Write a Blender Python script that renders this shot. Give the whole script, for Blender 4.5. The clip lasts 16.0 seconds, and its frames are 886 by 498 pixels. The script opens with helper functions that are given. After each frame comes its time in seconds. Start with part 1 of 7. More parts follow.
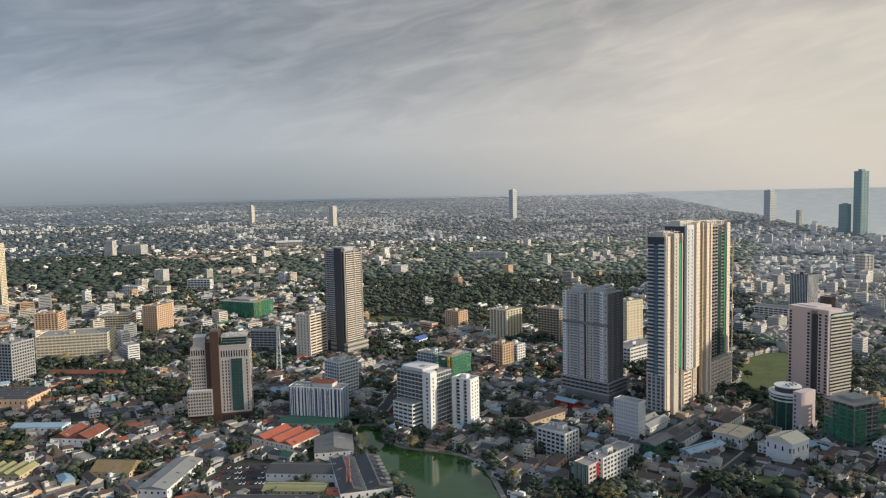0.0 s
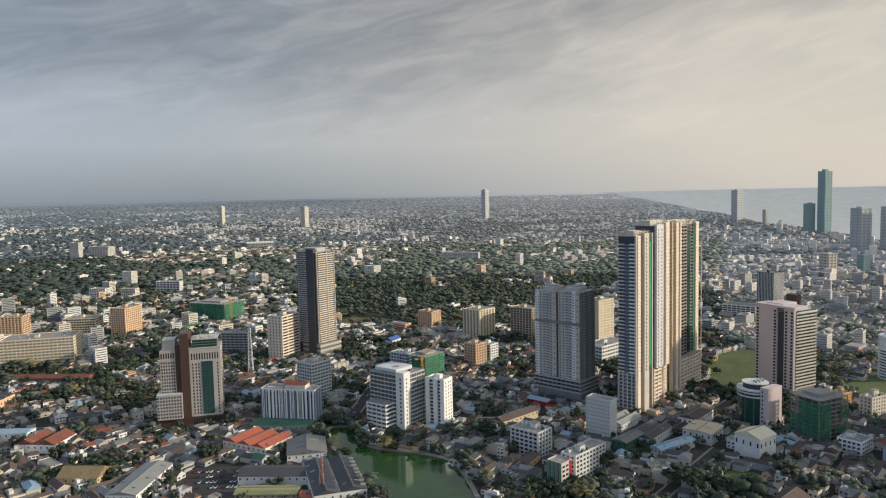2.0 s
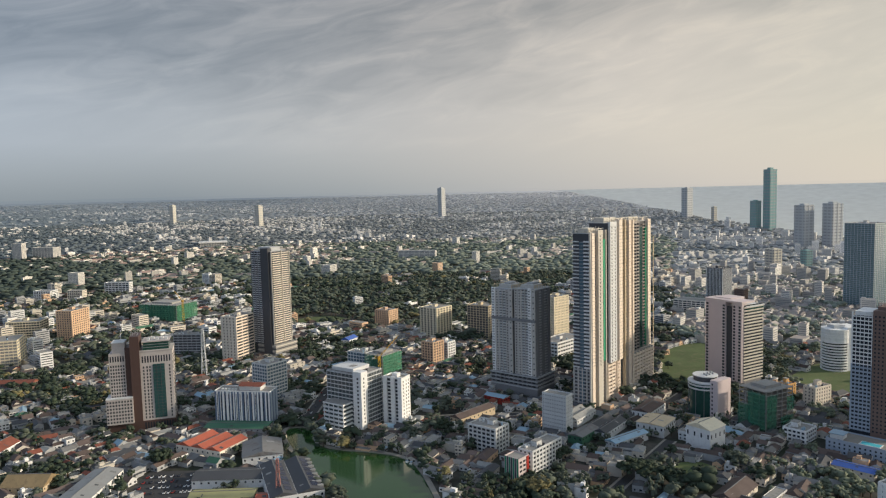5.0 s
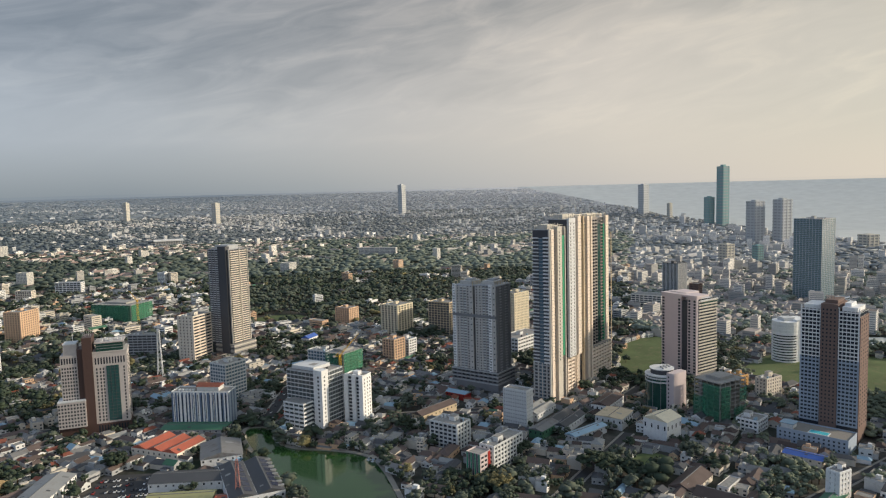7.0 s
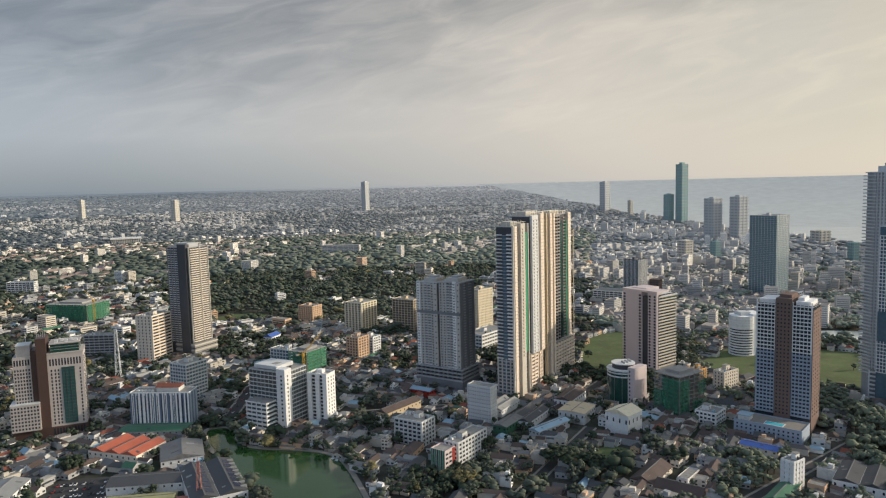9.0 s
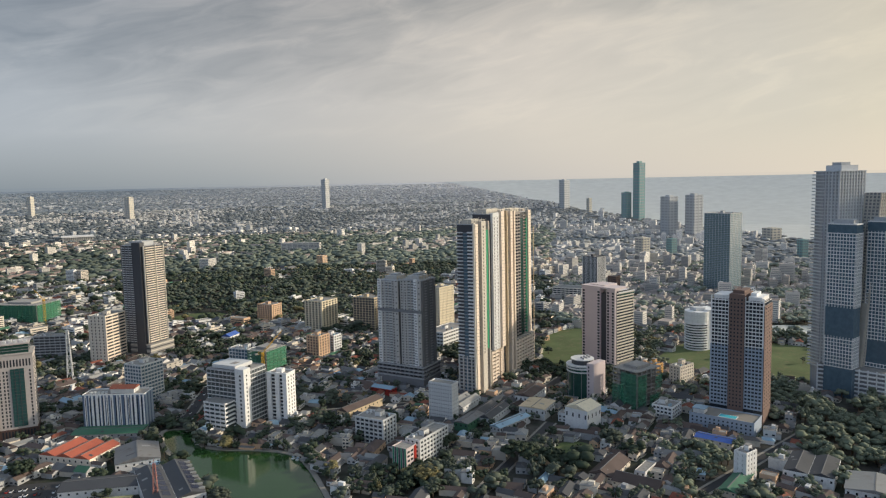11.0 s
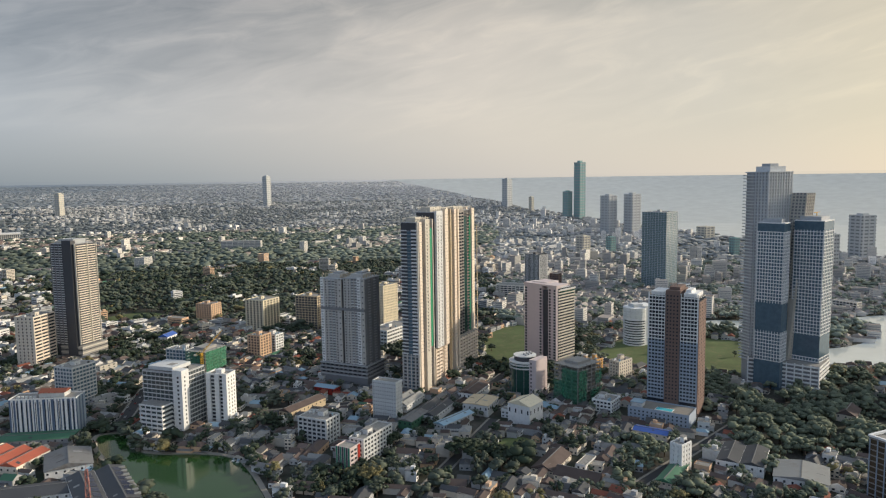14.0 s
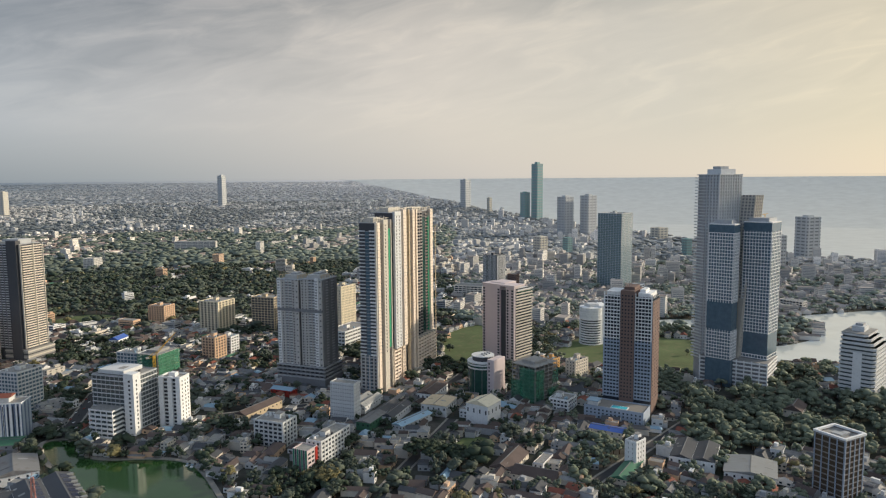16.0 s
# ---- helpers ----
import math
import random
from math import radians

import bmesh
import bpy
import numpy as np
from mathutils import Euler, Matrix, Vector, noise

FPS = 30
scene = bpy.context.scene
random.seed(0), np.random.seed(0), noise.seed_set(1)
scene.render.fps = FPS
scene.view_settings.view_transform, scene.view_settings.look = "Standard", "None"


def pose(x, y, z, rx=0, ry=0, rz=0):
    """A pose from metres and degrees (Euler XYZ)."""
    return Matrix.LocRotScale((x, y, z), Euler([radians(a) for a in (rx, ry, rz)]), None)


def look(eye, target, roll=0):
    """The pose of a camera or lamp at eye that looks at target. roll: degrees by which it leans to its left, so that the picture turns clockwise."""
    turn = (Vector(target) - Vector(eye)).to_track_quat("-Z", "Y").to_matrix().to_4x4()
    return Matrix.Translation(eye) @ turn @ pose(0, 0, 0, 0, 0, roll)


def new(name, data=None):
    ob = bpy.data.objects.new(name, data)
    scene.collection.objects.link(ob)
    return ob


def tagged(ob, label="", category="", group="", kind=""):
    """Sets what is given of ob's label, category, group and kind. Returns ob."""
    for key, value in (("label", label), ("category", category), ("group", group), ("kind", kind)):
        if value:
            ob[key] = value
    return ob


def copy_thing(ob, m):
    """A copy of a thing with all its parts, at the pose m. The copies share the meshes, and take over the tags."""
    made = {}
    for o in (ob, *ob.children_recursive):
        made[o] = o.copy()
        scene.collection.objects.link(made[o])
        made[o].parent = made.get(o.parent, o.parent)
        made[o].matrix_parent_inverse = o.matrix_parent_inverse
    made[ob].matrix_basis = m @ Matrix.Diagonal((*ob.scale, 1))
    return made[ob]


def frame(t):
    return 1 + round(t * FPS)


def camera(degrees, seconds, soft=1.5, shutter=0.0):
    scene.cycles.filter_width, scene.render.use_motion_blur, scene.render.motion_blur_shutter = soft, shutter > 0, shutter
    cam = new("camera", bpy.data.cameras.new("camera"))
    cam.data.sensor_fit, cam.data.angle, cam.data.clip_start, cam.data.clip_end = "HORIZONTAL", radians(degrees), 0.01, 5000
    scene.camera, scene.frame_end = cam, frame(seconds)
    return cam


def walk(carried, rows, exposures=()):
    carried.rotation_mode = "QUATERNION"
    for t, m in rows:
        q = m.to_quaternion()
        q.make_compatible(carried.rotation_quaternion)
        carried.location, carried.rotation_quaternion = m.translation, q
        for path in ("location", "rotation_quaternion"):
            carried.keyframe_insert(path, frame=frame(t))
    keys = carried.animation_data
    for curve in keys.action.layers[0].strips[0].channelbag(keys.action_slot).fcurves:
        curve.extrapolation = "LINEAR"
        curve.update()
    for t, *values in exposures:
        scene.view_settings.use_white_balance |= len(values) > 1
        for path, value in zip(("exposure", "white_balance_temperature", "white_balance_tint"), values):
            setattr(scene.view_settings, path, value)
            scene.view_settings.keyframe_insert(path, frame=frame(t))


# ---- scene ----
cam = camera(64.6, 16.0, soft=1.2)
EYE = 230.0
# seconds, degrees turned to the right, pitch, lean
ROWS = [
    (0.0, 0.000, -4.522, 1.229),
    (0.5, 0.631, -4.521, 1.254),
    (1.0, 1.070, -4.517, 1.274),
    (1.5, 1.516, -4.525, 1.266),
    (2.0, 2.232, -4.553, 1.320),
    (2.5, 2.724, -4.585, 1.342),
    (3.0, 3.501, -4.611, 1.342),
    (3.5, 4.057, -4.626, 1.353),
    (4.0, 4.605, -4.673, 1.376),
    (6.5, 8.105, -5.012, 1.495),
    (7.0, 9.011, -5.114, 1.500),
    (7.5, 9.660, -5.172, 1.502),
    (8.0, 10.644, -5.239, 1.454),
    (8.5, 11.284, -5.334, 1.445),
    (11.0, 15.156, -5.685, 1.249),
    (11.5, 15.811, -5.726, 1.211),
    (12.0, 16.770, -5.809, 1.126),
    (12.5, 17.435, -5.868, 1.079),
    (13.0, 18.421, -5.906, 0.965),
    (13.5, 19.099, -5.919, 0.903),
    (14.0, 19.765, -5.931, 0.821),
    (14.5, 20.765, -5.948, 0.716),
    (15.0, 21.445, -5.956, 0.660),
    (15.5, 22.497, -5.910, 0.526),
    (16.0, 23.181, -5.921, 0.451),
]
walk(cam, [(t, pose(0, 0, EYE, 90 + pitch, 0, -yaw) @ pose(0, 0, 0, 0, 0, -lean)) for t, yaw, pitch, lean in ROWS],
     exposures=[(0.0, 0.0), (6.0, 0.0), (11.0, 0.02), (16.0, 0.04)])

# ---- sky and sun ----
SUN_AZ, SUN_EL = 94.0, 18.0          # degrees to the right of +y, above the horizon
sun_way = Vector((math.sin(radians(SUN_AZ)) * math.cos(radians(SUN_EL)), math.cos(radians(SUN_AZ)) * math.cos(radians(SUN_EL)), math.sin(radians(SUN_EL))))


def srgb(r, g, b):
    return tuple((c / 255 / 12.92 if c <= 10 else ((c / 255 + 0.055) / 1.055) ** 2.4) for c in (r, g, b)) + (1.0,)


class Nodes:
    """Short hand for node trees."""

    def __init__(self, tree):
        self.tree = tree
        tree.nodes.clear()

    def add(self, kind, **inputs):
        n = self.tree.nodes.new(kind)
        if "p_data_type" in inputs:
            n.data_type = inputs["p_data_type"]
        if "p_operation" in inputs:
            n.operation = inputs["p_operation"]
        if "p_use_clamp" in inputs:
            n.use_clamp = inputs["p_use_clamp"]
        if "p_blend_type" in inputs:
            n.blend_type = inputs["p_blend_type"]
        if "p_sky_type" in inputs:
            n.sky_type, n.sun_disc = inputs["p_sky_type"], inputs["p_sun_disc"]
            n.sun_elevation, n.sun_rotation = inputs["p_sun_elevation"], inputs["p_sun_rotation"]
        for key, value in inputs.items():
            if not key.startswith("p_"):
                slot = n.inputs[int(key[1:])] if key[0] == "i" and key[1:].isdigit() else n.inputs[key.replace("_", " ")]
                if isinstance(value, bpy.types.NodeSocket):
                    self.tree.links.new(value, slot)
                else:
                    slot.default_value = value
        return n

    def math(self, op, a, b=0.0, clamp=False):
        return self.add("ShaderNodeMath", p_operation=op, p_use_clamp=clamp, i0=a, i1=b).outputs[0]

    def ramp(self, fac, stops, ease="LINEAR"):
        n = self.add("ShaderNodeValToRGB", Fac=fac)
        e = n.color_ramp.elements
        n.color_ramp.interpolation = ease
        while len(e) < len(stops):
            e.new(0.5)
        for el, (pos, col) in zip(e, stops):
            el.position, el.color = pos, col
        return n.outputs[0]

    def mix(self, fac, a, b, blend="MIX"):
        n = self.add("ShaderNodeMix", p_data_type="RGBA", p_blend_type=blend)
        for slot, value in ((n.inputs[0], fac), (n.inputs[6], a), (n.inputs[7], b)):
            if isinstance(value, bpy.types.NodeSocket):
                self.tree.links.new(value, slot)
            else:
                slot.default_value = value
        return n.outputs[2]


MURK = [(0.34, srgb(134, 144, 152)), (0.46, srgb(154, 160, 164)), (0.57, srgb(178, 178, 177)), (0.69, srgb(200, 194, 186)), (0.82, srgb(214, 204, 188)), (0.95, srgb(236, 216, 180))]


def build_world():
    w = bpy.data.worlds.new("sky")
    scene.world = w
    w.use_nodes = True
    N = Nodes(w.node_tree)
    d = N.add("ShaderNodeTexCoord").outputs["Generated"]
    xyz = N.add("ShaderNodeSeparateXYZ", Vector=d)
    flat = N.add("ShaderNodeVectorMath", p_operation="DOT_PRODUCT", i0=d, i1=(sun_way.x, sun_way.y, sun_way.z)).outputs["Value"]
    # degrees to the right of +y and above the horizon
    az = N.math("MULTIPLY", N.math("ARCTAN2", xyz.outputs[0], xyz.outputs[1]), 57.2958)
    el = N.math("MULTIPLY", N.math("ARCSINE", xyz.outputs[2]), 57.2958)
    # the cloud streaks climb gently towards the coast
    slant = N.math("SUBTRACT", el, N.math("MULTIPLY", az, 0.20))

    def streaks(wide, high, seed, detail, rough, twist):
        at = N.add("ShaderNodeCombineXYZ", X=N.math("DIVIDE", az, wide), Y=N.math("DIVIDE", slant, high), Z=seed).outputs[0]
        return N.add("ShaderNodeTexNoise", Vector=at, Scale=1.0, Detail=detail, Roughness=rough, Distortion=twist).outputs["Fac"]

    big, fine = streaks(17.0, 5.5, 3.1, 5.0, 0.5, 0.5), streaks(7.0, 1.7, 8.4, 6.0, 0.58, 0.8)
    base = N.ramp(N.math("ADD", N.math("MULTIPLY", flat, 0.5), 0.5),
                  [(0.04, srgb(156, 172, 192)), (0.38, srgb(168, 173, 179)), (0.53, srgb(187, 184, 181)), (0.67, srgb(206, 198, 187)), (0.80, srgb(203, 196, 182)), (0.93, srgb(216, 203, 174)), (1.0, srgb(255, 244, 212))])
    # a dark bank of cloud overhead, its lower edge rising towards the coast
    edge = N.ramp(N.add("ShaderNodeMapRange", Value=az, i1=-40.0, i2=60.0).outputs[0],
                  [(0.0, (0.37, 0.37, 0.37, 1)), (0.30, (0.36, 0.36, 0.36, 1)), (0.51, (0.45, 0.45, 0.45, 1)), (0.70, (0.60, 0.60, 0.60, 1)), (1.0, (0.84, 0.84, 0.84, 1))])
    rise = N.math("ADD", N.math("SUBTRACT", el, N.math("MULTIPLY", edge, 20.0)), N.math("MULTIPLY", N.math("SUBTRACT", big, 0.5), 11.0))
    bank_of_cloud = N.add("ShaderNodeMapRange", Value=rise, i1=-1.6, i2=3.6).outputs[0]
    thick = N.add("ShaderNodeMapRange", Value=az, i1=5.0, i2=55.0, i3=1.0, i4=0.72).outputs[0]
    belly = N.ramp(fine, [(0.30, (0.54, 0.58, 0.62, 1)), (0.48, (0.66, 0.69, 0.72, 1)), (0.66, (0.82, 0.83, 0.84, 1))])
    wisps = N.ramp(fine, [(0.34, (0.95, 0.955, 0.96, 1)), (0.52, (1.0, 1.0, 1.0, 1)), (0.70, (1.10, 1.085, 1.06, 1))])
    cover = N.mix(N.math("MULTIPLY", bank_of_cloud, thick), wisps, belly)
    high = N.add("ShaderNodeMapRange", Value=xyz.outputs[2], i1=0.03, i2=0.12).outputs[0]
    cover = N.mix(high, (1, 1, 1, 1), cover)
    veil = N.mix(1.0, base, cover, "MULTIPLY")
    # the unseen sky behind is brightened as added fill for faces towards the camera
    back = N.add("ShaderNodeMapRange", Value=xyz.outputs[1], i1=0.15, i2=-0.6).outputs[0]
    veil = N.mix(back, veil, N.mix(1.0, veil, (1.32, 1.40, 1.52, 1), "MULTIPLY"))
    top = N.add("ShaderNodeMapRange", Value=xyz.outputs[2], i1=0.10, i2=0.26).outputs[0]
    veil = N.mix(top, veil, N.mix(1.0, veil, (0.90, 0.90, 0.91, 1), "MULTIPLY"))
    over = N.add("ShaderNodeMapRange", Value=xyz.outputs[2], i1=0.25, i2=0.7).outputs[0]
    veil = N.mix(over, veil, N.mix(1.0, veil, (0.84, 1.02, 1.30, 1), "MULTIPLY"))
    low = N.add("ShaderNodeMapRange", Value=xyz.outputs[2], i1=0.0, i2=0.07).outputs[0]
    murk = N.ramp(N.math("ADD", N.math("MULTIPLY", flat, 0.5), 0.5), MURK)
    veil = N.mix(low, murk, veil)
    clear = N.add("ShaderNodeTexSky", p_sky_type="NISHITA", p_sun_disc=False, p_sun_elevation=radians(SUN_EL), p_sun_rotation=radians(SUN_AZ)).outputs[0]
    clear = N.mix(1.0, clear, (0.08, 0.08, 0.08, 1), "MULTIPLY")
    col = N.mix(0.9, clear, veil)
    bg = N.add("ShaderNodeBackground", Color=col, Strength=1.15)
    out = N.add("ShaderNodeOutputWorld")
    w.node_tree.links.new(bg.outputs[0], out.inputs[0])


build_world()
sun = new("sun", bpy.data.lights.new("sun", "SUN"))
sun.data.energy, sun.data.angle, sun.data.color = 4.1, radians(1.5), (1.0, 0.86, 0.67)
sun.matrix_world = look((900, 0, 600), Vector((900, 0, 600)) - sun_way)


# ---- materials ----
def material(name, colour, rough=0.8, vary=0.18, scale=0.15, grain=2.0, bump=0.0, metal=0.0, island=0.0, sheen=0.0, stains=(0, 0, 0), stain=0.0, spec=0.3):
    """A surface with variation at two scales, stains and, for joined pieces, a tone for each island."""
    m = bpy.data.materials.new(name)
    m.use_nodes = True
    N = Nodes(m.node_tree)
    at = N.add("ShaderNodeTexCoord").outputs["Object"]
    a = N.add("ShaderNodeTexNoise", Vector=at, Scale=scale, Detail=4.0, Roughness=0.6).outputs["Fac"]
    b = N.add("ShaderNodeTexNoise", Vector=at, Scale=grain, Detail=3.0, Roughness=0.7).outputs["Fac"]
    tone = N.math("ADD", N.math("MULTIPLY", a, 0.65), N.math("MULTIPLY", b, 0.35))
    one = N.math("ADD", N.math("MULTIPLY", N.math("SUBTRACT", tone, 0.5), 3.0 * vary), 1.0)
    rnd = N.add("ShaderNodeObjectInfo").outputs["Random"]
    if island:
        rnd = N.add("ShaderNodeNewGeometry").outputs["Random Per Island"]
    one = N.math("MULTIPLY", one, N.math("ADD", N.math("MULTIPLY", rnd, 2 * (island or 0.06)), 1.0 - (island or 0.06)))
    col = N.mix(1.0, (*colour, 1), N.add("ShaderNodeCombineColor", Red=one, Green=one, Blue=one).outputs[0], "MULTIPLY")
    if stain:
        spread = N.ramp(N.add("ShaderNodeTexNoise", Vector=at, Scale=scale * 2.7, Detail=6.0, Roughness=0.7).outputs["Fac"], [(0.52, (0, 0, 0, 1)), (0.7, (1, 1, 1, 1))])
        col = N.mix(N.math("MULTIPLY", spread, stain), col, (*stains, 1))
    p = N.add("ShaderNodeBsdfPrincipled", Base_Color=col, Roughness=rough, Metallic=metal)
    p.inputs["Specular IOR Level"].default_value = spec
    if sheen:
        p.inputs["Sheen Weight"].default_value, p.inputs["Sheen Roughness"].default_value = sheen, 0.6
        p.inputs["Sheen Tint"].default_value = (0.75, 0.85, 0.95, 1)
    if bump:
        bp = N.add("ShaderNodeBump", Height=b, Strength=0.6, Distance=bump)
        m.node_tree.links.new(bp.outputs[0], p.inputs["Normal"])
    m.node_tree.links.new(p.outputs[0], N.add("ShaderNodeOutputMaterial").inputs[0])
    return m


def glass(name, colour, rough=0.12):
    """Window glass over a dim room: dark and glossy."""
    return material(name, colour, rough, vary=0.35, scale=0.2, grain=0.6, spec=0.4)


DIRT = (0.10, 0.085, 0.07)
WHITE = material("white_paint", (0.80, 0.80, 0.79), 0.7, 0.10, stains=DIRT, stain=0.25)
CREAM = material("cream_paint", (0.74, 0.67, 0.57), 0.75, 0.10, stains=DIRT, stain=0.3)
# two warmer copies of the cream, with low sunlight put into the colour
SUNCREAM = material("sunlit_cream_paint", (0.74, 0.65, 0.48), 0.75, 0.10, stains=DIRT, stain=0.25)
SUNGOLDCREAM = material("sun_warmed_cream_paint", (0.74, 0.63, 0.52), 0.75, 0.10, stains=DIRT, stain=0.25)
SAND = material("sand_paint", (0.58, 0.47, 0.32), 0.75, 0.12, stains=DIRT, stain=0.25)
BEIGE = material("beige_render", (0.56, 0.52, 0.45), 0.75, 0.12, stains=DIRT, stain=0.25)
PINK = material("pink_cladding", (0.60, 0.51, 0.505), 0.6, 0.07)
PEACH = material("peach_paint", (0.66, 0.45, 0.30), 0.75, 0.10, stains=DIRT, stain=0.25)
ORANGE = material("orange_paint", (0.68, 0.40, 0.16), 0.75, 0.10, stains=DIRT, stain=0.25)
GREY = material("grey_render", (0.40, 0.41, 0.42), 0.75, 0.12, stains=DIRT, stain=0.25)
PALE = material("pale_grey_render", (0.62, 0.63, 0.63), 0.7, 0.10, stains=DIRT, stain=0.25)
WARMGREY = material("warm_grey_render", (0.50, 0.48, 0.45), 0.75, 0.14, stains=DIRT, stain=0.3)
STEELY = material("blue_grey_render", (0.34, 0.40, 0.48), 0.7, 0.10)
SLATE = material("slate_grey_render", (0.21, 0.212, 0.222), 0.7, 0.12)
# dark cladding; also painted on cores, gaps and recesses as their shade
CHAR = material("charcoal_cladding_and_shade", (0.07, 0.072, 0.08), 0.6, 0.12)
BROWN = material("brown_granite", (0.085, 0.052, 0.045), 0.5, 0.12)
RUST = material("red_brown_brick", (0.19, 0.13, 0.11), 0.8, 0.15)
PALETAUPE = material("pale_taupe_panels", (0.47, 0.43, 0.41), 0.65, 0.12, stains=DIRT, stain=0.2)
TAUPE = material("taupe_granite", (0.27, 0.24, 0.22), 0.6, 0.12, stains=DIRT, stain=0.2)
CONCRETE = material("raw_concrete", (0.33, 0.32, 0.30), 0.85, 0.18, stains=DIRT, stain=0.4, bump=0.02)
ROOFDECK = material("flat_roof_concrete", (0.30, 0.29, 0.27), 0.9, 0.25, stains=(0.08, 0.075, 0.07), stain=0.7)
STRIPEBLUE = material("stripe_blue_panels", (0.12, 0.17, 0.26), 0.6, 0.12)
MILKGLASS = glass("grey_green_glass", (0.085, 0.10, 0.105))
GLASS = glass("dark_window_glass", (0.035, 0.042, 0.052))
BRONZEGLASS = glass("bronze_window_glass", (0.09, 0.065, 0.045))
BLUEGLASS = glass("blue_curtain_glass", (0.10, 0.155, 0.20))
TEALGLASS = glass("teal_curtain_glass", (0.03, 0.085, 0.085))
# teal glass with haze put into its colour
TEALHAZE = glass("teal_glass_haze_tint", (0.12, 0.19, 0.195), 0.3)
GREENGLASS = glass("green_curtain_glass", (0.02, 0.06, 0.05))
NET = material("green_debris_net", (0.045, 0.215, 0.125), 0.9, 0.6, 0.10, 0.5)
# the net is woven: part of the light passes through
weave = NET.node_tree.nodes.new("ShaderNodeMixShader")
weave.inputs[0].default_value = 0.38
NET.node_tree.links.new(NET.node_tree.nodes["Principled BSDF"].outputs[0], weave.inputs[1])
NET.node_tree.links.new(NET.node_tree.nodes.new("ShaderNodeBsdfTransparent").outputs[0], weave.inputs[2])
NET.node_tree.links.new(weave.outputs[0], NET.node_tree.nodes["Material Output"].inputs[0])
GREENSTRIP = material("green_glazed_strip", (0.04, 0.30, 0.16), 0.4, 0.2)
TERRA = material("terracotta_tiles", (0.235, 0.082, 0.055), 0.85, 0.3, 0.1, 3.0, stains=(0.09, 0.06, 0.05), stain=0.5)
REDROOF = material("faded_red_sheet_roof", (0.42, 0.115, 0.07), 0.6, 0.18, 0.08, 1.5, stains=(0.25, 0.10, 0.07), stain=0.5)
OLDTILE = material("weathered_brown_tiles", (0.108, 0.082, 0.074), 0.9, 0.35, 0.1, 3.0, island=0.35)
GREYSHEET = material("grey_sheet_roof", (0.185, 0.185, 0.185), 0.6, 0.2, 0.06, 1.5, stains=(0.10, 0.075, 0.06), stain=0.6)
DARKSHEET = material("dark_grey_sheet_roof", (0.075, 0.078, 0.085), 0.6, 0.25, 0.06, 1.5)
PALESHEET = material("pale_metal_roof", (0.28, 0.285, 0.28), 0.5, 0.15, 0.06, 1.5, stains=(0.2, 0.16, 0.12), stain=0.4)
BLUESHEET = material("blue_sheet_roof", (0.06, 0.13, 0.42), 0.5, 0.15, 0.1, 1.5)
SKYSHEET = material("light_blue_sheet_roof", (0.27, 0.40, 0.50), 0.5, 0.15, 0.1, 1.5)
YELLOWSHEET = material("yellow_green_sheet_roof", (0.31, 0.30, 0.15), 0.6, 0.2, 0.1, 1.5)
GREENSHEET = material("green_sheet_roof", (0.06, 0.16, 0.10), 0.6, 0.2, 0.1, 1.5)
OCHRE = material("ochre_tiles", (0.27, 0.20, 0.11), 0.85, 0.3, 0.1, 2.0, stains=(0.09, 0.07, 0.05), stain=0.5)
SOLAR = glass("solar_panel_glass", (0.02, 0.025, 0.05), 0.25)
ASPHALT = material("asphalt", (0.055, 0.055, 0.057), 0.9, 0.2, 0.1, 2.0)
PAVING = material("pale_stone_paving", (0.27, 0.25, 0.22), 0.9, 0.2, 0.3, 2.0)
BARK = material("bark", (0.10, 0.075, 0.055), 0.95, 0.3, 1.0, 6.0)
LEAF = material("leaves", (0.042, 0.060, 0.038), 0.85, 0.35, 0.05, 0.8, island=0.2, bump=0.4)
# lighter copies of the leaf colour, lifted to carry haze
LEAFMID = material("park_leaves_haze_lift", (0.082, 0.099, 0.074), 0.85, 0.35, 0.03, 0.7, island=0.18, bump=0.4)
LEAFHAZE = material("lakeside_leaves_haze_tint", (0.132, 0.156, 0.108), 0.85, 0.35, 0.04, 0.8, island=0.18, bump=0.4)
LEAFDRY = material("dry_brown_leaves", (0.17, 0.15, 0.07), 0.85, 0.4, 0.05, 0.6, island=0.2)
LAWN = material("lawn", (0.095, 0.125, 0.05), 0.95, 0.5, 0.03, 0.4, stains=(0.19, 0.16, 0.09), stain=0.7)
CRANE = material("yellow_crane_paint", (0.62, 0.36, 0.05), 0.5, 0.1)
MAST = material("red_white_mast_paint", (0.42, 0.20, 0.17), 0.6, 0.2, 0.6)
PAINTWHITE = material("car_white", (0.72, 0.72, 0.72), 0.3, 0.03)
PAINTDARK = material("car_dark", (0.05, 0.05, 0.06), 0.3, 0.03)
PAINTRED = material("car_red", (0.35, 0.04, 0.03), 0.3, 0.03)
POOL = material("pool_water", (0.10, 0.50, 0.58), 0.1, 0.15)
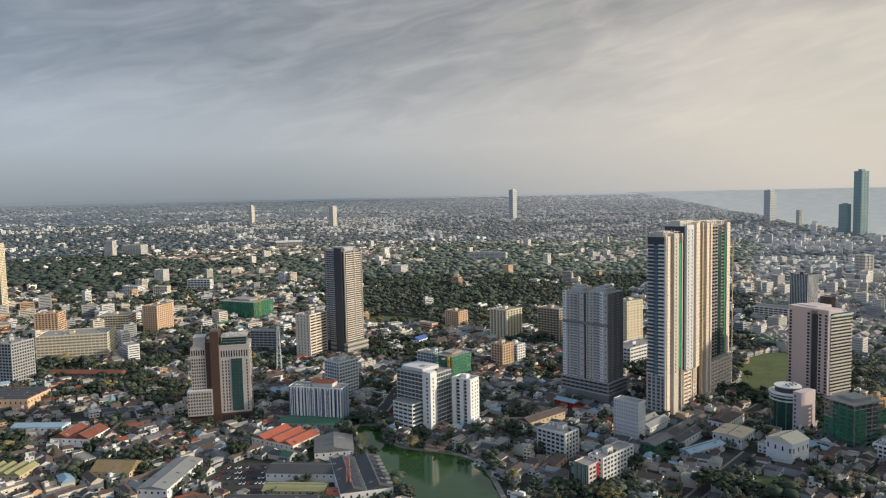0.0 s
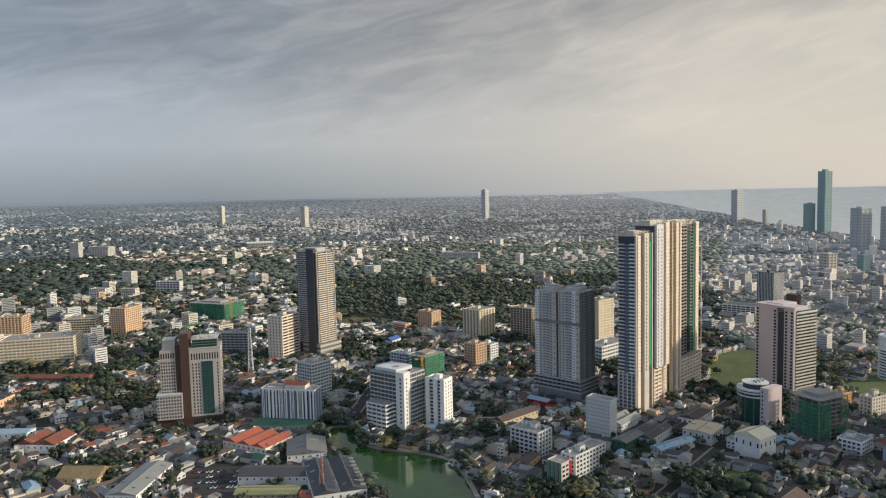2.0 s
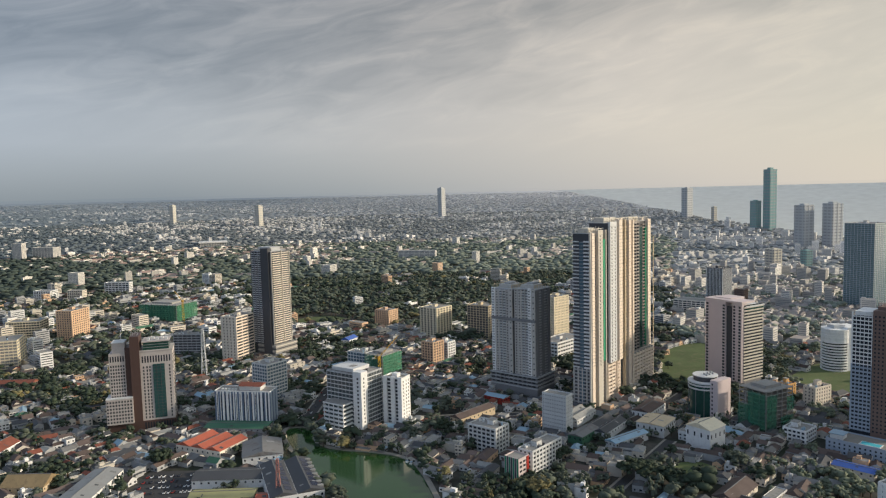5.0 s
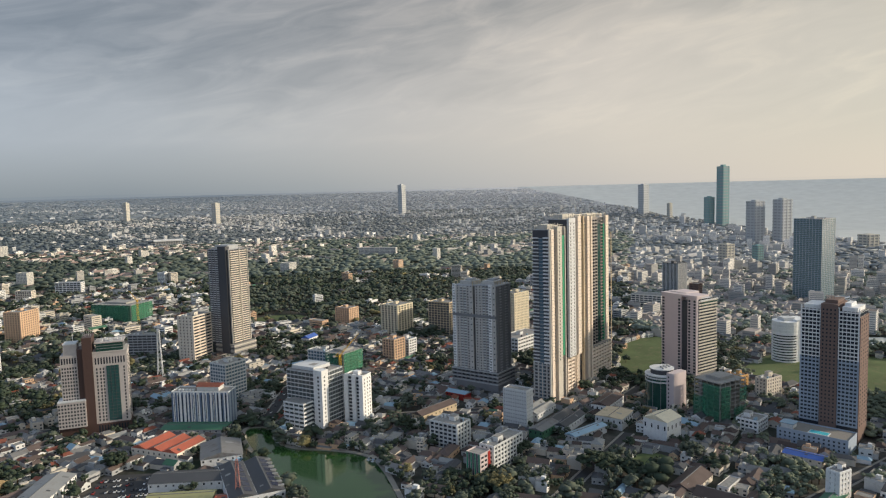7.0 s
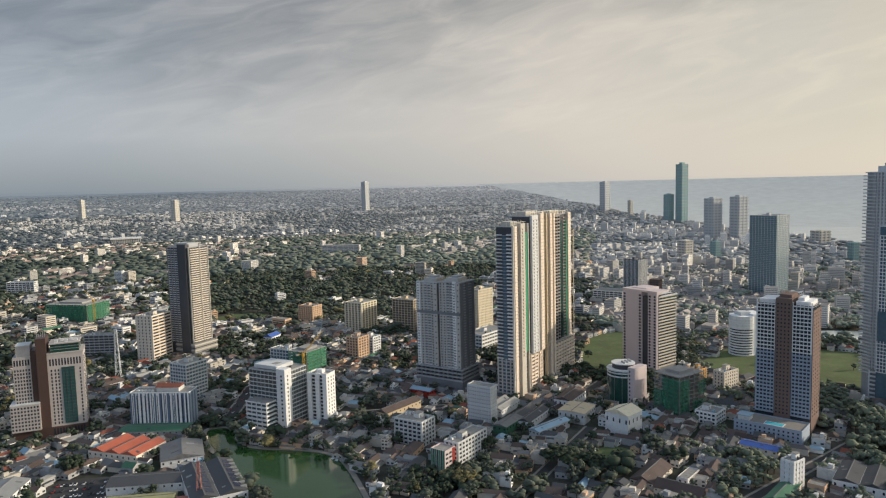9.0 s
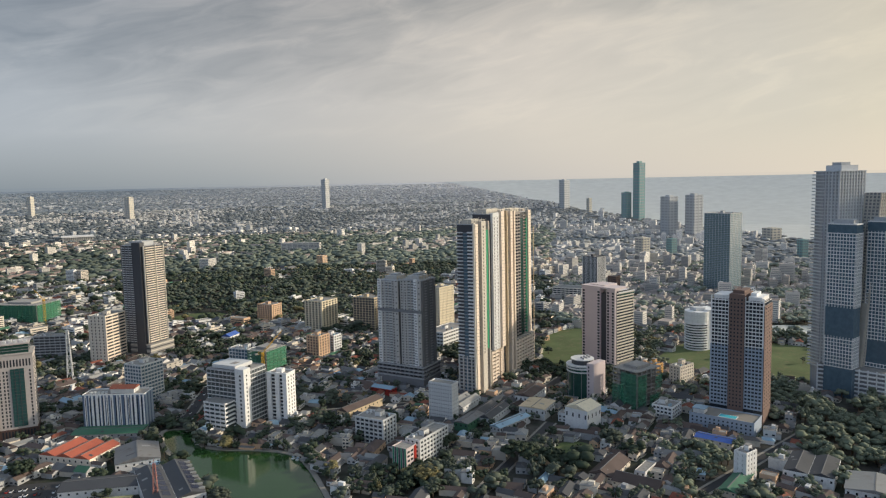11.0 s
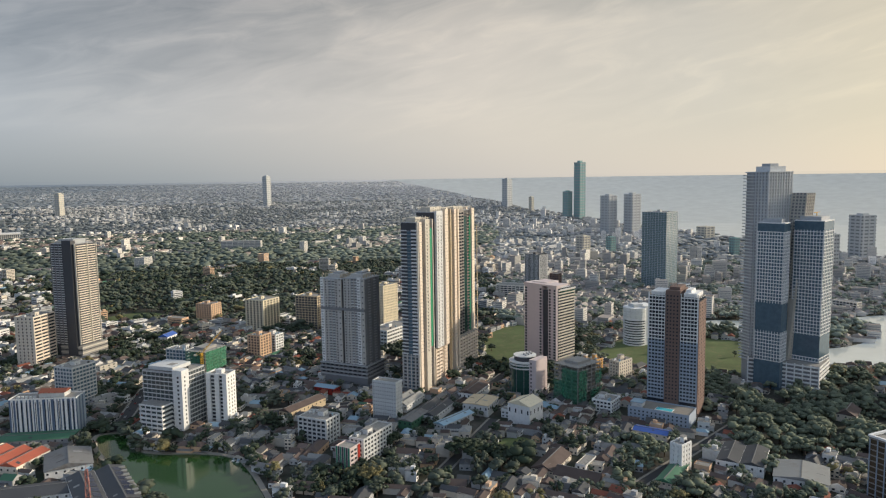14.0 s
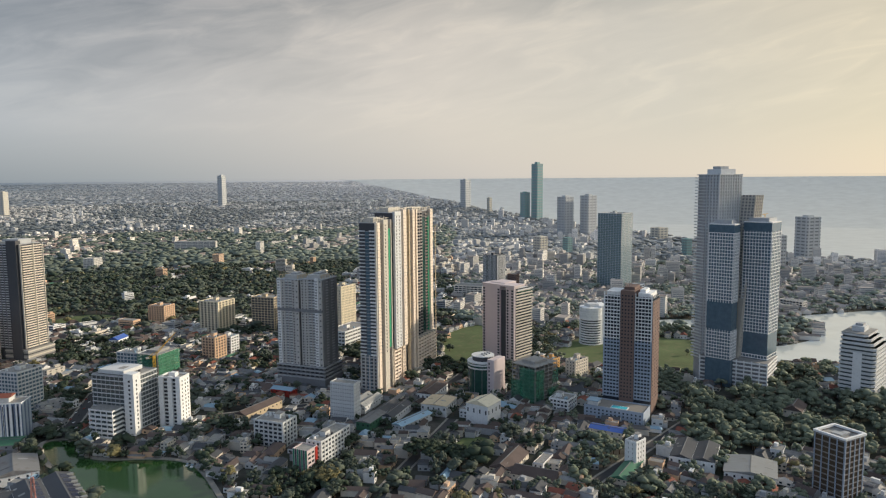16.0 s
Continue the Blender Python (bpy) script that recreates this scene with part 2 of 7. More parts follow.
# haze put into base colours, in three steps of depth, brighter towards the sunlit coast
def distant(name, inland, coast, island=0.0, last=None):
    """A far surface with haze put into its base colour, from inland to coast; last: the two haze tones at the horizon.
    """
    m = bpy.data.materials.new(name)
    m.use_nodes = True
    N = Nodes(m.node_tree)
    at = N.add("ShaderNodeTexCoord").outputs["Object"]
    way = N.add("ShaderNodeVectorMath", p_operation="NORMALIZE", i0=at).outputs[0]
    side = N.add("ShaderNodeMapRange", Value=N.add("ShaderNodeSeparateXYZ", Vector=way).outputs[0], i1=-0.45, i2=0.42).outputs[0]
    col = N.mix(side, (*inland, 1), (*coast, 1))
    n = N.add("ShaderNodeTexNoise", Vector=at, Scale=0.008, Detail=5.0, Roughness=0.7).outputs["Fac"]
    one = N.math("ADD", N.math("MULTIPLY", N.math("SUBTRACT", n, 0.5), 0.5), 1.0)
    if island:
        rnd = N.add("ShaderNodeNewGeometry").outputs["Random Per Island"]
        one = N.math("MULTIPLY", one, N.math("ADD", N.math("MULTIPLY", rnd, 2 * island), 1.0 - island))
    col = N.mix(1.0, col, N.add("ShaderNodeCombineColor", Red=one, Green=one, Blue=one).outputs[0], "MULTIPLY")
    # towards the horizon the base colour blends into the haze tones
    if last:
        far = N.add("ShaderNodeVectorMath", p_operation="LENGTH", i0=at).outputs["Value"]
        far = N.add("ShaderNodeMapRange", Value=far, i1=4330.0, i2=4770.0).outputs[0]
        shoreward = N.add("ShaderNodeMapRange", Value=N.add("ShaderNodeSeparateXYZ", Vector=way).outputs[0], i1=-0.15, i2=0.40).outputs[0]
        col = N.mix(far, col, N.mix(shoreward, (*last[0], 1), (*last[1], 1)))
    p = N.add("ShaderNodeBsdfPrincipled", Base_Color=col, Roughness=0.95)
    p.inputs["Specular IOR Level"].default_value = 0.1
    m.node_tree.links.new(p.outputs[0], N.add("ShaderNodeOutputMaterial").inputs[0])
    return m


LAST_HAZE = ((0.22, 0.265, 0.315), (0.74, 0.72, 0.71))
FARLEAF = [distant("woods_haze_tint_1", (0.062, 0.082, 0.072), (0.22, 0.25, 0.205), 0.2), distant("woods_haze_tint_2", (0.112, 0.140, 0.160), (0.29, 0.30, 0.295), 0.2), distant("woods_haze_tint_3", (0.165, 0.205, 0.240), (0.42, 0.425, 0.43), 0.12, LAST_HAZE)]
FARWALL = [distant("walls_haze_tint_1", (0.84, 0.79, 0.71), (0.56, 0.54, 0.51), 0.35), distant("walls_haze_tint_2", (0.82, 0.79, 0.75), (0.74, 0.72, 0.69), 0.3), distant("walls_haze_tint_3", (0.70, 0.70, 0.72), (0.76, 0.74, 0.72), 0.3, LAST_HAZE)]
FARROOF = [distant("roofs_haze_tint_1", (0.25, 0.175, 0.15), (0.32, 0.285, 0.265), 0.4), distant("roofs_haze_tint_2", (0.30, 0.27, 0.26), (0.36, 0.35, 0.34), 0.4), distant("roofs_haze_tint_3", (0.30, 0.31, 0.33), (0.48, 0.475, 0.47), 0.25, LAST_HAZE)]
# far window colours, lightened to carry the haze
FARGLASS = [material("windows_haze_tint", c, 0.5, 0.1) for c in ((0.22, 0.23, 0.24), (0.36, 0.37, 0.38), (0.36, 0.38, 0.39))]
FARLAND = [distant("land_haze_tint_1", (0.055, 0.072, 0.064), (0.21, 0.22, 0.205)), distant("land_haze_tint_2", (0.095, 0.12, 0.142), (0.29, 0.295, 0.29)), distant("land_haze_tint_3", (0.165, 0.205, 0.240), (0.42, 0.425, 0.43), 0.0, LAST_HAZE)]
# tower colours paled in place of haze
FARTEAL = material("teal_tower_haze_tint", (0.24, 0.38, 0.37), 0.4, 0.08, 0.02)
FARGREY = material("grey_tower_haze_tint", (0.52, 0.53, 0.53), 0.6, 0.08, 0.02)
FARIVORY = material("ivory_tower_haze_tint", (0.60, 0.56, 0.48), 0.7, 0.08, 0.02)


def water(name, colour, rough, bump, scale):
    m = bpy.data.materials.new(name)
    m.use_nodes = True
    N = Nodes(m.node_tree)
    at = N.add("ShaderNodeTexCoord").outputs["Object"]
    n = N.add("ShaderNodeTexNoise", Vector=at, Scale=scale, Detail=3.0).outputs["Fac"]
    big = N.add("ShaderNodeTexNoise", Vector=at, Scale=0.02, Detail=4.0).outputs["Fac"]
    col = N.mix(big, (*colour, 1), (*(c * 1.5 for c in colour), 1))
    p = N.add("ShaderNodeBsdfPrincipled", Base_Color=col, Roughness=rough)
    bp = N.add("ShaderNodeBump", Height=n, Strength=0.5, Distance=bump)
    m.node_tree.links.new(bp.outputs[0], p.inputs["Normal"])
    m.node_tree.links.new(p.outputs[0], N.add("ShaderNodeOutputMaterial").inputs[0])
    return m


GREENWATER = water("green_pond_water", (0.022, 0.056, 0.017), 0.06, 0.03, 1.2)
# base colour raised in place of the sky's reflection
SKYTINTWATER = water("lake_water", (0.46, 0.49, 0.48), 0.08, 0.02, 0.5)
# sea base colour lightened to carry haze
HAZESEAWATER = water("sea_water", (0.44, 0.46, 0.45), 0.4, 0.08, 0.02)


def ground_material():
    m = bpy.data.materials.new("town_ground")
    m.use_nodes = True
    N = Nodes(m.node_tree)
    at = N.add("ShaderNodeTexCoord").outputs["Object"]
    a = N.add("ShaderNodeTexNoise", Vector=at, Scale=0.012, Detail=6.0, Roughness=0.65).outputs["Fac"]
    b = N.add("ShaderNodeTexNoise", Vector=at, Scale=0.12, Detail=5.0, Roughness=0.7).outputs["Fac"]
    col = N.ramp(a, [(0.36, (0.030, 0.040, 0.026, 1)), (0.48, (0.055, 0.057, 0.049, 1)), (0.58, (0.085, 0.081, 0.074, 1)), (0.7, (0.042, 0.053, 0.036, 1))])
    col = N.mix(0.7, col, N.ramp(b, [(0.3, (0.5, 0.5, 0.5, 1)), (0.7, (1.5, 1.45, 1.4, 1))]), "MULTIPLY")
    p = N.add("ShaderNodeBsdfPrincipled", Base_Color=col, Roughness=0.95)
    p.inputs["Specular IOR Level"].default_value = 0.1
    m.node_tree.links.new(p.outputs[0], N.add("ShaderNodeOutputMaterial").inputs[0])
    return m


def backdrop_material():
    """Glow for the added ring that imitates horizon haze, in the low sky's colours."""
    m = bpy.data.materials.new("horizon_haze_glow")
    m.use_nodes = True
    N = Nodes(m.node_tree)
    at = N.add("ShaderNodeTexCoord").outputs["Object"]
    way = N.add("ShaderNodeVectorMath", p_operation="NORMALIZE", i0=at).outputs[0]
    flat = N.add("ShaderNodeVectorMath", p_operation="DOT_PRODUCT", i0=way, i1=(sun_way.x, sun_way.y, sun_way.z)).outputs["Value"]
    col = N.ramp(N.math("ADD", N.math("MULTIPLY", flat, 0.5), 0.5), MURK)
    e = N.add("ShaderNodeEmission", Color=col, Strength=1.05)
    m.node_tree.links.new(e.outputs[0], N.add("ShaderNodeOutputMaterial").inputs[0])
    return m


# ---- the far land ----
FLAT_TO, FAR_SPAN = 3400.0, 1480.0


def drawn_in(x, y, z):
    """Beyond FLAT_TO the land is drawn in towards the eye, along its lines of sight and with its size, so that it ends within 4.9 km."""
    D = np.maximum(np.hypot(x, y), 1.0)
    r = np.where(D > FLAT_TO, FLAT_TO + FAR_SPAN * (1 - FLAT_TO / D), D)
    k = r / D
    return x * k, y * k, EYE - (EYE - z) * k, k


# ---- building helpers ----
MESHES, FOOTPRINTS = {}, []


def mesh_of(name, verts, faces, mats, index=None):
    me = bpy.data.meshes.new(name)
    me.from_pydata(verts, [], faces)
    for m in mats if isinstance(mats, (list, tuple)) else [mats]:
        me.materials.append(m)
    if index is not None:
        me.polygons.foreach_set("material_index", index)
    return me


CUBE_FACES = [(0, 3, 2, 1), (4, 5, 6, 7), (0, 1, 5, 4), (1, 2, 6, 5), (2, 3, 7, 6), (3, 0, 4, 7)]


def block(name, parent, x0, y0, z0, x1, y1, z1, mat, label=""):
    """A straight piece of a building, from corner to corner, in the parent's measures."""
    s = (round(x1 - x0, 3), round(y1 - y0, 3), round(z1 - z0, 3))
    key = (s, mat.name)
    if key not in MESHES:
        x, y, z = s
        v = [(0, 0, 0), (x, 0, 0), (x, y, 0), (0, y, 0), (0, 0, z), (x, 0, z), (x, y, z), (0, y, z)]
        MESHES[key] = mesh_of(name, v, CUBE_FACES, mat)
    ob = new(name, MESHES[key])
    ob.parent, ob.location = parent, (x0, y0, z0)
    if label:
        ob["label"] = label
    return ob


def part(name, bm, mat, parent, label=""):
    me = bpy.data.meshes.new(name)
    bm.to_mesh(me)
    bm.free()
    me.materials.append(mat)
    ob = new(name, me)
    ob.parent = parent
    if label:
        ob["label"] = label
    return ob


def shape(name, parent, verts, faces, mat, label=""):
    ob = new(name, mesh_of(name, verts, faces, mat))
    ob.parent = parent
    if label:
        ob["label"] = label
    return ob


def prism(name, parent, outline, z0, z1, mat, label="", shift=(0, 0)):
    """An upright solid over an outline; shift moves its top sideways."""
    n = len(outline)
    v = [(x, y, z0) for x, y in outline] + [(x + shift[0], y + shift[1], z1) for x, y in outline]
    f = [tuple(range(n - 1, -1, -1)), tuple(range(n, 2 * n))] + [(i, (i + 1) % n, n + (i + 1) % n, n + i) for i in range(n)]
    return shape(name, parent, v, f, mat, label)


def thing(name, label, category, at, turn, group="", z=0.0):
    ob = new(name)
    ob.empty_display_size = 2.0
    ob.matrix_basis = pose(at[0], at[1], z, 0, 0, turn)
    return tagged(ob, label, category, group)


def footprint(at, turn, w, d, x0=0.0, y0=0.0):
    FOOTPRINTS.append((at[0], at[1], math.cos(radians(turn)), math.sin(radians(turn)), x0, y0, x0 + w, y0 + d))


def on_face(face, w, d, a0, a1, out, inn):
    """Corners in plan of a piece that lies on one face of a w x d block, from a0 to a1 along it."""
    if face == "R":
        return a0, -out, a1, inn
    if face == "L":
        return -out, a0, inn, a1
    if face == "B":
        return a0, d - inn, a1, d + out
    return w - inn, a0, w + out, a1


def ledges(b, name, face, w, d, a0, a1, zs, high, out, mat, inn=0.3, label=""):
    x0, y0, x1, y1 = on_face(face, w, d, a0, a1, out, inn)
    for z in zs:
        block(name, b, x0, y0, z, x1, y1, z + high, mat, label)


def piers(b, name, face, w, d, places, width, z0, z1, out, mat, inn=0.3, label=""):
    for a in places:
        x0, y0, x1, y1 = on_face(face, w, d, a - width / 2, a + width / 2, out, inn)
        block(name, b, x0, y0, z0, x1, y1, z1, mat, label)


def boxes(name, parent, corners, mat, label=""):
    """One part of many small straight pieces."""
    v, f = [], []
    for x0, y0, z0, x1, y1, z1 in corners:
        k = len(v)
        v += [(x0, y0, z0), (x1, y0, z0), (x1, y1, z0), (x0, y1, z0), (x0, y0, z1), (x1, y0, z1), (x1, y1, z1), (x0, y1, z1)]
        f += [tuple(k + i for i in q) for q in CUBE_FACES]
    return shape(name, parent, v, f, mat, label)


def spaced(a0, a1, n):
    return [a0 + (a1 - a0) * i / n for i in range(n + 1)]


def roof_gear(b, w, d, h, mat, seed, x0=0.0, y0=0.0, tanks=2, units=4):
    """Lift house, water tanks and cooling units on a flat roof."""
    r = random.Random(seed)
    lw, ld = min(7, w * 0.35), min(6, d * 0.35)
    lx, ly = x0 + w * r.uniform(0.25, 0.55), y0 + d * r.uniform(0.25, 0.55)
    house = block("lift_house", b, lx, ly, h, lx + lw, ly + ld, h + 4.2, mat)
    block("lift_house_roof", house, -0.4, -0.4, 4.2, lw + 0.4, ld + 0.4, 4.5, ROOFDECK)
    block("lift_house_door", house, lw * 0.3, -0.08, 0.1, lw * 0.3 + 1.0, 0.1, 2.1, SLATE)
    for i in range(tanks):
        bm = bmesh.new()
        bmesh.ops.create_cone(bm, cap_ends=True, segments=12, radius1=1.1, radius2=1.0, depth=2.2)
        ob = part("water_tank", bm, CHAR if r.random() < 0.6 else SKYSHEET, b)
        ob.location = (x0 + w * r.uniform(0.12, 0.88), y0 + d * r.uniform(0.1, 0.22), h + 1.1)
    for i in range(units):
        ux, uy = x0 + w * r.uniform(0.08, 0.85), y0 + d * r.uniform(0.6, 0.85)
        block("cooling_unit", b, ux, uy, h, ux + 2.2, uy + 1.5, h + 1.6, PALE)


def parapet(b, w, d, h, mat, high=1.1, thick=0.35, x0=0.0, y0=0.0, out=0.12):
    a, c, e, g = x0 - out, y0 - out, x0 + w + out, y0 + d + out
    for q in ((a, c, e, c + thick), (a, g - thick, e, g), (a, c + thick, a + thick, g - thick), (e - thick, c + thick, e, g - thick)):
        block("parapet", b, q[0], q[1], h, q[2], q[3], h + high, mat)


def tower(name, label, at, turn, w, d, h, floors, wall, pane, slab=1.3, out=0.25, R=(8, 0.7), L=(8, 0.7), z0=0.0, seed=1, base=0.0, gear=True,
          slab_mat=None, pier_mat=None, category="building", group="", pier_out=0.4, faces="RLBF"):
    """A storeyed block: a glazed core, a spandrel at every floor, and piers between the windows of each face."""
    b = thing(name, label, category, at, turn, group)
    footprint(at, turn, w, d)
    storey = (h - z0) / floors
    block("glazing", b, 0, 0, z0, w, d, h - 0.1, pane)
    sm, pm = slab_mat or wall, pier_mat or wall
    for i in range(floors + 1):
        z = z0 + i * storey - slab * 0.4
        block("spandrel", b, -out, -out, max(z, z0), w + out, d + out, min(z + slab, h), sm)
    for face, (n, width), length in (("R", R, w), ("L", L, d), ("B", R, w), ("F", L, d)):
        if n and face in faces:
            po = pier_out if face in "RB" else pier_out + 0.06
            piers(b, "pier", face, w, d, spaced(width / 2 - 0.2, length - width / 2 + 0.2, n), width, z0, h + 0.4, po, pm)
    block("roof_deck", b, 0.1, 0.1, h - 0.1, w - 0.1, d - 0.1, h + 0.15, ROOFDECK)
    parapet(b, w, d, h, wall)
    if gear:
        roof_gear(b, w, d, h + 0.15, wall, seed)
    return b


# ---- ground, water, distance ----
def sheet(name, outline, z, mat, label, category):
    v = [(x, y, z) for x, y in outline]
    return tagged(new(name, mesh_of(name, v, [tuple(range(len(v)))], mat)), label, category, kind="structure")


def rounded(points, cuts=3):
    """A closed outline with its corners cut round."""
    for _ in range(cuts):
        out = []
        for (ax, ay), (bx, by) in zip(points, points[1:] + points[:1]):
            out += [(ax * 0.75 + bx * 0.25, ay * 0.75 + by * 0.25), (ax * 0.25 + bx * 0.75, ay * 0.25 + by * 0.75)]
        points = out
    return points


RINGS = [0.0, 450.0, 700.0, 1080.0, 1900.0, 2500.0, 3200.0] + [1 / (1 / FLAT_TO + (1 / 60000.0 - 1 / FLAT_TO) * i / 22) for i in range(23)]


def land():
    """One sheet of ground out to the horizon."""
    n = 360
    v, f, mi = [], [], []
    for D in RINGS:
        for i in range(n):
            a = 2 * math.pi * i / n
            x, y, z, _ = drawn_in(D * math.sin(a), D * math.cos(a), 0.0)
            v.append((float(x), float(y), float(z)))
    for k in range(len(RINGS) - 1):
        for i in range(n):
            j = (i + 1) % n
            f.append((k * n + i, k * n + n + i, k * n + n + j, k * n + j) if k else (i, n + i, n + j))
            # farther rings take ground colours with haze mixed in
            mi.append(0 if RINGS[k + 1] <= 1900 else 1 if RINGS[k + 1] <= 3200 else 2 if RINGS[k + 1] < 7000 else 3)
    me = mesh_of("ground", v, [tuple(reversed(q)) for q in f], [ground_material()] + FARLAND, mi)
    return tagged(new("ground", me), "dark town ground of earth, yards and lanes, haze-tinted far off", "ground", kind="structure")


land()
POND = rounded([(-93, 686), (-84, 640), (-62, 590), (-46, 552), (-25, 505), (8, 440), (50, 440), (42, 500), (36, 548), (27, 586), (2, 606), (-46, 622), (-53, 640), (-56, 672), (-74, 688)], 2)
LAKE = rounded([(660, 640), (725, 682), (795, 664), (880, 686), (948, 745), (955, 800), (1010, 800), (1180, 770), (1400, 680), (1300, 420), (1000, 420), (905, 482), (800, 540), (740, 590)], 2)
CANAL = rounded([(690, 860), (745, 880), (800, 850), (830, 820), (780, 800), (720, 825)], 2)
# the coast: distance, degrees to the right
COAST = [(1900, 75.0), (1952, 65.5), (2112, 55.7), (2188, 51.6), (2347, 45.9), (2709, 41.0), (3191, 35.3), (3757, 31.3), (4774, 26.7), (7681, 22.1), (12038, 19.4), (21359, 17.1), (60000, 15.0)]
COAST_D, COAST_A = [c[0] for c in COAST], [c[1] for c in COAST]


def sea():
    v, f = [], []
    steps = [1900, 1930, 1952, 2030, 2112, 2150, 2188, 2260, 2347, 2500, 2709, 2900, 3191, 3400] + RINGS[8:]
    n = 24
    for D in steps:
        a0 = np.interp(D, COAST_D, COAST_A)
        for i in range(n + 1):
            a = radians(a0 + (120 - a0) * i / n)
            x, y, z, k = drawn_in(D * math.sin(a), D * math.cos(a), 0.5)
            v.append((float(x), float(y), float(z) + (0.6 if D > 3000 else 0.0)))
    for k in range(len(steps) - 1):
        for i in range(n):
            a = k * (n + 1) + i
            f.append((a, a + 1, a + n + 2, a + n + 1))
    return tagged(new("sea_water", mesh_of("sea_water", v, [tuple(reversed(q)) for q in f], HAZESEAWATER)), "blue-grey sea with haze put into its base colour", "water", kind="structure")


sea()
sheet("pond_water", POND, 0.12, GREENWATER, "murky green pond water, nearly still", "water")
sheet("lake_water", LAKE, 0.12, SKYTINTWATER, "lake water with the sky's reflection put into its colour", "water")
sheet("canal_water", CANAL, 0.12, SKYTINTWATER, "pond water between trees, sky's reflection put into its colour", "water")


# roads: from, to, width, what it is
ROADS = [((-75, 692), (-49, 872), 11, "grey street with parked cars beside the pond"), ((270, 660), (470, 862), 10, "grey road beside the long podium"), ((150, 470), (262, 592), 8, "grey lane between low roofs"),
         ((-470, 700), (-250, 730), 8, "grey lane between low roofs"), ((-30, 700), (150, 690), 8, "grey lane between low roofs"), ((300, 420), (470, 500), 7, "grey lane between low roofs")]
CARPARK = [(-196, 540), (-140, 536), (-138, 590), (-192, 596)]


def bank(name, outline, inner, outer, high, mat, label):
    """A raised stone edge round water."""
    n = len(outline)
    cx, cy = sum(p[0] for p in outline) / n, sum(p[1] for p in outline) / n
    v, f = [], []
    for i, (x, y) in enumerate(outline):
        (ax, ay), (bx, by) = outline[i - 1], outline[(i + 1) % n]
        l = math.hypot(bx - ax, by - ay) or 1
        nx, ny = -(by - ay) / l, (bx - ax) / l
        if nx * (x - cx) + ny * (y - cy) < 0:
            nx, ny = -nx, -ny
        v += [(x + nx * inner, y + ny * inner, 0.0), (x + nx * inner, y + ny * inner, high), (x + nx * outer, y + ny * outer, high), (x + nx * outer, y + ny * outer, 0.0)]
    for i in range(n):
        a, b = 4 * i, 4 * ((i + 1) % n)
        f += [(a, a + 1, b + 1, b), (a + 1, a + 2, b + 2, b + 1), (a + 2, a + 3, b + 3, b + 2)]
    return tagged(new(name, mesh_of(name, v, f, mat)), label, "pavement", kind="structure")


bank("pond_walk", POND, -1.0, 3.2, 0.9, PAVING, "pale stone promenade round the green pond")
LAWNS = [
    rounded([(330, 770), (350, 840), (420, 960), (500, 960), (480, 840), (420, 760)], 2),
    rounded([(455, 735), (520, 800), (600, 840), (700, 760), (690, 690), (610, 600), (540, 640)], 2),
    rounded([(232, 520), (245, 545), (272, 540), (268, 505), (250, 495)], 2),
    rounded([(-150, 1280), (-120, 1320), (-60, 1310), (-40, 1250), (-110, 1220)], 2),
    rounded([(-60, 800), (-20, 850), (20, 840), (0, 790)], 2),
]
for o in LAWNS:
    sheet("lawn", o, 0.08, LAWN, "green lawn with dry patches", "lawn")


# an added ring that glows in place of haze at the horizon
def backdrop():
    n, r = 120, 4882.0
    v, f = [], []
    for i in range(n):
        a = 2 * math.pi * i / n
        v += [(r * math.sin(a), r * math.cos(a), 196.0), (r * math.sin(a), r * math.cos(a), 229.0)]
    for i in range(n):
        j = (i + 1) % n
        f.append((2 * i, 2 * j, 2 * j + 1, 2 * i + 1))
    return tagged(new("backdrop", mesh_of("backdrop", v, f, backdrop_material())), "added glowing ring imitating haze along the horizon", "backdrop", kind="structure")


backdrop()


# ---- the towers and blocks, one by one ----
for (ax, ay), (bx, by), wide, _ in ROADS:
    footprint((ax, ay), math.degrees(math.atan2(by - ay, bx - ax)), math.hypot(bx - ax, by - ay), wide + 2, 0, -wide / 2 - 1)
footprint((-196, 538), -3, 58, 56)


def ring(w, d, o=0.0):
    return [(-o, -o), (w + o, -o), (w + o, d + o), (-o, d + o)]


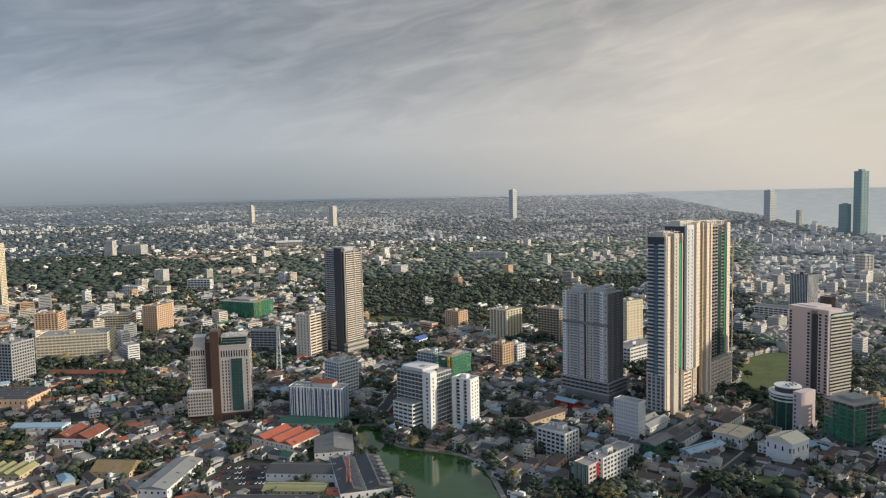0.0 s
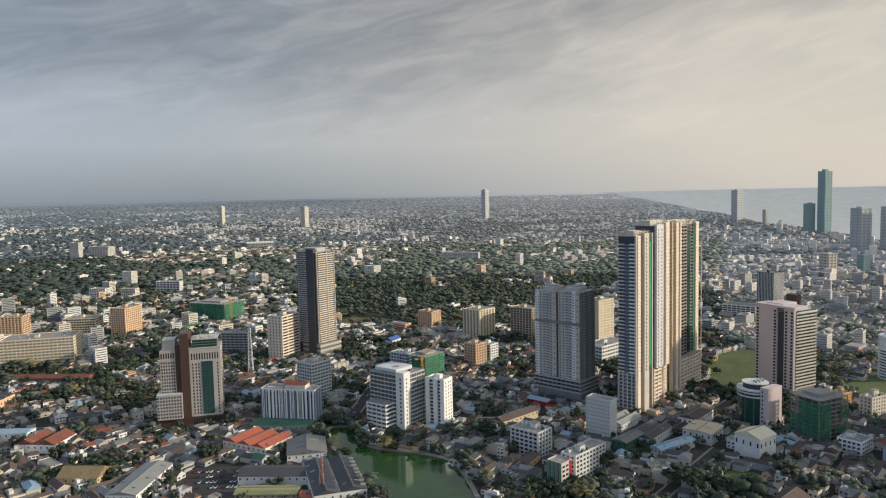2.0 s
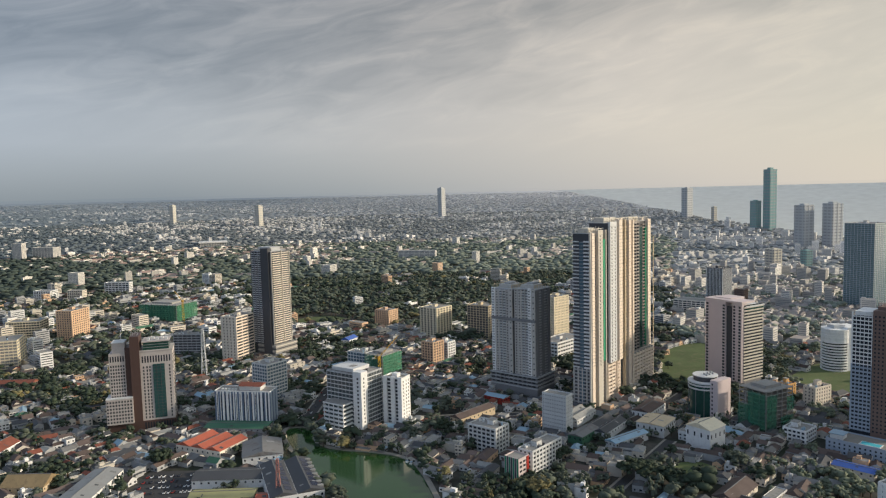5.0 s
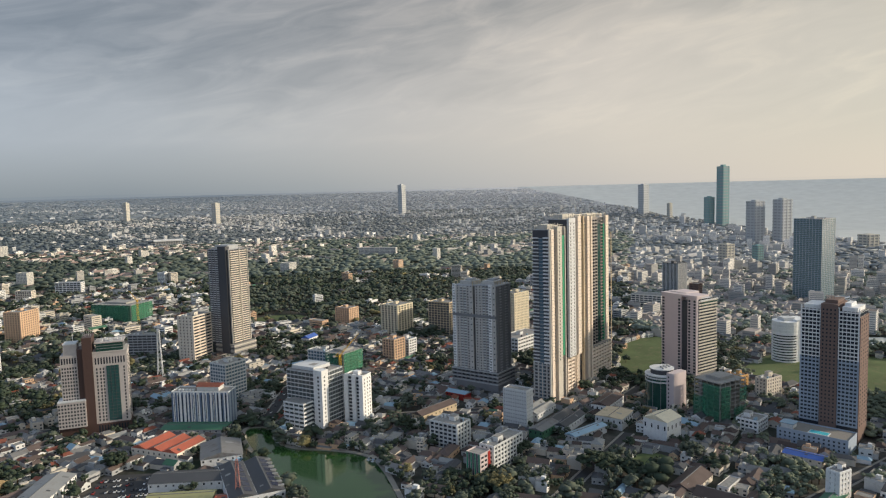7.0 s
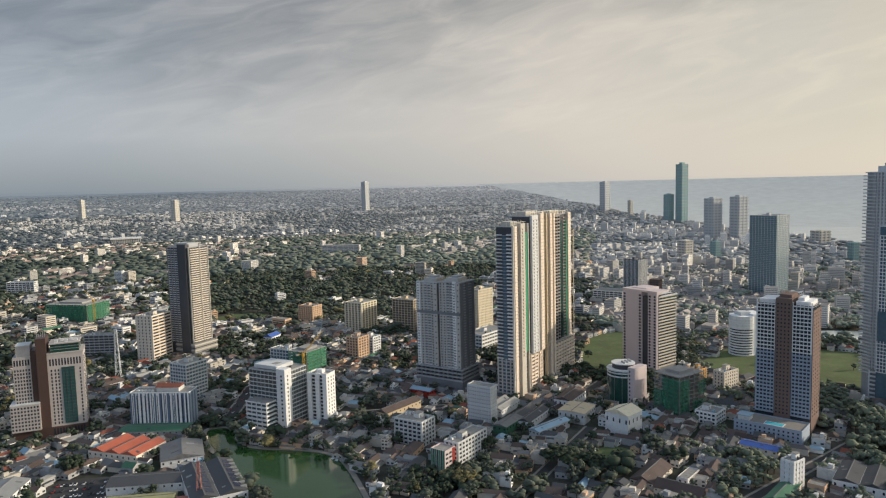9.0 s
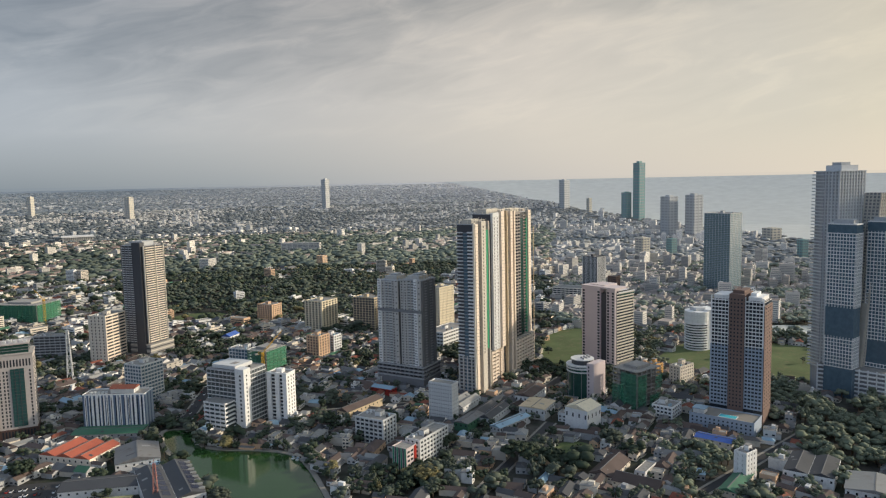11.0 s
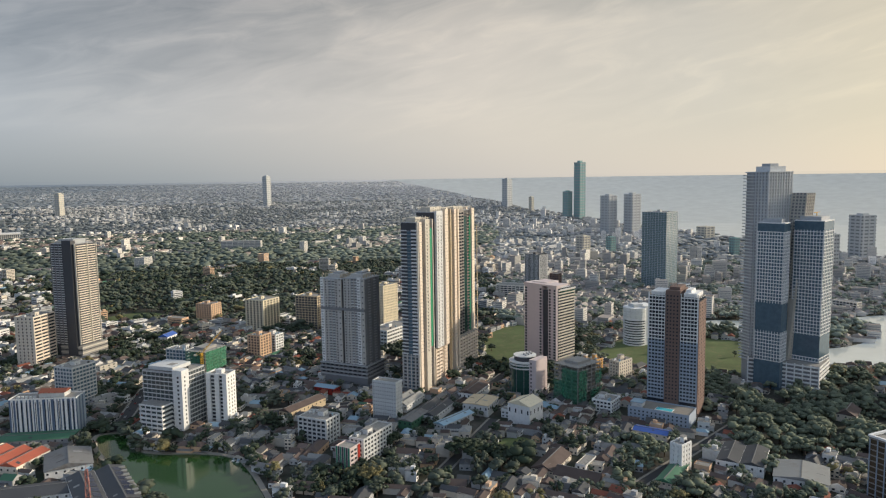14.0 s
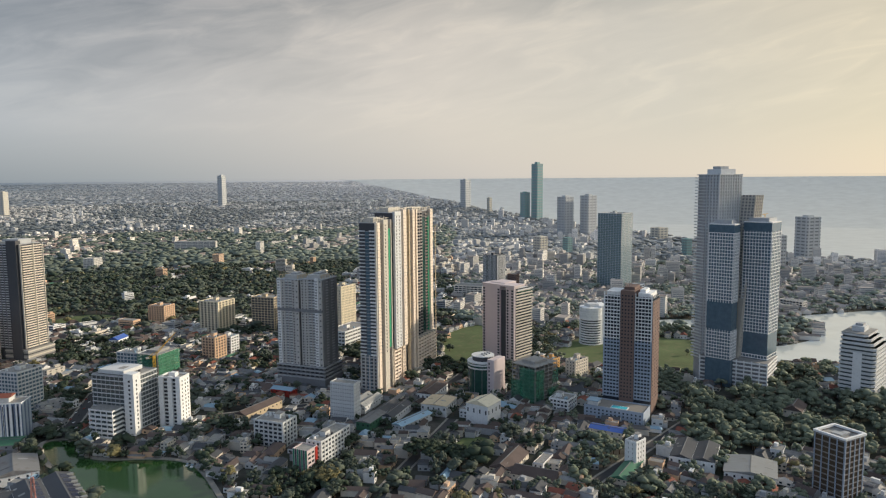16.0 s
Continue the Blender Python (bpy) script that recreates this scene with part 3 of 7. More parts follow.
def gold_towers():
    """The tall residential pair on its long podium."""
    at, turn, w, d = (221.5, 691.0), 43.9, 146.0, 22.0
    b = thing("residential_towers", "tall cream and grey residential towers on a long arcaded podium", "building", at, turn)
    footprint(at, turn, w, d)
    pod, floor = 42.0, 3.75
    lines = []
    # near-black core stands in for shade behind the decks
    block("podium_core", b, 1.5, 2.6, 0, w - 0.5, d - 0.5, pod - 1, CHAR, "podium core painted near-black for the shade between decks")
    # parking decks between the shafts' feet, low sun's gold put into their paint
    for x0, x1, out, top in ((34.5, 52, 0.6, 10), (56, 64, 0.4, 11), (92, w, 2.4, 10)):
        for i in range(top):
            ledges(b, "podium_band", "R", w, d, x0, x1, [i * 4.0 + 1.0], 2.2, out, SUNGOLDCREAM, inn=2.8)
        n = max(2, int((x1 - x0) / 7))
        piers(b, "podium_pier", "R", w, d, spaced(x0 + 0.7, x1 - 0.7, n), 1.3, 0, top * 4.0 + 1.6, out + 0.3, SUNGOLDCREAM, inn=2.8)
    block("podium_roof", b, 91.5, -2.2, 40.2, w + 0.3, d - 1, 41.4, ROOFDECK)
    for i in range(11):
        ledges(b, "podium_band", "L", w, d, 0.5, d - 0.5, [i * 3.8 + 1.0], 1.3, 0.7, GREY)
        ledges(b, "podium_balcony", "R", w, d, 13.0, 32.0, [i * 3.8 + 1.0], 1.2, -0.9, TAUPE, inn=2.4)
    piers(b, "podium_pier", "L", w, d, spaced(1, d - 1, 4), 1.2, 0, pod, 0.9, WARMGREY)

    def shaft(x0, x1, top, back, columns):
        """One shaft from the podium up: x along the face, its top, how far it stands back, and its columns."""
        n = int((top - pod) / floor)
        zs = [pod + i * floor for i in range(n)]
        # near-black core paints the shade between the wall strips
        block("shaft", b, x0 + 0.4, 2.6 + back, pod if x0 else 0, x1 - 0.4, d - 0.8, top, CHAR, "shaft core painted near-black for shade in the recesses")
        for kind, a0, a1, out, mat, low in columns:
            if kind == "wall":
                piers(b, "wall_strip", "R", w, d, [(a0 + a1) / 2], a1 - a0, pod - low, top + 0.8 + (a0 * 7) % 2.6, out - back, mat, inn=2.9 + back)
                lines.extend((a0 - 0.04, -(out - back) - 0.12, z + 3.2, a1 + 0.04, -(out - back) + 0.4, z + 3.45) for z in zs)
            elif kind == "glass":
                piers(b, "glazed_strip", "R", w, d, [(a0 + a1) / 2], a1 - a0, pod - low, top - 7, out - back, mat, inn=2.8 + back, label="green glazed vertical strip")
            elif kind == "window":
                ledges(b, "window", "R", w, d, a0, a1, [z + 1.0 for z in zs], 1.8, out - back + 0.08, GLASS, inn=0.2)
            else:
                ledges(b, "balcony", "R", w, d, a0, a1, zs, 1.25, out - back, mat, inn=2.4 + back)
        r = random.Random(int(x0) + 3)
        frame_bars = []
        for gx in spaced(x0 + 0.8, x1 - 1.4, max(3, int((x1 - x0) / 5))):
            for gy in (3.0 + back, 9.0, d - 3.0):
                frame_bars.append((gx, gy, top + 0.4, gx + 0.6, gy + 0.6, top + r.choice((2.6, 4.2, 4.6, 6.4))))
        frame_bars += [(x0 + 0.6, gy, top + 4.0, x1 - 0.6, gy + 0.5, top + 4.6) for gy in (3.05 + back, d - 2.9)]
        boxes("open_roof_frame", b, frame_bars, BEIGE, "raw open frame on the roof")
        block("roof_slab", b, x0 + 0.4, 1.8 + back, top, x1 - 0.4, d - 0.4, top + 0.5, GREY)
        block("crown", b, x0 + 4, 6, top + 0.5, x0 + (x1 - x0) * 0.55, d - 5, top + 5.5, BEIGE)
        block("crown", b, x1 - 8, 8, top + 0.5, x1 - 2.5, d - 7, top + 3.5, SUNGOLDCREAM)
        return zs

    # slate balconies paint the shaded recess beside the corner strip
    zs = shaft(0.0, 33.5, 182.0, 0.0, (
        ("wall", 0.0, 5.6, 0.9, SUNGOLDCREAM, pod), ("balcony", 5.6, 12.2, -1.6, SLATE, 0), ("wall", 12.2, 22.0, 1.6, BEIGE, pod), ("window", 15.4, 17.0, 1.6, GLASS, 0),
        ("glass", 25.6, 29.6, 0.2, GREENSTRIP, -4), ("wall", 29.6, 31.2, 1.0, BEIGE, pod)))
    shaft(34.5, 91.0, 191.0, -3.4, (
        ("wall", 35.0, 50.0, 0.0, PALE, 0), ("window", 38.0, 39.6, 0.0, GLASS, 0), ("window", 45.4, 47.0, 0.0, GLASS, 0), ("wall", 53.4, 61.0, 1.2, SUNGOLDCREAM, 0),
        ("balcony", 62.0, 68.6, -1.0, SAND, 0), ("wall", 68.6, 70.6, 0.5, SAND, pod), ("balcony", 70.6, 77.4, -1.0, SAND, 0), ("wall", 77.4, 83.0, 1.0, SUNGOLDCREAM, pod), ("balcony", 83.0, 87.4, -1.2, SAND, 0), ("wall", 87.4, 90.6, 0.8, SUNGOLDCREAM, pod)))
    shaft(93.0, w, 189.0, 1.6, (
        ("wall", 94.0, 117.0, -0.2, TAUPE, 0), ("window", 97.0, 99.0, -0.2, GLASS, 0), ("window", 104.0, 106.0, -0.2, GLASS, 0), ("window", 111.0, 113.0, -0.2, GLASS, 0),
        ("glass", 119.0, 127.0, -1.2, GREENGLASS, 0), ("balcony", 127.0, 134.0, -0.8, TAUPE, 0), ("glass", 134.0, 136.0, -0.4, GREENSTRIP, 0), ("wall", 137.6, 145.4, 0.9, SUNGOLDCREAM, 0)))
    # end face: white balconies beside a dark glazed bay
    ledges(b, "balcony", "L", w, d, 1.6, 8.4, zs[:-1], 1.5, 1.5, WHITE, inn=1.8)
    piers(b, "glazed_bay", "L", w, d, [11.4], 4.4, 0, 174, 0.4, BLUEGLASS, label="blue glazed bay")
    ledges(b, "bay_rail", "L", w, d, 9.0, 13.8, zs[:-1], 0.5, 0.6, GREY, inn=0.2)
    ledges(b, "balcony", "L", w, d, 14.4, d - 0.4, zs[:-1], 1.2, 0.9, PALE, inn=1.8)
    piers(b, "corner_pier", "L", w, d, [0.8], 1.6, 0, 184, 1.7, CREAM)
    boxes("floor_line", b, lines, CONCRETE, "thin concrete lines at the floors")["kind"] = "stuff"
    # near-black walls paint the shade in the gaps
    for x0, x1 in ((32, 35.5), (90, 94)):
        block("gap_wall", b, x0, 8.0, pod, x1, d - 5, 178, CHAR, "wall painted near-black for shade in the gap between shafts")
    block("hoist_mast", b, w + 2.0, -1.5, 0, w + 2.8, -0.7, 170, SAND)
    return b


gold_towers()


def grey_residence():
    at, turn, w, d, h = (175.9, 746.6), 45.0, 32.9, 57.8, 118.0
    b = thing("residential_block", "grey residential high-rise of two stepped slabs on a dark podium", "building", at, turn)
    footprint((174, 735), turn, 40, 60)
    pod = 22.0
    block("podium", b, -3, -3, 0, w + 2, d + 2, pod * 0.35, SLATE)
    block("podium_core", b, -1, -1, pod * 0.35, w, d, pod, CHAR)
    for i in range(4):
        block("podium_slab", b, -3.2, -3.2, pod * 0.35 + i * 4.2, w + 2.2, d + 2.2, pod * 0.35 + i * 4.2 + 1.4, GREY)
    piers(b, "podium_column", "L", w, d, spaced(-1, d + 1, 10), 1.0, 0, pod, 2.6, SLATE)
    piers(b, "podium_column", "R", w, d, spaced(-1, w + 1, 6), 1.0, 0, pod, 2.6, SLATE)
    n = 31
    st = (h - pod) / n
    zs = [pod + i * st for i in range(n)]
    for y0, y1, top in ((0, 27.5, h), (30.0, d, h - 1.5)):
        block("slab_block", b, 1.0, y0 + 0.3, pod, w - 0.8, y1 - 0.3, top, SLATE)
        step = (y1 - y0) / 6
        for k, kind in enumerate("gwbbgg" if y0 == 0 else "ggbbgw"):
            a = y0 + step * (k + 0.5)
            if kind == "w":
                piers(b, "window_bay", "L", w, d, [a], step * 0.92, pod, top + 2, 1.5, WHITE)
                for q in (-0.22, 0.1):
                    ledges(b, "window", "L", w, d, a + step * q, a + step * (q + 0.18), [z + 1.1 for z in zs], 1.5, 1.57, GLASS, inn=-1.0)
            elif kind == "b":
                ledges(b, "balcony", "L", w, d, a - step * 0.46, a + step * 0.30, zs, 1.3, 0.8, PALE, inn=1.0)
                piers(b, "balcony_pier", "L", w, d, [a + step * 0.40], step * 0.18, pod, top, 1.1, WARMGREY)
            else:
                piers(b, "grey_bay", "L", w, d, [a], step * 0.94, pod, top + 0.6, 0.5 if k else 1.0, WARMGREY)
                ledges(b, "window", "L", w, d, a - step * 0.16, a + step * 0.12, [z + 1.1 for z in zs[::1 if k else 2]], 1.4, 0.57 if k else 1.07, GLASS, inn=-0.3 if k else -0.8)
        block("roof_slab", b, -0.6, y0, top, w, y1, top + 0.9, GREY)
        block("roof_house", b, 6, y0 + 6, top + 0.9, w - 8, y1 - 6, top + 5.0, WARMGREY)
        block("roof_house", b, 10, y0 + 9, top + 5.0, w - 12, y1 - 11, top + 7.0, GREY)
        boxes("open_roof_frame", b, [(gx, gy, top + 0.9, gx + 0.5, gy + 0.5, top + 4.6) for gx in spaced(1.5, w - 3, 5) for gy in (y0 + 1.5, y1 - 2.0)] + [(1.5, gy, top + 4.6, w - 2.5, gy + 0.5, top + 5.1) for gy in (y0 + 1.5, y1 - 2.0)], SAND, "tan open frame along the roof edge")
    block("link", b, 4, 27.2, pod, w - 4, 30.4, h - 4, SAND)
    piers(b, "side_bay", "R", w, d, [4, 15, 27], 5.0, pod, h, 0.7, SLATE)
    ledges(b, "side_balcony", "R", w, d, 7, 12, zs, 1.0, 0.5, GREY)
    ledges(b, "side_balcony", "R", w, d, 18, 24, zs, 1.0, 0.5, GREY)
    ledges(b, "belt", "L", w, d, 0, d, [pod + 19.4 * st], st, 1.6, SLATE, inn=0.2)


grey_residence()


def dark_residence():
    at, turn, w, d, h = (-142.5, 994.6), 52.0, 36.0, 38.0, 150.0
    b = thing("residential_tower", "slim dark residential tower with pale balcony bands", "building", at, turn)
    footprint(at, turn, w + 8, d, -2, -4)
    block("podium", b, -1, -5, 0, w + 5, d - 8, 18, CONCRETE)
    for i in range(5):
        block("podium_band", b, -1.4, -5.4, 2 + i * 3.4, w + 5.4, d - 7.6, 3.4 + i * 3.4, CHAR if i % 2 else BEIGE)
    n, z0 = 42, 20.0
    st = (h - z0) / n
    zs = [z0 + i * st for i in range(n)]
    block("core", b, 0.9, 0.9, 0, w - 0.9, d - 0.9, h, CHAR)
    block("dark_spine", b, -2.2, 2, 0, 5, 17, h + 5.0, CHAR, "near-black windowless spine")
    ledges(b, "balcony", "R", w, d, 4.0, 20.0, zs, 1.2, 1.2, CREAM)
    ledges(b, "balcony", "R", w, d, 21.5, w, zs, 1.15, 0.9, CREAM)
    ledges(b, "floor_band", "L", w, d, 17.5, d, zs, 1.0, 0.5, PALE, inn=1.2)
    piers(b, "fin", "R", w, d, [1.0, 20.7, w - 0.5], 0.8, z0, h + 0.8, 1.7, BEIGE)
    piers(b, "fin", "L", w, d, [18, 24.5, 31, d - 0.6], 0.9, z0, h, 0.9, SLATE)
    block("roof_slab", b, 1, 1, h, w - 1, d - 1, h + 0.8, GREY)
    block("crown", b, 8, 8, h + 0.8, w - 8, d - 6, h + 6, GREY)
    block("crown_screen", b, 4, 16, h + 0.8, w - 3, d - 3, h + 3.4, BEIGE)
    for q in range(5):
        block("antenna", b, 10 + 3 * q, 12, h + 6, 10.25 + 3 * q, 12.25, h + 9 + q % 3 * 1.5, SLATE)


dark_residence()


def brown_office():
    at, turn, w, d, h = (-201.5, 711.0), 101.0, 26.0, 62.0, 95.0
    b = thing("office_tower", "pale taupe office tower with brown granite spine and teal glass", "building", at, turn)
    footprint(at, turn, w, d, -6)
    block("base", b, -1.5, -0.5, 0, w, d, 10, BROWN)
    zs = [12 + i * 3.35 for i in range(19)]
    # wing with the glass front
    block("wing", b, 0, 0, 10, w, 30, 79, PALETAUPE)
    block("glass_front", b, -0.5, 7.6, 12, 1, 18.6, 66, TEALGLASS, "dark teal curtain glass")
    for i in range(17):
        block("glass_rail", b, -0.65, 7.7, 14 + i * 3.1, 0.3, 18.5, 14.25 + i * 3.1, CHAR)
    for a in (11.2, 14.9):
        block("glass_post", b, -0.7, a, 12, 0.3, a + 0.3, 66, CHAR)
    for a in (2.4, 20.6, 23.2, 26.4):
        ledges(b, "window", "L", w, 30, a, a + 1.3, zs[:16], 2.2, 0.06, GLASS, inn=0.1)
    for a in spaced(2.0, 27.0, 10):
        block("tall_window", b, -0.06, a, 68, 0.1, a + 1.3, 74.5, GLASS)
        block("porch_opening", b, -1.56, a, 2, -1.3, a + 1.4, 8.5, GLASS)
    for a in spaced(2, w - 4, 6):
        ledges(b, "window", "R", w, 30, a, a + 1.6, zs, 1.9, 0.06, GLASS, inn=0.1)
    block("cornice", b, -0.6, -0.6, 79, w, 30, 80.2, PALETAUPE)
    block("penthouse", b, 1.5, 3, 80.2, w - 3, 27, 88, GREENGLASS, "dark green glazed penthouse")
    for z in (82.6, 85.2):
        block("penthouse_rail", b, 1.3, 2.8, z, w - 2.8, 27.2, z + 0.5, SLATE)
    block("penthouse_roof", b, 0.6, 2.2, 88, w - 2, 28, 89, PALETAUPE)
    for q in range(5):
        block("cooling_unit", b, 5 + q % 2 * 5, 4 + q * 4.2, 89, 8 + q % 2 * 5, 6.6 + q * 4.2, 91.2, PALE)
    # brown spine
    block("brown_spine", b, -1.8, 30, 10, 22, 38.5, h, BROWN, "brown granite spine")
    block("dark_recess", b, 1.2, 38.5, 10, 20, 43.5, 84, BROWN, "shaded granite recess")
    # far wing, its roof house and the low wing in front
    block("wing", b, 0.6, 43.5, 10, 20, 58, 79, PALETAUPE)
    for a in spaced(44.4, 55.8, 5):
        ledges(b, "window", "L", w, d, a, a + 1.3, zs[:17], 2.0, -0.54, GLASS, inn=0.7)
        block("tall_window", b, 0.54, a, 71, 0.7, a + 1.3, 76.5, GLASS)
    block("wing_roof", b, 2.5, 43.5, 79, 18, 55, 89, PALETAUPE)
    block("wing_roof_edge", b, 2.1, 43.4, 89, 18.4, 55.4, 89.8, PALE)
    block("low_wing", b, -4.5, 38, 10, 14, d, 35, PALETAUPE)
    for a in spaced(39.0, d - 2.0, 8):
        for i in range(7):
            block("window", b, -4.56, a, 11.6 + i * 3.3, -4.4, a + 1.5, 13.4 + i * 3.3, GLASS)
    block("low_wing_edge", b, -4.8, 37.8, 35, 14.2, d + 0.2, 35.9, PALE)
    for q in range(5):
        block("antenna", b, 6, 31 + q * 1.6, h, 6.2, 31.2 + q * 1.6, h + 7 - q, PALE)
    block("aerial_mast", b, 9, 47, 89.8, 9.4, 47.4, 101, PALE)


brown_office()


def striped_block():
    at, turn, w, d, h = (-105.6, 693.6), 75.0, 19.3, 58.5, 35.0
    b = thing("hospital_block", "slab building striped in white and blue-grey panels, red roof house", "building", at, turn)
    footprint(at, turn, w, d)
    block("body", b, 0, 0, 0, w, d, h, STRIPEBLUE)
    r = random.Random(4)
    a = 0.5
    while a < d - 2:
        wd = r.choice((1.3, 2.0, 2.8))
        piers(b, "white_panel", "L", w, d, [a + wd / 2], wd, 3.5, h + 0.8, 0.35, WHITE)
        a += wd + r.choice((1.2, 2.0, 3.0))
    for a in spaced(3, d - 3, 13):
        piers(b, "window_strip", "L", w, d, [a], 0.6, 4, h - 2, 0.42, GLASS)
    block("ground_band", b, -0.6, -0.3, 0, w + 0.3, d + 0.3, 3.4, BLUEGLASS)
    piers(b, "end_panel", "R", w, d, [3, 9.6, 16], 3.4, 3, h + 0.5, 0.3, STEELY)
    parapet(b, w, d, h, WHITE)
    block("roof_deck", b, 0.2, 0.2, h - 0.2, w - 0.2, d - 0.2, h + 0.2, ROOFDECK)
    block("roof_house", b, 5, 12, h, w - 1, 34, h + 4.5, PALE)
    shape("red_roof", b, [(4, 11, h + 4.5), (w, 11, h + 4.5), (w, 35, h + 4.5), (4, 35, h + 4.5), (w * 0.6, 11, h + 7), (w * 0.6, 35, h + 7)],
          [(0, 1, 4), (1, 2, 5, 4), (2, 3, 5), (3, 0, 4, 5), (3, 2, 1, 0)], TERRA, "dull red sheet roof")
    for q in range(5):
        block("cooling_unit", b, 4, 37 + q * 3.6, h + 0.2, 6.4, 39 + q * 3.6, h + 1.9, PALE)


striped_block()


def grey_office():
    at, turn, w, d, h = (-15.4, 670.8), 50.0, 31.5, 44.2, 53.0
    b = tower("office_block", "grey office block with glazed floors, white end slab and stepped front", at, turn, w, d, h, 13, GREY, MILKGLASS, 0.8, 0.6, (8, 0.4), (9, 0.3), seed=3, slab_mat=PALE)
    block("white_slab", b, -1.2, -1.4, 0, 8.5, 9, h + 3.5, WHITE, "white end slab")
    for i in range(12):
        block("window", b, -1.3, 2.0, 6 + i * 3.9, -1.1, 4.0, 7.9 + i * 3.9, GLASS)
        block("window", b, 2.2, -1.5, 6 + i * 3.9, 3.6, -1.3, 7.9 + i * 3.9, GLASS)
    block("front_core", b, -12, 13, 0, 1, 36, 25, MILKGLASS)
    for i in range(7):
        block("front_slab", b, -14, 11.3, i * 4.1, 1, 37.7, i * 4.1 + 1.3, WHITE)
    for a in spaced(12, 37, 4):
        block("front_column", b, -13.6, a - 0.3, 0, -13.0, a + 0.3, 25, WHITE)
    block("terrace_roof", b, -13.4, 12, 25.9, 0.5, 37, 26.2, ROOFDECK)
    block("steel_crown", b, 3, 12, h + 1, w - 4, d - 4, h + 4.5, PALE)
    FOOTPRINTS.append((at[0], at[1], math.cos(radians(turn)), math.sin(radians(turn)), -14, 0, 10, 44))


grey_office()


def slim_block():
    at, turn, w, d, h = (23.9, 671.6), 55.0, 15.7, 21.4, 47.0
    b = thing("apartment_block", "slim white apartment block with recessed dark balconies", "building", at, turn)
    footprint(at, turn, w, d)
    block("body", b, 1.9, 0, 0, w, d, h, WHITE)
    # near-black sheet over the white body, as the recess's shade
    block("balcony_recess", b, 1.7, 4.4, 2, 2.0, 18.0, h, CHAR, "near-black sheet painted as shade in the balcony recess")
    piers(b, "white_fin", "L", w, d, [2.4, 10.6, d - 1.6], 4.6, 0, h + 1.6, 0.0, WHITE, inn=2.2)
    zs = [4 + i * 3.55 for i in range(12)]
    for a0, a1 in ((4.8, 8.2), (13.0, 17.4)):
        ledges(b, "balcony", "L", w, d, a0, a1, zs, 0.9, -0.2, PALE, inn=1.8)
        ledges(b, "window", "L", w, d, a0, a1, [z + 1.1 for z in zs], 1.6, -1.5, GLASS, inn=1.75)
    for a in (3.0, 8.0, 12.0):
        ledges(b, "window", "R", w, d, a, a + 1.3, zs, 1.8, 0.05, GLASS, inn=0.1)
    parapet(b, w, d, h, WHITE, 1.6)
    block("roof_deck", b, 1.2, 0.3, h, w - 0.3, d - 0.3, h + 0.2, ROOFDECK)
    block("roof_house", b, 5, 8, h, 11, 14, h + 4, WHITE)


slim_block()


def pink_tower():
    at, turn, w, d, h = (402.7, 726.1), 25.0, 36.0, 47.5, 97.0
    b = thing("pink_tower", "pale pink tower with dark slots and balconied end", "building", at, turn)
    footprint(at, turn, w, d)
    block("body", b, 4, 0, 0, w - 1, d, h - 6, SLATE)
    piers(b, "pink_slab", "L", w, d, [6.0], 12.0, 8, h, -0.0, PINK, inn=8, label="pale pink cladding")
    piers(b, "pink_slab", "L", w, d, [34.0], 27.0, 4, h + 1, 0.6, PINK, inn=12, label="pale pink cladding")
    piers(b, "dark_slot", "L", w, d, [16.2], 8.0, 4, h - 5, -1.2, CHAR, inn=4)
    zs = [10 + i * 3.55 for i in range(24)]
    for a in (1.4, 8.2):
        ledges(b, "window", "L", w, d, a, a + 2.6, zs, 2.2, 0.12, GLASS, inn=0.1)
    for a in (21.4, 43.4):
        ledges(b, "window", "L", w, d, a, a + 2.9, zs, 2.2, 0.72, GLASS, inn=-0.4)
    ledges(b, "balcony", "R", w, d, 3.0, w + 0.8, zs, 1.5, 1.2, BEIGE)
    ledges(b, "glass_band", "R", w, d, 3.5, w - 0.2, [z + 1.5 for z in zs], 2.0, 0.3, GLASS)
    block("cornice", b, -0.8, -0.8, h, w * 0.6, d + 0.8, h + 2.2, PINK)
    block("terrace_roof", b, 6, -1.5, h - 4.5, w + 2, 20, h - 3.2, PALE)
    block("glass_terrace", b, 7, -1.0, h - 10, w + 0.6, 18, h - 4.6, GREENGLASS)
    block("roof_house", b, 8, 20, h - 4, w - 4, d - 6, h + 3.0, PINK)


pink_tower()


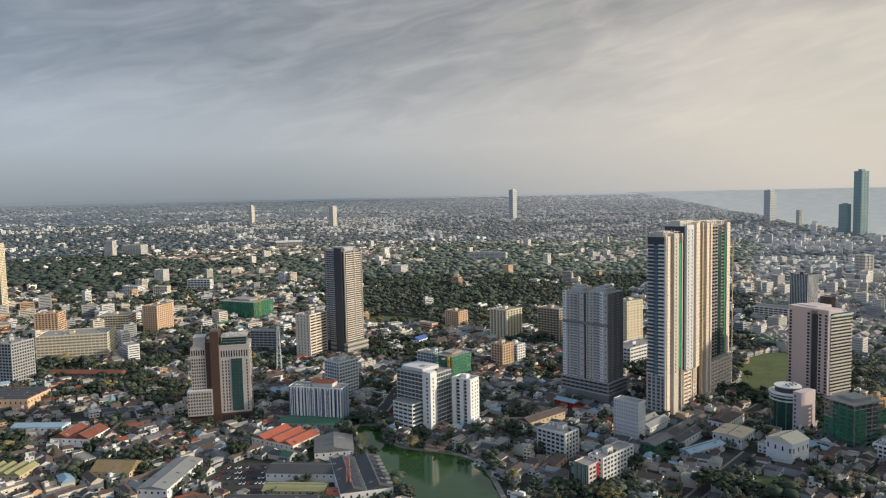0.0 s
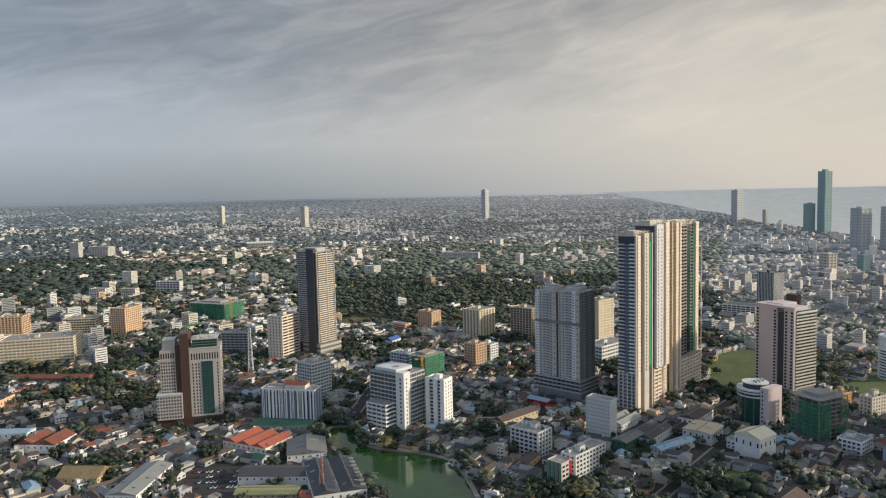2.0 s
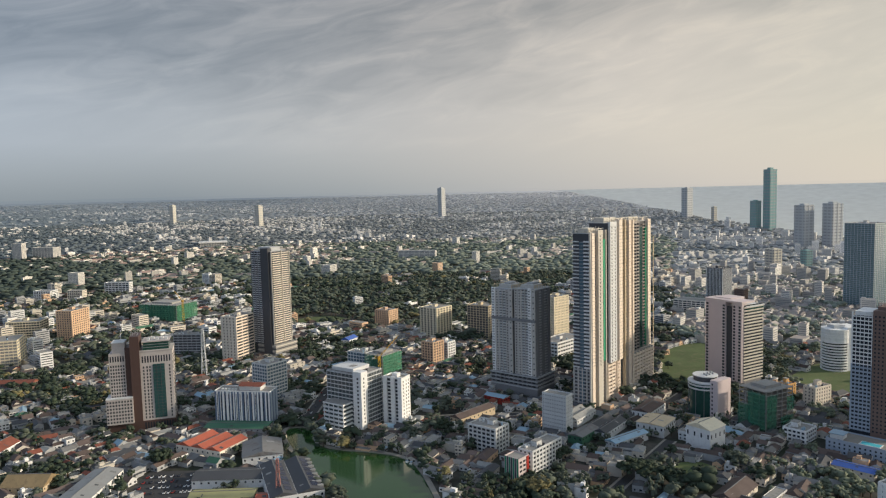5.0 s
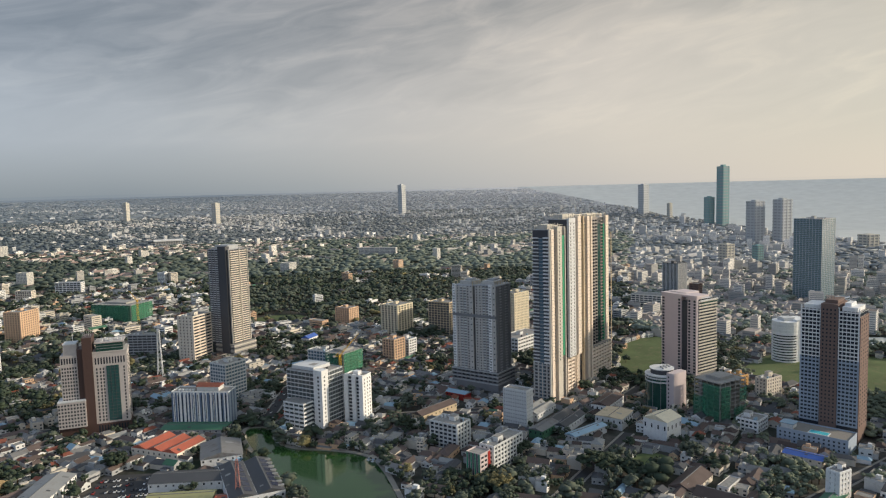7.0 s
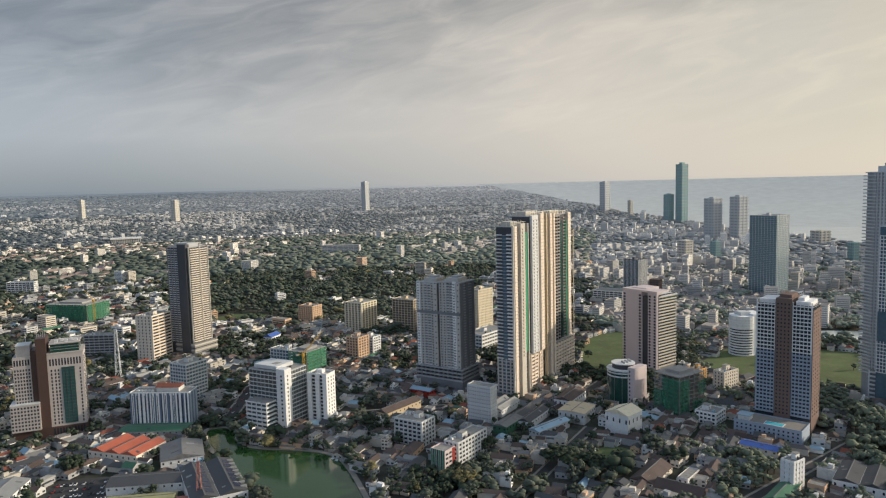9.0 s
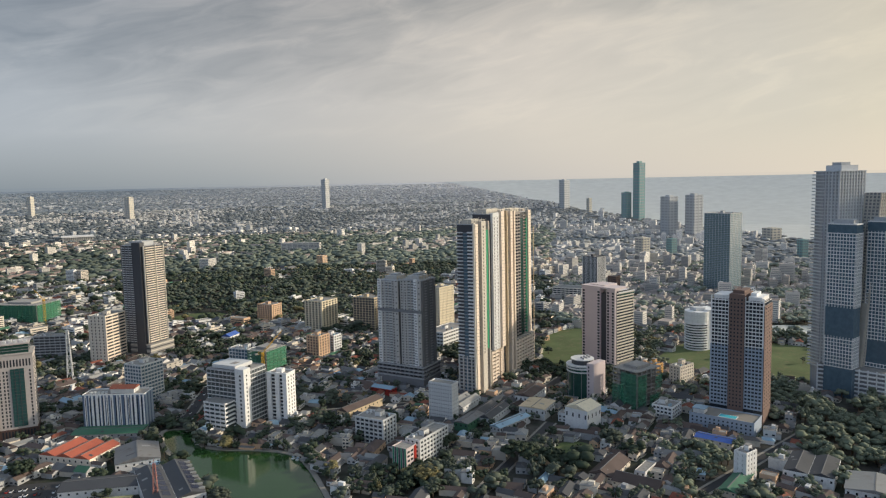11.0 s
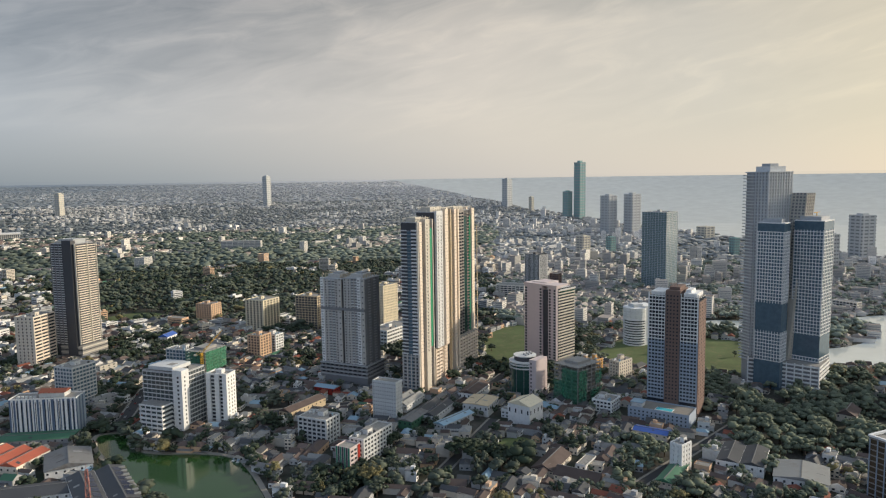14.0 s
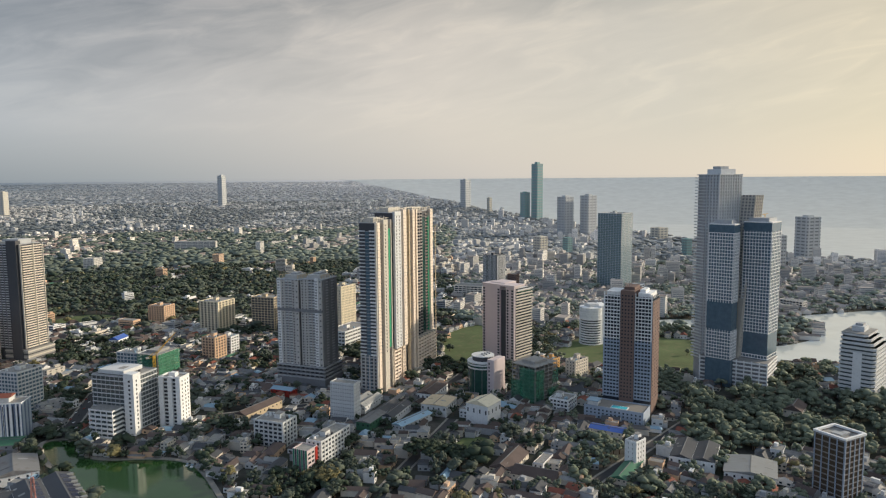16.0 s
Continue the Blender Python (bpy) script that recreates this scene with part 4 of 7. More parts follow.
def drum_office():
    at, turn, w, d, h = (325.2, 630.3), 30.0, 22.0, 30.0, 42.0
    b = thing("drum_office", "dark green glass drum office with white end slab", "building", at, turn)
    footprint(at, turn, w, d, -6, 0)
    arc = [(8 + 15.5 * math.cos(radians(a)), 18 + 15.5 * math.sin(radians(a))) for a in range(0, 360, 15)]
    prism("glass_drum", b, arc, 0, h - 6, GREENGLASS)
    for z, o in ((0, 0.5), (h - 12, 0.7), (h - 8.5, 0.9), (h - 6, 1.1)):
        prism("drum_band", b, [(8 + (15.5 + o) * math.cos(radians(a)), 18 + (15.5 + o) * math.sin(radians(a))) for a in range(0, 360, 15)], z, z + 1.3, PALE)
    for a in range(0, 360, 30):
        c, s = math.cos(radians(a)), math.sin(radians(a))
        block("mullion", b, 8 + 15.5 * c - 0.2, 18 + 15.5 * s - 0.2, 1, 8 + 15.5 * c + 0.2, 18 + 15.5 * s + 0.2, h - 7, SLATE)
    prism("upper_drum", b, [(8 + 11 * math.cos(radians(a)), 18 + 11 * math.sin(radians(a))) for a in range(0, 360, 20)], h - 4.7, h, CHAR)
    prism("drum_roof", b, [(8 + 12 * math.cos(radians(a)), 18 + 12 * math.sin(radians(a))) for a in range(0, 360, 20)], h, h + 0.8, PALE)
    block("white_slab", b, -2, -2, 0, w - 2, 6, h - 1, PINK, "pale end slab")
    for i in range(9):
        block("window", b, -2.1, 3, 4 + i * 4, -1.9, 4.4, 6 + i * 4, GLASS)
    for q in range(6):
        block("cooling_unit", b, 2 + q * 2.6, 12 + q % 2 * 4, h + 0.8, 3.8 + q * 2.6, 14 + q % 2 * 4, h + 2.6, GREY)


drum_office()


def netted_block(at, turn, w, d, h, label, seed, full):
    """A concrete frame under construction, hung with green net."""
    b = thing("construction_frame", label, "building", at, turn)
    footprint(at, turn, w, d)
    n = max(4, int(h / 3.6))
    for i in range(n + 1):
        block("floor_slab", b, 0, 0, i * h / n - 0.35, w, d, i * h / n + 0.2, CONCRETE) if i else None
    for x in spaced(0.6, w - 0.6, max(3, int(w / 7))):
        for y in spaced(0.6, d - 0.6, max(3, int(d / 7))):
            block("column", b, x - 0.35, y - 0.35, 0, x + 0.35, y + 0.35, h + 1.2, CONCRETE)
    block("inner_wall", b, w * 0.25, d * 0.25, 0, w * 0.8, d * 0.8, h + 3, CONCRETE)
    r = random.Random(seed)

    def net(face, a0, a1, z0, z1):
        k = max(2, int((a1 - a0) / 3))
        v, f = [], []
        for i in range(k + 1):
            a = a0 + (a1 - a0) * i / k
            for z in (z0, (z0 + z1) / 2, z1):
                o = -0.8 - r.uniform(0, 0.7)
                v.append((a, o, z + r.uniform(-0.4, 0.4)) if face == "R" else (o, a, z + r.uniform(-0.4, 0.4)))
        for i in range(k):
            for j in range(2):
                f.append((3 * i + j, 3 * i + 3 + j, 3 * i + 4 + j, 3 * i + 1 + j))
        shape("debris_net", b, v, f, NET)

    if full:
        net("L", 0, d, 0, h)
    else:
        net("L", 0, d * 0.62, 0, h * 0.95)
        net("L", d * 0.55, d, 0, h * 0.6)
    net("R", 0, w * (1.0 if full else 0.35), 0, h * (1.0 if full else 0.9))
    if not full:
        net("R", w * 0.5, w, 0, h * 0.35)
        net("R", w * 0.72, w, h * 0.45, h * 0.8)
    return b


netted_block((352.6, 591.9), 22, 38, 30, 39, "concrete frame under construction hung with green net", 5, False)
netted_block((-358.1, 1305.1), 65, 56, 84, 33, "wide building under construction wrapped in green net", 6, True)
netted_block((7.7, 853.2), 50, 38, 28, 28, "half-built block behind green net beside a crane", 7, True)


def blue_brown_tower():
    at, turn, w, d, h = (439.0, 523.1), 37.0, 28.0, 46.6, 116.0
    b = thing("apartment_tower", "apartment tower gridded white above blue-grey with a brown central spine", "building", at, turn)
    footprint((411, 499), turn, 60, 60)
    n = 30
    z0 = 13.0
    st = (h - z0) / n
    mid = z0 + st * 17
    for y0, y1 in ((0, 16.5), (30.0, d)):
        block("wing_core", b, 0.8, y0, 0, w - 0.8, y1, h - 2, GLASS)
        for i in range(n):
            z = z0 + i * st
            low = z < mid
            ledges(b, "spandrel", "L", w, d, y0, y1, [z], st * (0.44 if low else 0.30), -0.2, STEELY if low else WHITE, inn=w - 0.2)
        for q, a in enumerate(spaced(y0 + 0.5, y1 - 0.5, 5)):
            piers(b, "pier", "L", w, d, [a], 0.8 if q not in (0, 5) else 1.3, z0, mid, 0.05, STEELY)
            piers(b, "pier", "L", w, d, [a], 0.5 if q not in (0, 5) else 1.2, mid, h + 1, 0.05, WHITE)
    block("brown_spine", b, -0.9, 16.5, 0, w, 30, h + 3.5, RUST, "red-brown spine with small windows")
    for a in (18.2, 21.4, 24.4, 27.4):
        ledges(b, "window", "L", w, d, a, a + 1.3, [z0 + i * st + 1.1 for i in range(n)], 1.5, 0.98, GLASS, inn=-0.8)
    block("dark_joint", b, -0.4, 16.1, 0, 4, 16.6, h, CHAR)
    block("dark_joint", b, -0.4, 29.9, 0, 4, 30.4, h, CHAR)
    block("brown_end", b, 0.4, -0.8, 0, w, 0.2, h - 6, RUST)
    for a in (4, 11, 18, 24):
        ledges(b, "window", "R", w, d, a, a + 1.5, [z0 + i * st + 1.1 for i in range(n - 2)], 1.5, 0.88, GLASS, inn=-0.7)
    for x0, y0, x1, y1, t in ((2, 2, w - 2, 14, 3.5), (2, 32, w - 2, d - 2, 3.5), (4, 18, w - 4, 28, 8.5), (6, 8, w - 6, 13, 6.5)):
        block("crown", b, x0, y0, h - 2, x1, y1, h - 2 + t, RUST if t > 8 else WHITE)
    for q in range(3):
        block("antenna", b, 6, 21 + q * 2.4, h + 6, 6.3, 21.3 + q * 2.4, h + 14 - q * 2, SLATE)
    # podium with the pool deck
    p = thing("podium_block", "blue-grey podium with a turquoise pool on its roof deck", "building", (411.3, 498.9), turn)
    block("body", p, 0, 0, 0, 26, 56, 12.2, STEELY)
    block("deck", p, 0.5, 0.5, 12.2, 25.5, 55.5, 12.5, PAVING)
    parapet(p, 26, 56, 12.2, STEELY, 1.3)
    block("pool_rim", p, 3, 16, 12.5, 12, 32, 12.9, PALE)
    block("pool", p, 3.8, 16.8, 12.6, 11.2, 31.2, 13.0, POOL, "turquoise pool water")
    for a in spaced(3, 53, 13):
        for z in (2.4, 6.0, 9.2):
            block("window", p, -0.08, a - 0.7, z, 0.1, a + 0.7, z + 1.5, GLASS)
    block("pool_house", p, 4, 44, 12.5, 14, 54, 16.5, PALE)
    block("pool_house_roof", p, 3, 43, 16.5, 15, 55, 17.0, SKYSHEET)


blue_brown_tower()


def leaning_towers():
    """The tallest group: a tall shaft, a tower leaning against it, and two gridded blocks in front."""
    at = (571.8, 578.2)
    b = thing("tall_residence", "very tall grey residential tower with balcony edges and gridded faces", "building", at, 3.0)
    footprint(at, 3.0, 36, 34)
    w, d, h, n = 34.0, 31.0, 229.0, 66
    st = h / n
    block("core", b, 0.8, 0.8, 0, w - 0.8, d - 0.8, h, GREY)
    for i in range(n):
        z = i * st
        block("floor_band", b, -0.2, -0.2, z, w + 0.2, d * 0.55, z + 1.3, PALE)
        if i > 6:
            block("balcony", b, -2.0, d * 0.55, z, 2, d + 1.6, z + 1.0, PALE)
    piers(b, "pier", "R", w, d, spaced(0.5, w - 0.5, 9), 1.3, 20, h + 1, 0.5, PALE)
    piers(b, "pier", "L", w, d, spaced(0.5, d * 0.55, 4), 1.4, 20, h + 1, 0.6, PALE)
    piers(b, "blank_wall", "L", w, d, [d * 0.66], 4.0, 0, h, 1.0, GREY)
    block("crown", b, 6, 4, h, w - 6, d - 8, h + 6.5, PALE)
    block("crown", b, 10, 8, h + 6.5, w - 12, d - 12, h + 9.5, GREY)
    block("roof_frame", b, -0.6, -0.6, h, w + 0.6, d + 0.6, h + 1.0, PALE)
    # the leaning one
    c = thing("leaning_tower", "pale gridded tower leaning over towards its neighbour", "building", (592.0, 566.0), 12.0)
    footprint((592, 566), 12, 24, 18)
    lw, ld, lh, sx, sy = 15.0, 17.0, 207.0, 15.0, -7.0
    prism("leaning_core", c, [(0.5, 0.5), (lw - 0.5, 0.5), (lw - 0.5, ld - 0.5), (0.5, ld - 0.5)], 0, lh, SLATE, "", (sx, sy))
    for i in range(1, 60):
        k = i / 60
        block("floor_band", c, sx * k, sy * k, lh * k, lw + sx * k, ld + sy * k, lh * k + 1.5, BEIGE)
    for y in spaced(0.7, ld - 0.7, 4):
        prism("leaning_pier", c, [(-0.3, y - 0.5), (0.5, y - 0.5), (0.5, y + 0.5), (-0.3, y + 0.5)], 0, lh, BEIGE, "", (sx, sy))
    for x in spaced(0.7, lw - 0.7, 4):
        prism("leaning_pier", c, [(x - 0.5, -0.3), (x + 0.5, -0.3), (x + 0.5, 0.5), (x - 0.5, 0.5)], 0, lh, BEIGE, "", (sx, sy))
    prism("smooth_flank", c, [(-0.5, -0.5), (0.4, -0.5), (0.4, ld), (-0.5, ld)], 20, 95, BEIGE, "smooth pale flank", (sx * 0.36, sy * 0.36))
    # front blocks
    for (px, py), bw, bd, bh, dark, crown in (((574.9, 558.4), 16.0, 27.0, 176.0, (62, 92), 1), ((610.7, 542.0), 30.0, 29.0, 178.0, (34, 58), 2)):
        f = thing("gridded_tower", "glass tower with a white window grid and dark blue glazed floors", "building", (px, py), 24.0, "gridded front towers")
        footprint((px, py), 24, bw, bd)
        block("glazing", f, 0, 0, 0, bw, bd, bh, BLUEGLASS)
        m = int((bh - 30) / 3.6)
        for i in range(m):
            z = 30 + i * 3.6
            if dark[0] < z < dark[1] or z > bh - 9:
                continue
            block("grid_rail", f, -0.35, -0.35, z, bw + 0.35, bd + 0.35, z + 0.85, WHITE)
        for face, ln, k in (("L", bd, 9), ("R", bw, 6)):
            for a in spaced(0.5, ln - 0.5, k):
                piers(f, "grid_post", face, bw, bd, [a], 0.5, 30, dark[0], 0.45, WHITE)
                piers(f, "grid_post", face, bw, bd, [a], 0.55, dark[1], bh - 9, 0.45, WHITE)
        block("roof_edge", f, -0.4, -0.4, bh, bw + 0.4, bd + 0.4, bh + 1.0, WHITE)
        block("roof_plant", f, 3, 4, bh + 1, bw - 3, bd - 4, bh + 5, GREY)
        if crown == 2:
            block("crane_mast", f, 14, 12, bh + 5, 14.7, 12.7, bh + 9, CRANE)
            block("crane_jib", f, 6, 12.1, bh + 8.4, 24, 12.6, bh + 9.0, CRANE)
    p = thing("parking_podium", "broad podium of white parking decks below the glass towers", "building", (600.0, 531.0), 30.0)
    footprint((600, 531), 30, 48, 72)
    block("core", p, 0.8, 0.8, 0, 46, 70, 28, SLATE)
    for i in range(7):
        block("deck_band", p, 0, 0, i * 4.3 + 1.2, 47, 71, i * 4.3 + 2.9, WHITE)
    for a in spaced(0.5, 70.5, 9):
        block("deck_column", p, -0.3, a - 0.5, 0, 0.9, a + 0.5, 29.5, WHITE)
    block("podium_roof", p, 0.5, 0.5, 28.6, 46.5, 70.5, 29.3, ROOFDECK)


leaning_towers()


def apartment(name, label, at, turn, w, d, h, floors, wall, pane=GLASS, slab=1.3, R=(6, 0.9), L=(7, 0.9), seed=1, **kw):
    return tower(name, label, at, turn, w, d, h, floors, wall, pane, slab, 0.3, R, L, seed=seed, **kw)


apartment("hotel_block", "long cream hotel block with open gallery bands", (-490.6, 1005.6), 103, 50, 94, 38, 9, SUNCREAM, SLATE, 1.9, (4, 1.0), (18, 0.5), 1)
apartment("office_block", "grey office block with a yellow end wall", (-546.9, 871.1), 75, 35, 40, 52, 13, GREY, GLASS, 1.6, (9, 1.0), (8, 1.0), 2)
apartment("apartment_tower", "tall sunlit cream apartment tower with narrow bays", (-898.7, 1414.3), 85, 16, 24.5, 148, 44, SUNCREAM, GLASS, 1.5, (4, 1.4), (5, 1.5), 3)
apartment("apartment_block", "peach-orange apartment block with pale bands", (-649.2, 1165.4), 96, 30, 38, 43, 12, PEACH, GLASS, 1.5, (5, 1.6), (7, 2.2), 4)
apartment("office_block", "cream office block with shaded gallery floors", (-544, 1192.2), 92, 34, 52, 33, 8, SUNCREAM, GLASS, 1.7, (5, 0.8), (12, 0.6), 5)
apartment("apartment_block", "peach apartment block with small windows", (-491.2, 1186.5), 72, 40, 29.5, 48, 13, PEACH, GLASS, 1.7, (8, 2.2), (6, 2.4), 6)
apartment("office_block", "cream banded office tower with white end wall", (-189.3, 974.8), 62, 38, 25.4, 63, 15, CREAM, GLASS, 2.1, (3, 0.9), (4, 3.6), 7, slab_mat=SUNGOLDCREAM, pier_mat=CREAM)
apartment("parking_block", "dark striped low office block", (-251, 1030.3), 80, 16, 40.5, 31, 8, GREY, CHAR, 1.4, (3, 0.6), (6, 0.5), 8)
apartment("office_block", "blue-grey glazed office block with pale bands", (-119.9, 776.6), 50, 28.8, 24.2, 42, 11, PALE, BLUEGLASS, 1.5, (7, 0.7), (6, 0.8), 9)
apartment("hotel_tower", "cream hotel tower with small square windows", (267.4, 1014.1), 35, 34, 24, 66, 16, SUNCREAM, GLASS, 1.9, (10, 2.0), (7, 2.0), 10)
apartment("office_block", "low white block with long window bands", (240, 895), 40, 60, 30, 24, 5, WHITE, GLASS, 2.6, (10, 1.0), (6, 1.0), 11)
apartment("apartment_block", "cream apartment block with dark balcony bays", (96.3, 1075.3), 45, 38, 34, 46, 13, SUNCREAM, GLASS, 1.3, (5, 2.6), (5, 2.6), 12)
apartment("apartment_block", "brick-coloured apartment block with small windows", (23.9, 1174.5), 50, 25, 29.9, 29, 9, PEACH, GLASS, 1.4, (5, 2.0), (6, 2.0), 13)
apartment("apartment_block", "unfinished sandy concrete apartment block", (174.6, 1054.9), 50, 26, 38, 50, 13, SAND, CHAR, 1.0, (5, 0.9), (7, 0.9), 14)
apartment("office_block", "small blue glass office block", (-13.8, 902.5), 50, 18, 30, 21, 5, PALE, BLUEGLASS, 1.2, (4, 0.8), (6, 0.7), 15)
apartment("apartment_block", "peach apartment block with white window frames", (75.7, 909.7), 45, 22, 20, 29, 8, PEACH, GLASS, 1.5, (4, 1.8), (4, 1.8), 16)
apartment("office_block", "white office block with window bands", (97, 925), 45, 16, 18, 25, 7, WHITE, GLASS, 1.7, (3, 1.6), (3, 1.6), 17)
apartment("office_tower", "dark tower patterned with pale vertical strips", (671.9, 1283.4), 28, 29.6, 36, 65, 18, CHAR, GLASS, 0.6, (9, 1.2), (11, 1.2), 18, pier_mat=PALE)
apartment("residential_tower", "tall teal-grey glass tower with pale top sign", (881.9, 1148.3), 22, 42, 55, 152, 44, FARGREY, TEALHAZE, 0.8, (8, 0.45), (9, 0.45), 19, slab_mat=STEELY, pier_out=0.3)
def curved_hotel():
    at, turn, w, d, st = (655.0, 452.0), 22.0, 50.0, 32.0, 4.1
    b = thing("hotel_block", "white hotel slab with banded balconies, stepping back under sloping roofs", "building", at, turn)
    footprint(at, turn, w, d)

    def outline(back, o):
        x0, y0, x1, y1 = back * 0.5 - o, back - o, w - back + o, d + o
        return [(x0 + 3, y0), (x1, y0), (x1, y1), (x0, y1), (x0, y0 + 3)]

    z = 0.0
    for i in range(17):
        back = max(0, i - 13) * 3.0
        prism("floor_glazing", b, outline(back, -0.9), z, z + st, MILKGLASS)
        prism("balcony_band", b, outline(back, 0.3), z + st - 2.3, z + st, PALE)
        z += st
    prism("roof_terrace", b, outline(9.0, 0.6), z, z + 0.5, ROOFDECK)
    block("roof_house", b, 16, 15, z + 0.5, 34, 26, z + 5.5, PALE)
    block("roof_house", b, 20, 17, z + 5.5, 29, 24, z + 8.0, GREY)
    for a in (10, 21, 32, 42):
        block("bay_wall", b, a, 1.2, 0, a + 1.2, 8, 49, WHITE)
    block("end_wall", b, -0.4, 12, 0, 1.0, 20, 52, WHITE)


curved_hotel()
frame_block = apartment("office_block", "office block with bronze glazing and white roof ring", (433.6, 317.1), 5, 22, 22, 47, 12, TAUPE, BRONZEGLASS, 0.8, (4, 1.0), (4, 0.7), 21, slab_mat=TAUPE, pier_mat=STEELY, gear=False)
boxes("roof_ring", frame_block, [(-1.0, -1.0, 48.1, 23.0, 0.8, 49.6), (-1.0, 21.2, 48.1, 23.0, 23.0, 49.6), (-1.0, 0.8, 48.1, 0.8, 21.2, 49.6), (21.2, 0.8, 48.1, 23.0, 21.2, 49.6)], WHITE, "white ring beam round the roof")
boxes("roof_plant", frame_block, [(5, 6, 47.1, 10, 14, 49.4), (12, 7, 47.1, 17, 11, 48.8)], GREY, "grey plant housings")
apartment("apartment_house", "narrow white apartment house with stained walls", (344.7, 425.7), 20, 13.3, 9.6, 22, 6, WHITE, GLASS, 1.9, (3, 2.4), (2, 3.0), 22)
apartment("apartment_block", "cream apartment block with dark windows", (439.9, 650.9), 22, 25, 13, 21, 6, CREAM, GLASS, 1.7, (6, 2.0), (3, 2.2), 23)
apartment("apartment_block", "orange-painted apartment block with pale floor bands", (424, 672), 22, 12, 12, 20, 6, ORANGE, GLASS, 1.6, (3, 2.0), (3, 2.2), 24)
apartment("office_house", "white low house with purple roof edge", (372.1, 562.5), 35, 22, 19.6, 11, 3, WHITE, GLASS, 1.7, (5, 1.2), (5, 1.2), 25)
apartment("apartment_block", "grey apartment block with projecting concrete floors", (100.7, 584), 45, 20, 29, 22, 6, PALE, GLASS, 1.5, (4, 1.4), (6, 0.9), 26, pier_out=0.8)
apartment("office_slab", "pale grey slab with a blank ribbed front", (174.0, 622.0), 45, 12.0, 25.0, 36, 10, PALE, GREY, 2.4, (4, 1.0), (10, 0.5), 27, gear=False)
apartment("apartment_block", "mixed grey-white apartment block with balconies", (121, 531), 42, 42, 13.8, 21, 6, PALE, GLASS, 1.5, (9, 1.4), (3, 2.0), 28)


# blocks that stand out farther off: label, place, turn, width, depth, height, floors, wall
for label, at, turn, w, d, h, n, wall in (
    ("white apartment block above garden trees", (-769.6, 1915), 75, 24.6, 28.9, 37, 10, FARWALL[0]), ("broad white block above garden trees", (-736, 1675), 75, 24.5, 43, 22, 6, WHITE),
    ("cream block above garden trees", (-662, 1664), 75, 15, 38, 22, 6, CREAM), ("white block with sloping blue roof edge", (-577, 1719), 80, 17, 60, 30, 7, WHITE),
    ("small white block among park trees", (-121, 1996), 60, 36, 29, 26, 6, FARWALL[0]), ("small orange block among park trees", (180, 1927), 50, 22, 19, 28, 7, PEACH),
    ("slim white block among trees", (325, 2172), 50, 20, 16, 35, 9, FARWALL[0]), ("white office block with window bands", (579, 1167), 45, 35, 56, 23, 6, FARWALL[0]),
    ("long white hospital block among trees", (210, 2345), 70, 22, 129, 28, 6, FARWALL[0]), ("red-brown office block", (680, 1220), 35, 16, 18, 33, 9, RUST),
    ("blue-grey glazed office block", (780, 973), 25, 32, 14, 38, 9, STEELY), ("low white block beside the lake", (1023, 839), 15, 16, 39, 12.5, 3, FARWALL[0]),
    ("tall cream block in the hazy town", (-1327, 2808), 75, 23, 40, 68, 16, FARWALL[0]), ("broad pinkish block in the hazy town", (-1237, 2863), 75, 42, 90, 45, 10, FARWALL[0])):
    far = math.hypot(*at) > 1850
    tower("office_block", label if len(label.split()) > 3 else label + " with windows", at, turn, w, d, h, n, wall, FARGLASS[0] if far else GLASS, 1.6, 0.3, (5, 1.2), (7, 1.2), seed=int(h), gear=False, faces="RL")


def colour_block():
    """The striped front end of the white apartment row."""
    b = thing("shop_house", "narrow block with green and dark striped end and red corner", "building", (107.1, 517.7), 42)
    footprint((107.1, 517.7), 42, 14, 14)
    block("body", b, 0, 0, 0, 13.4, 13.8, 20.4, PINK)
    block("roof_deck", b, 0.3, 0.3, 20.4, 13.1, 13.5, 20.6, ROOFDECK)
    for i, a in enumerate(spaced(1.2, 12.6, 6)):
        piers(b, "stripe", "L", 14, 13.8, [a], 1.1, 0, 21.5, 0.3, GREENSTRIP if i % 2 == 0 else CHAR)
    piers(b, "red_corner", "R", 14, 13.8, [11.6], 3.0, 0, 21.0, 0.4, PAINTRED)
    for z in (3, 6.6, 10.2, 13.8, 17.2):
        ledges(b, "window", "R", 14, 13.8, 1.2, 4.4, [z], 1.7, 0.08, GLASS, inn=0.1)
        ledges(b, "window", "R", 14, 13.8, 5.8, 9.0, [z], 1.7, 0.08, GLASS, inn=0.1)
    parapet(b, 13.4, 13.8, 20.5, PINK)


colour_block()


def round_office():
    b = thing("round_office", "white office with round banded front", "building", (560, 792), 0)
    footprint((560, 792), 0, 40, 40, -20, -20)
    n = 24
    prism("glazing", b, [(14.5 * math.cos(2 * math.pi * i / n), 14.5 * math.sin(2 * math.pi * i / n)) for i in range(n)], 0, 50, GLASS)
    for k in range(15):
        prism("white_band", b, [(16 * math.cos(2 * math.pi * i / n), 16 * math.sin(2 * math.pi * i / n)) for i in range(n)], k * 3.4, k * 3.4 + (1.7 if k < 10 else 3.2), WHITE)
    block("end_slab", b, 6, -14, 0, 24, 12, 53, WHITE)
    block("roof_house", b, -6, -6, 50, 8, 8, 55, PALE)


round_office()


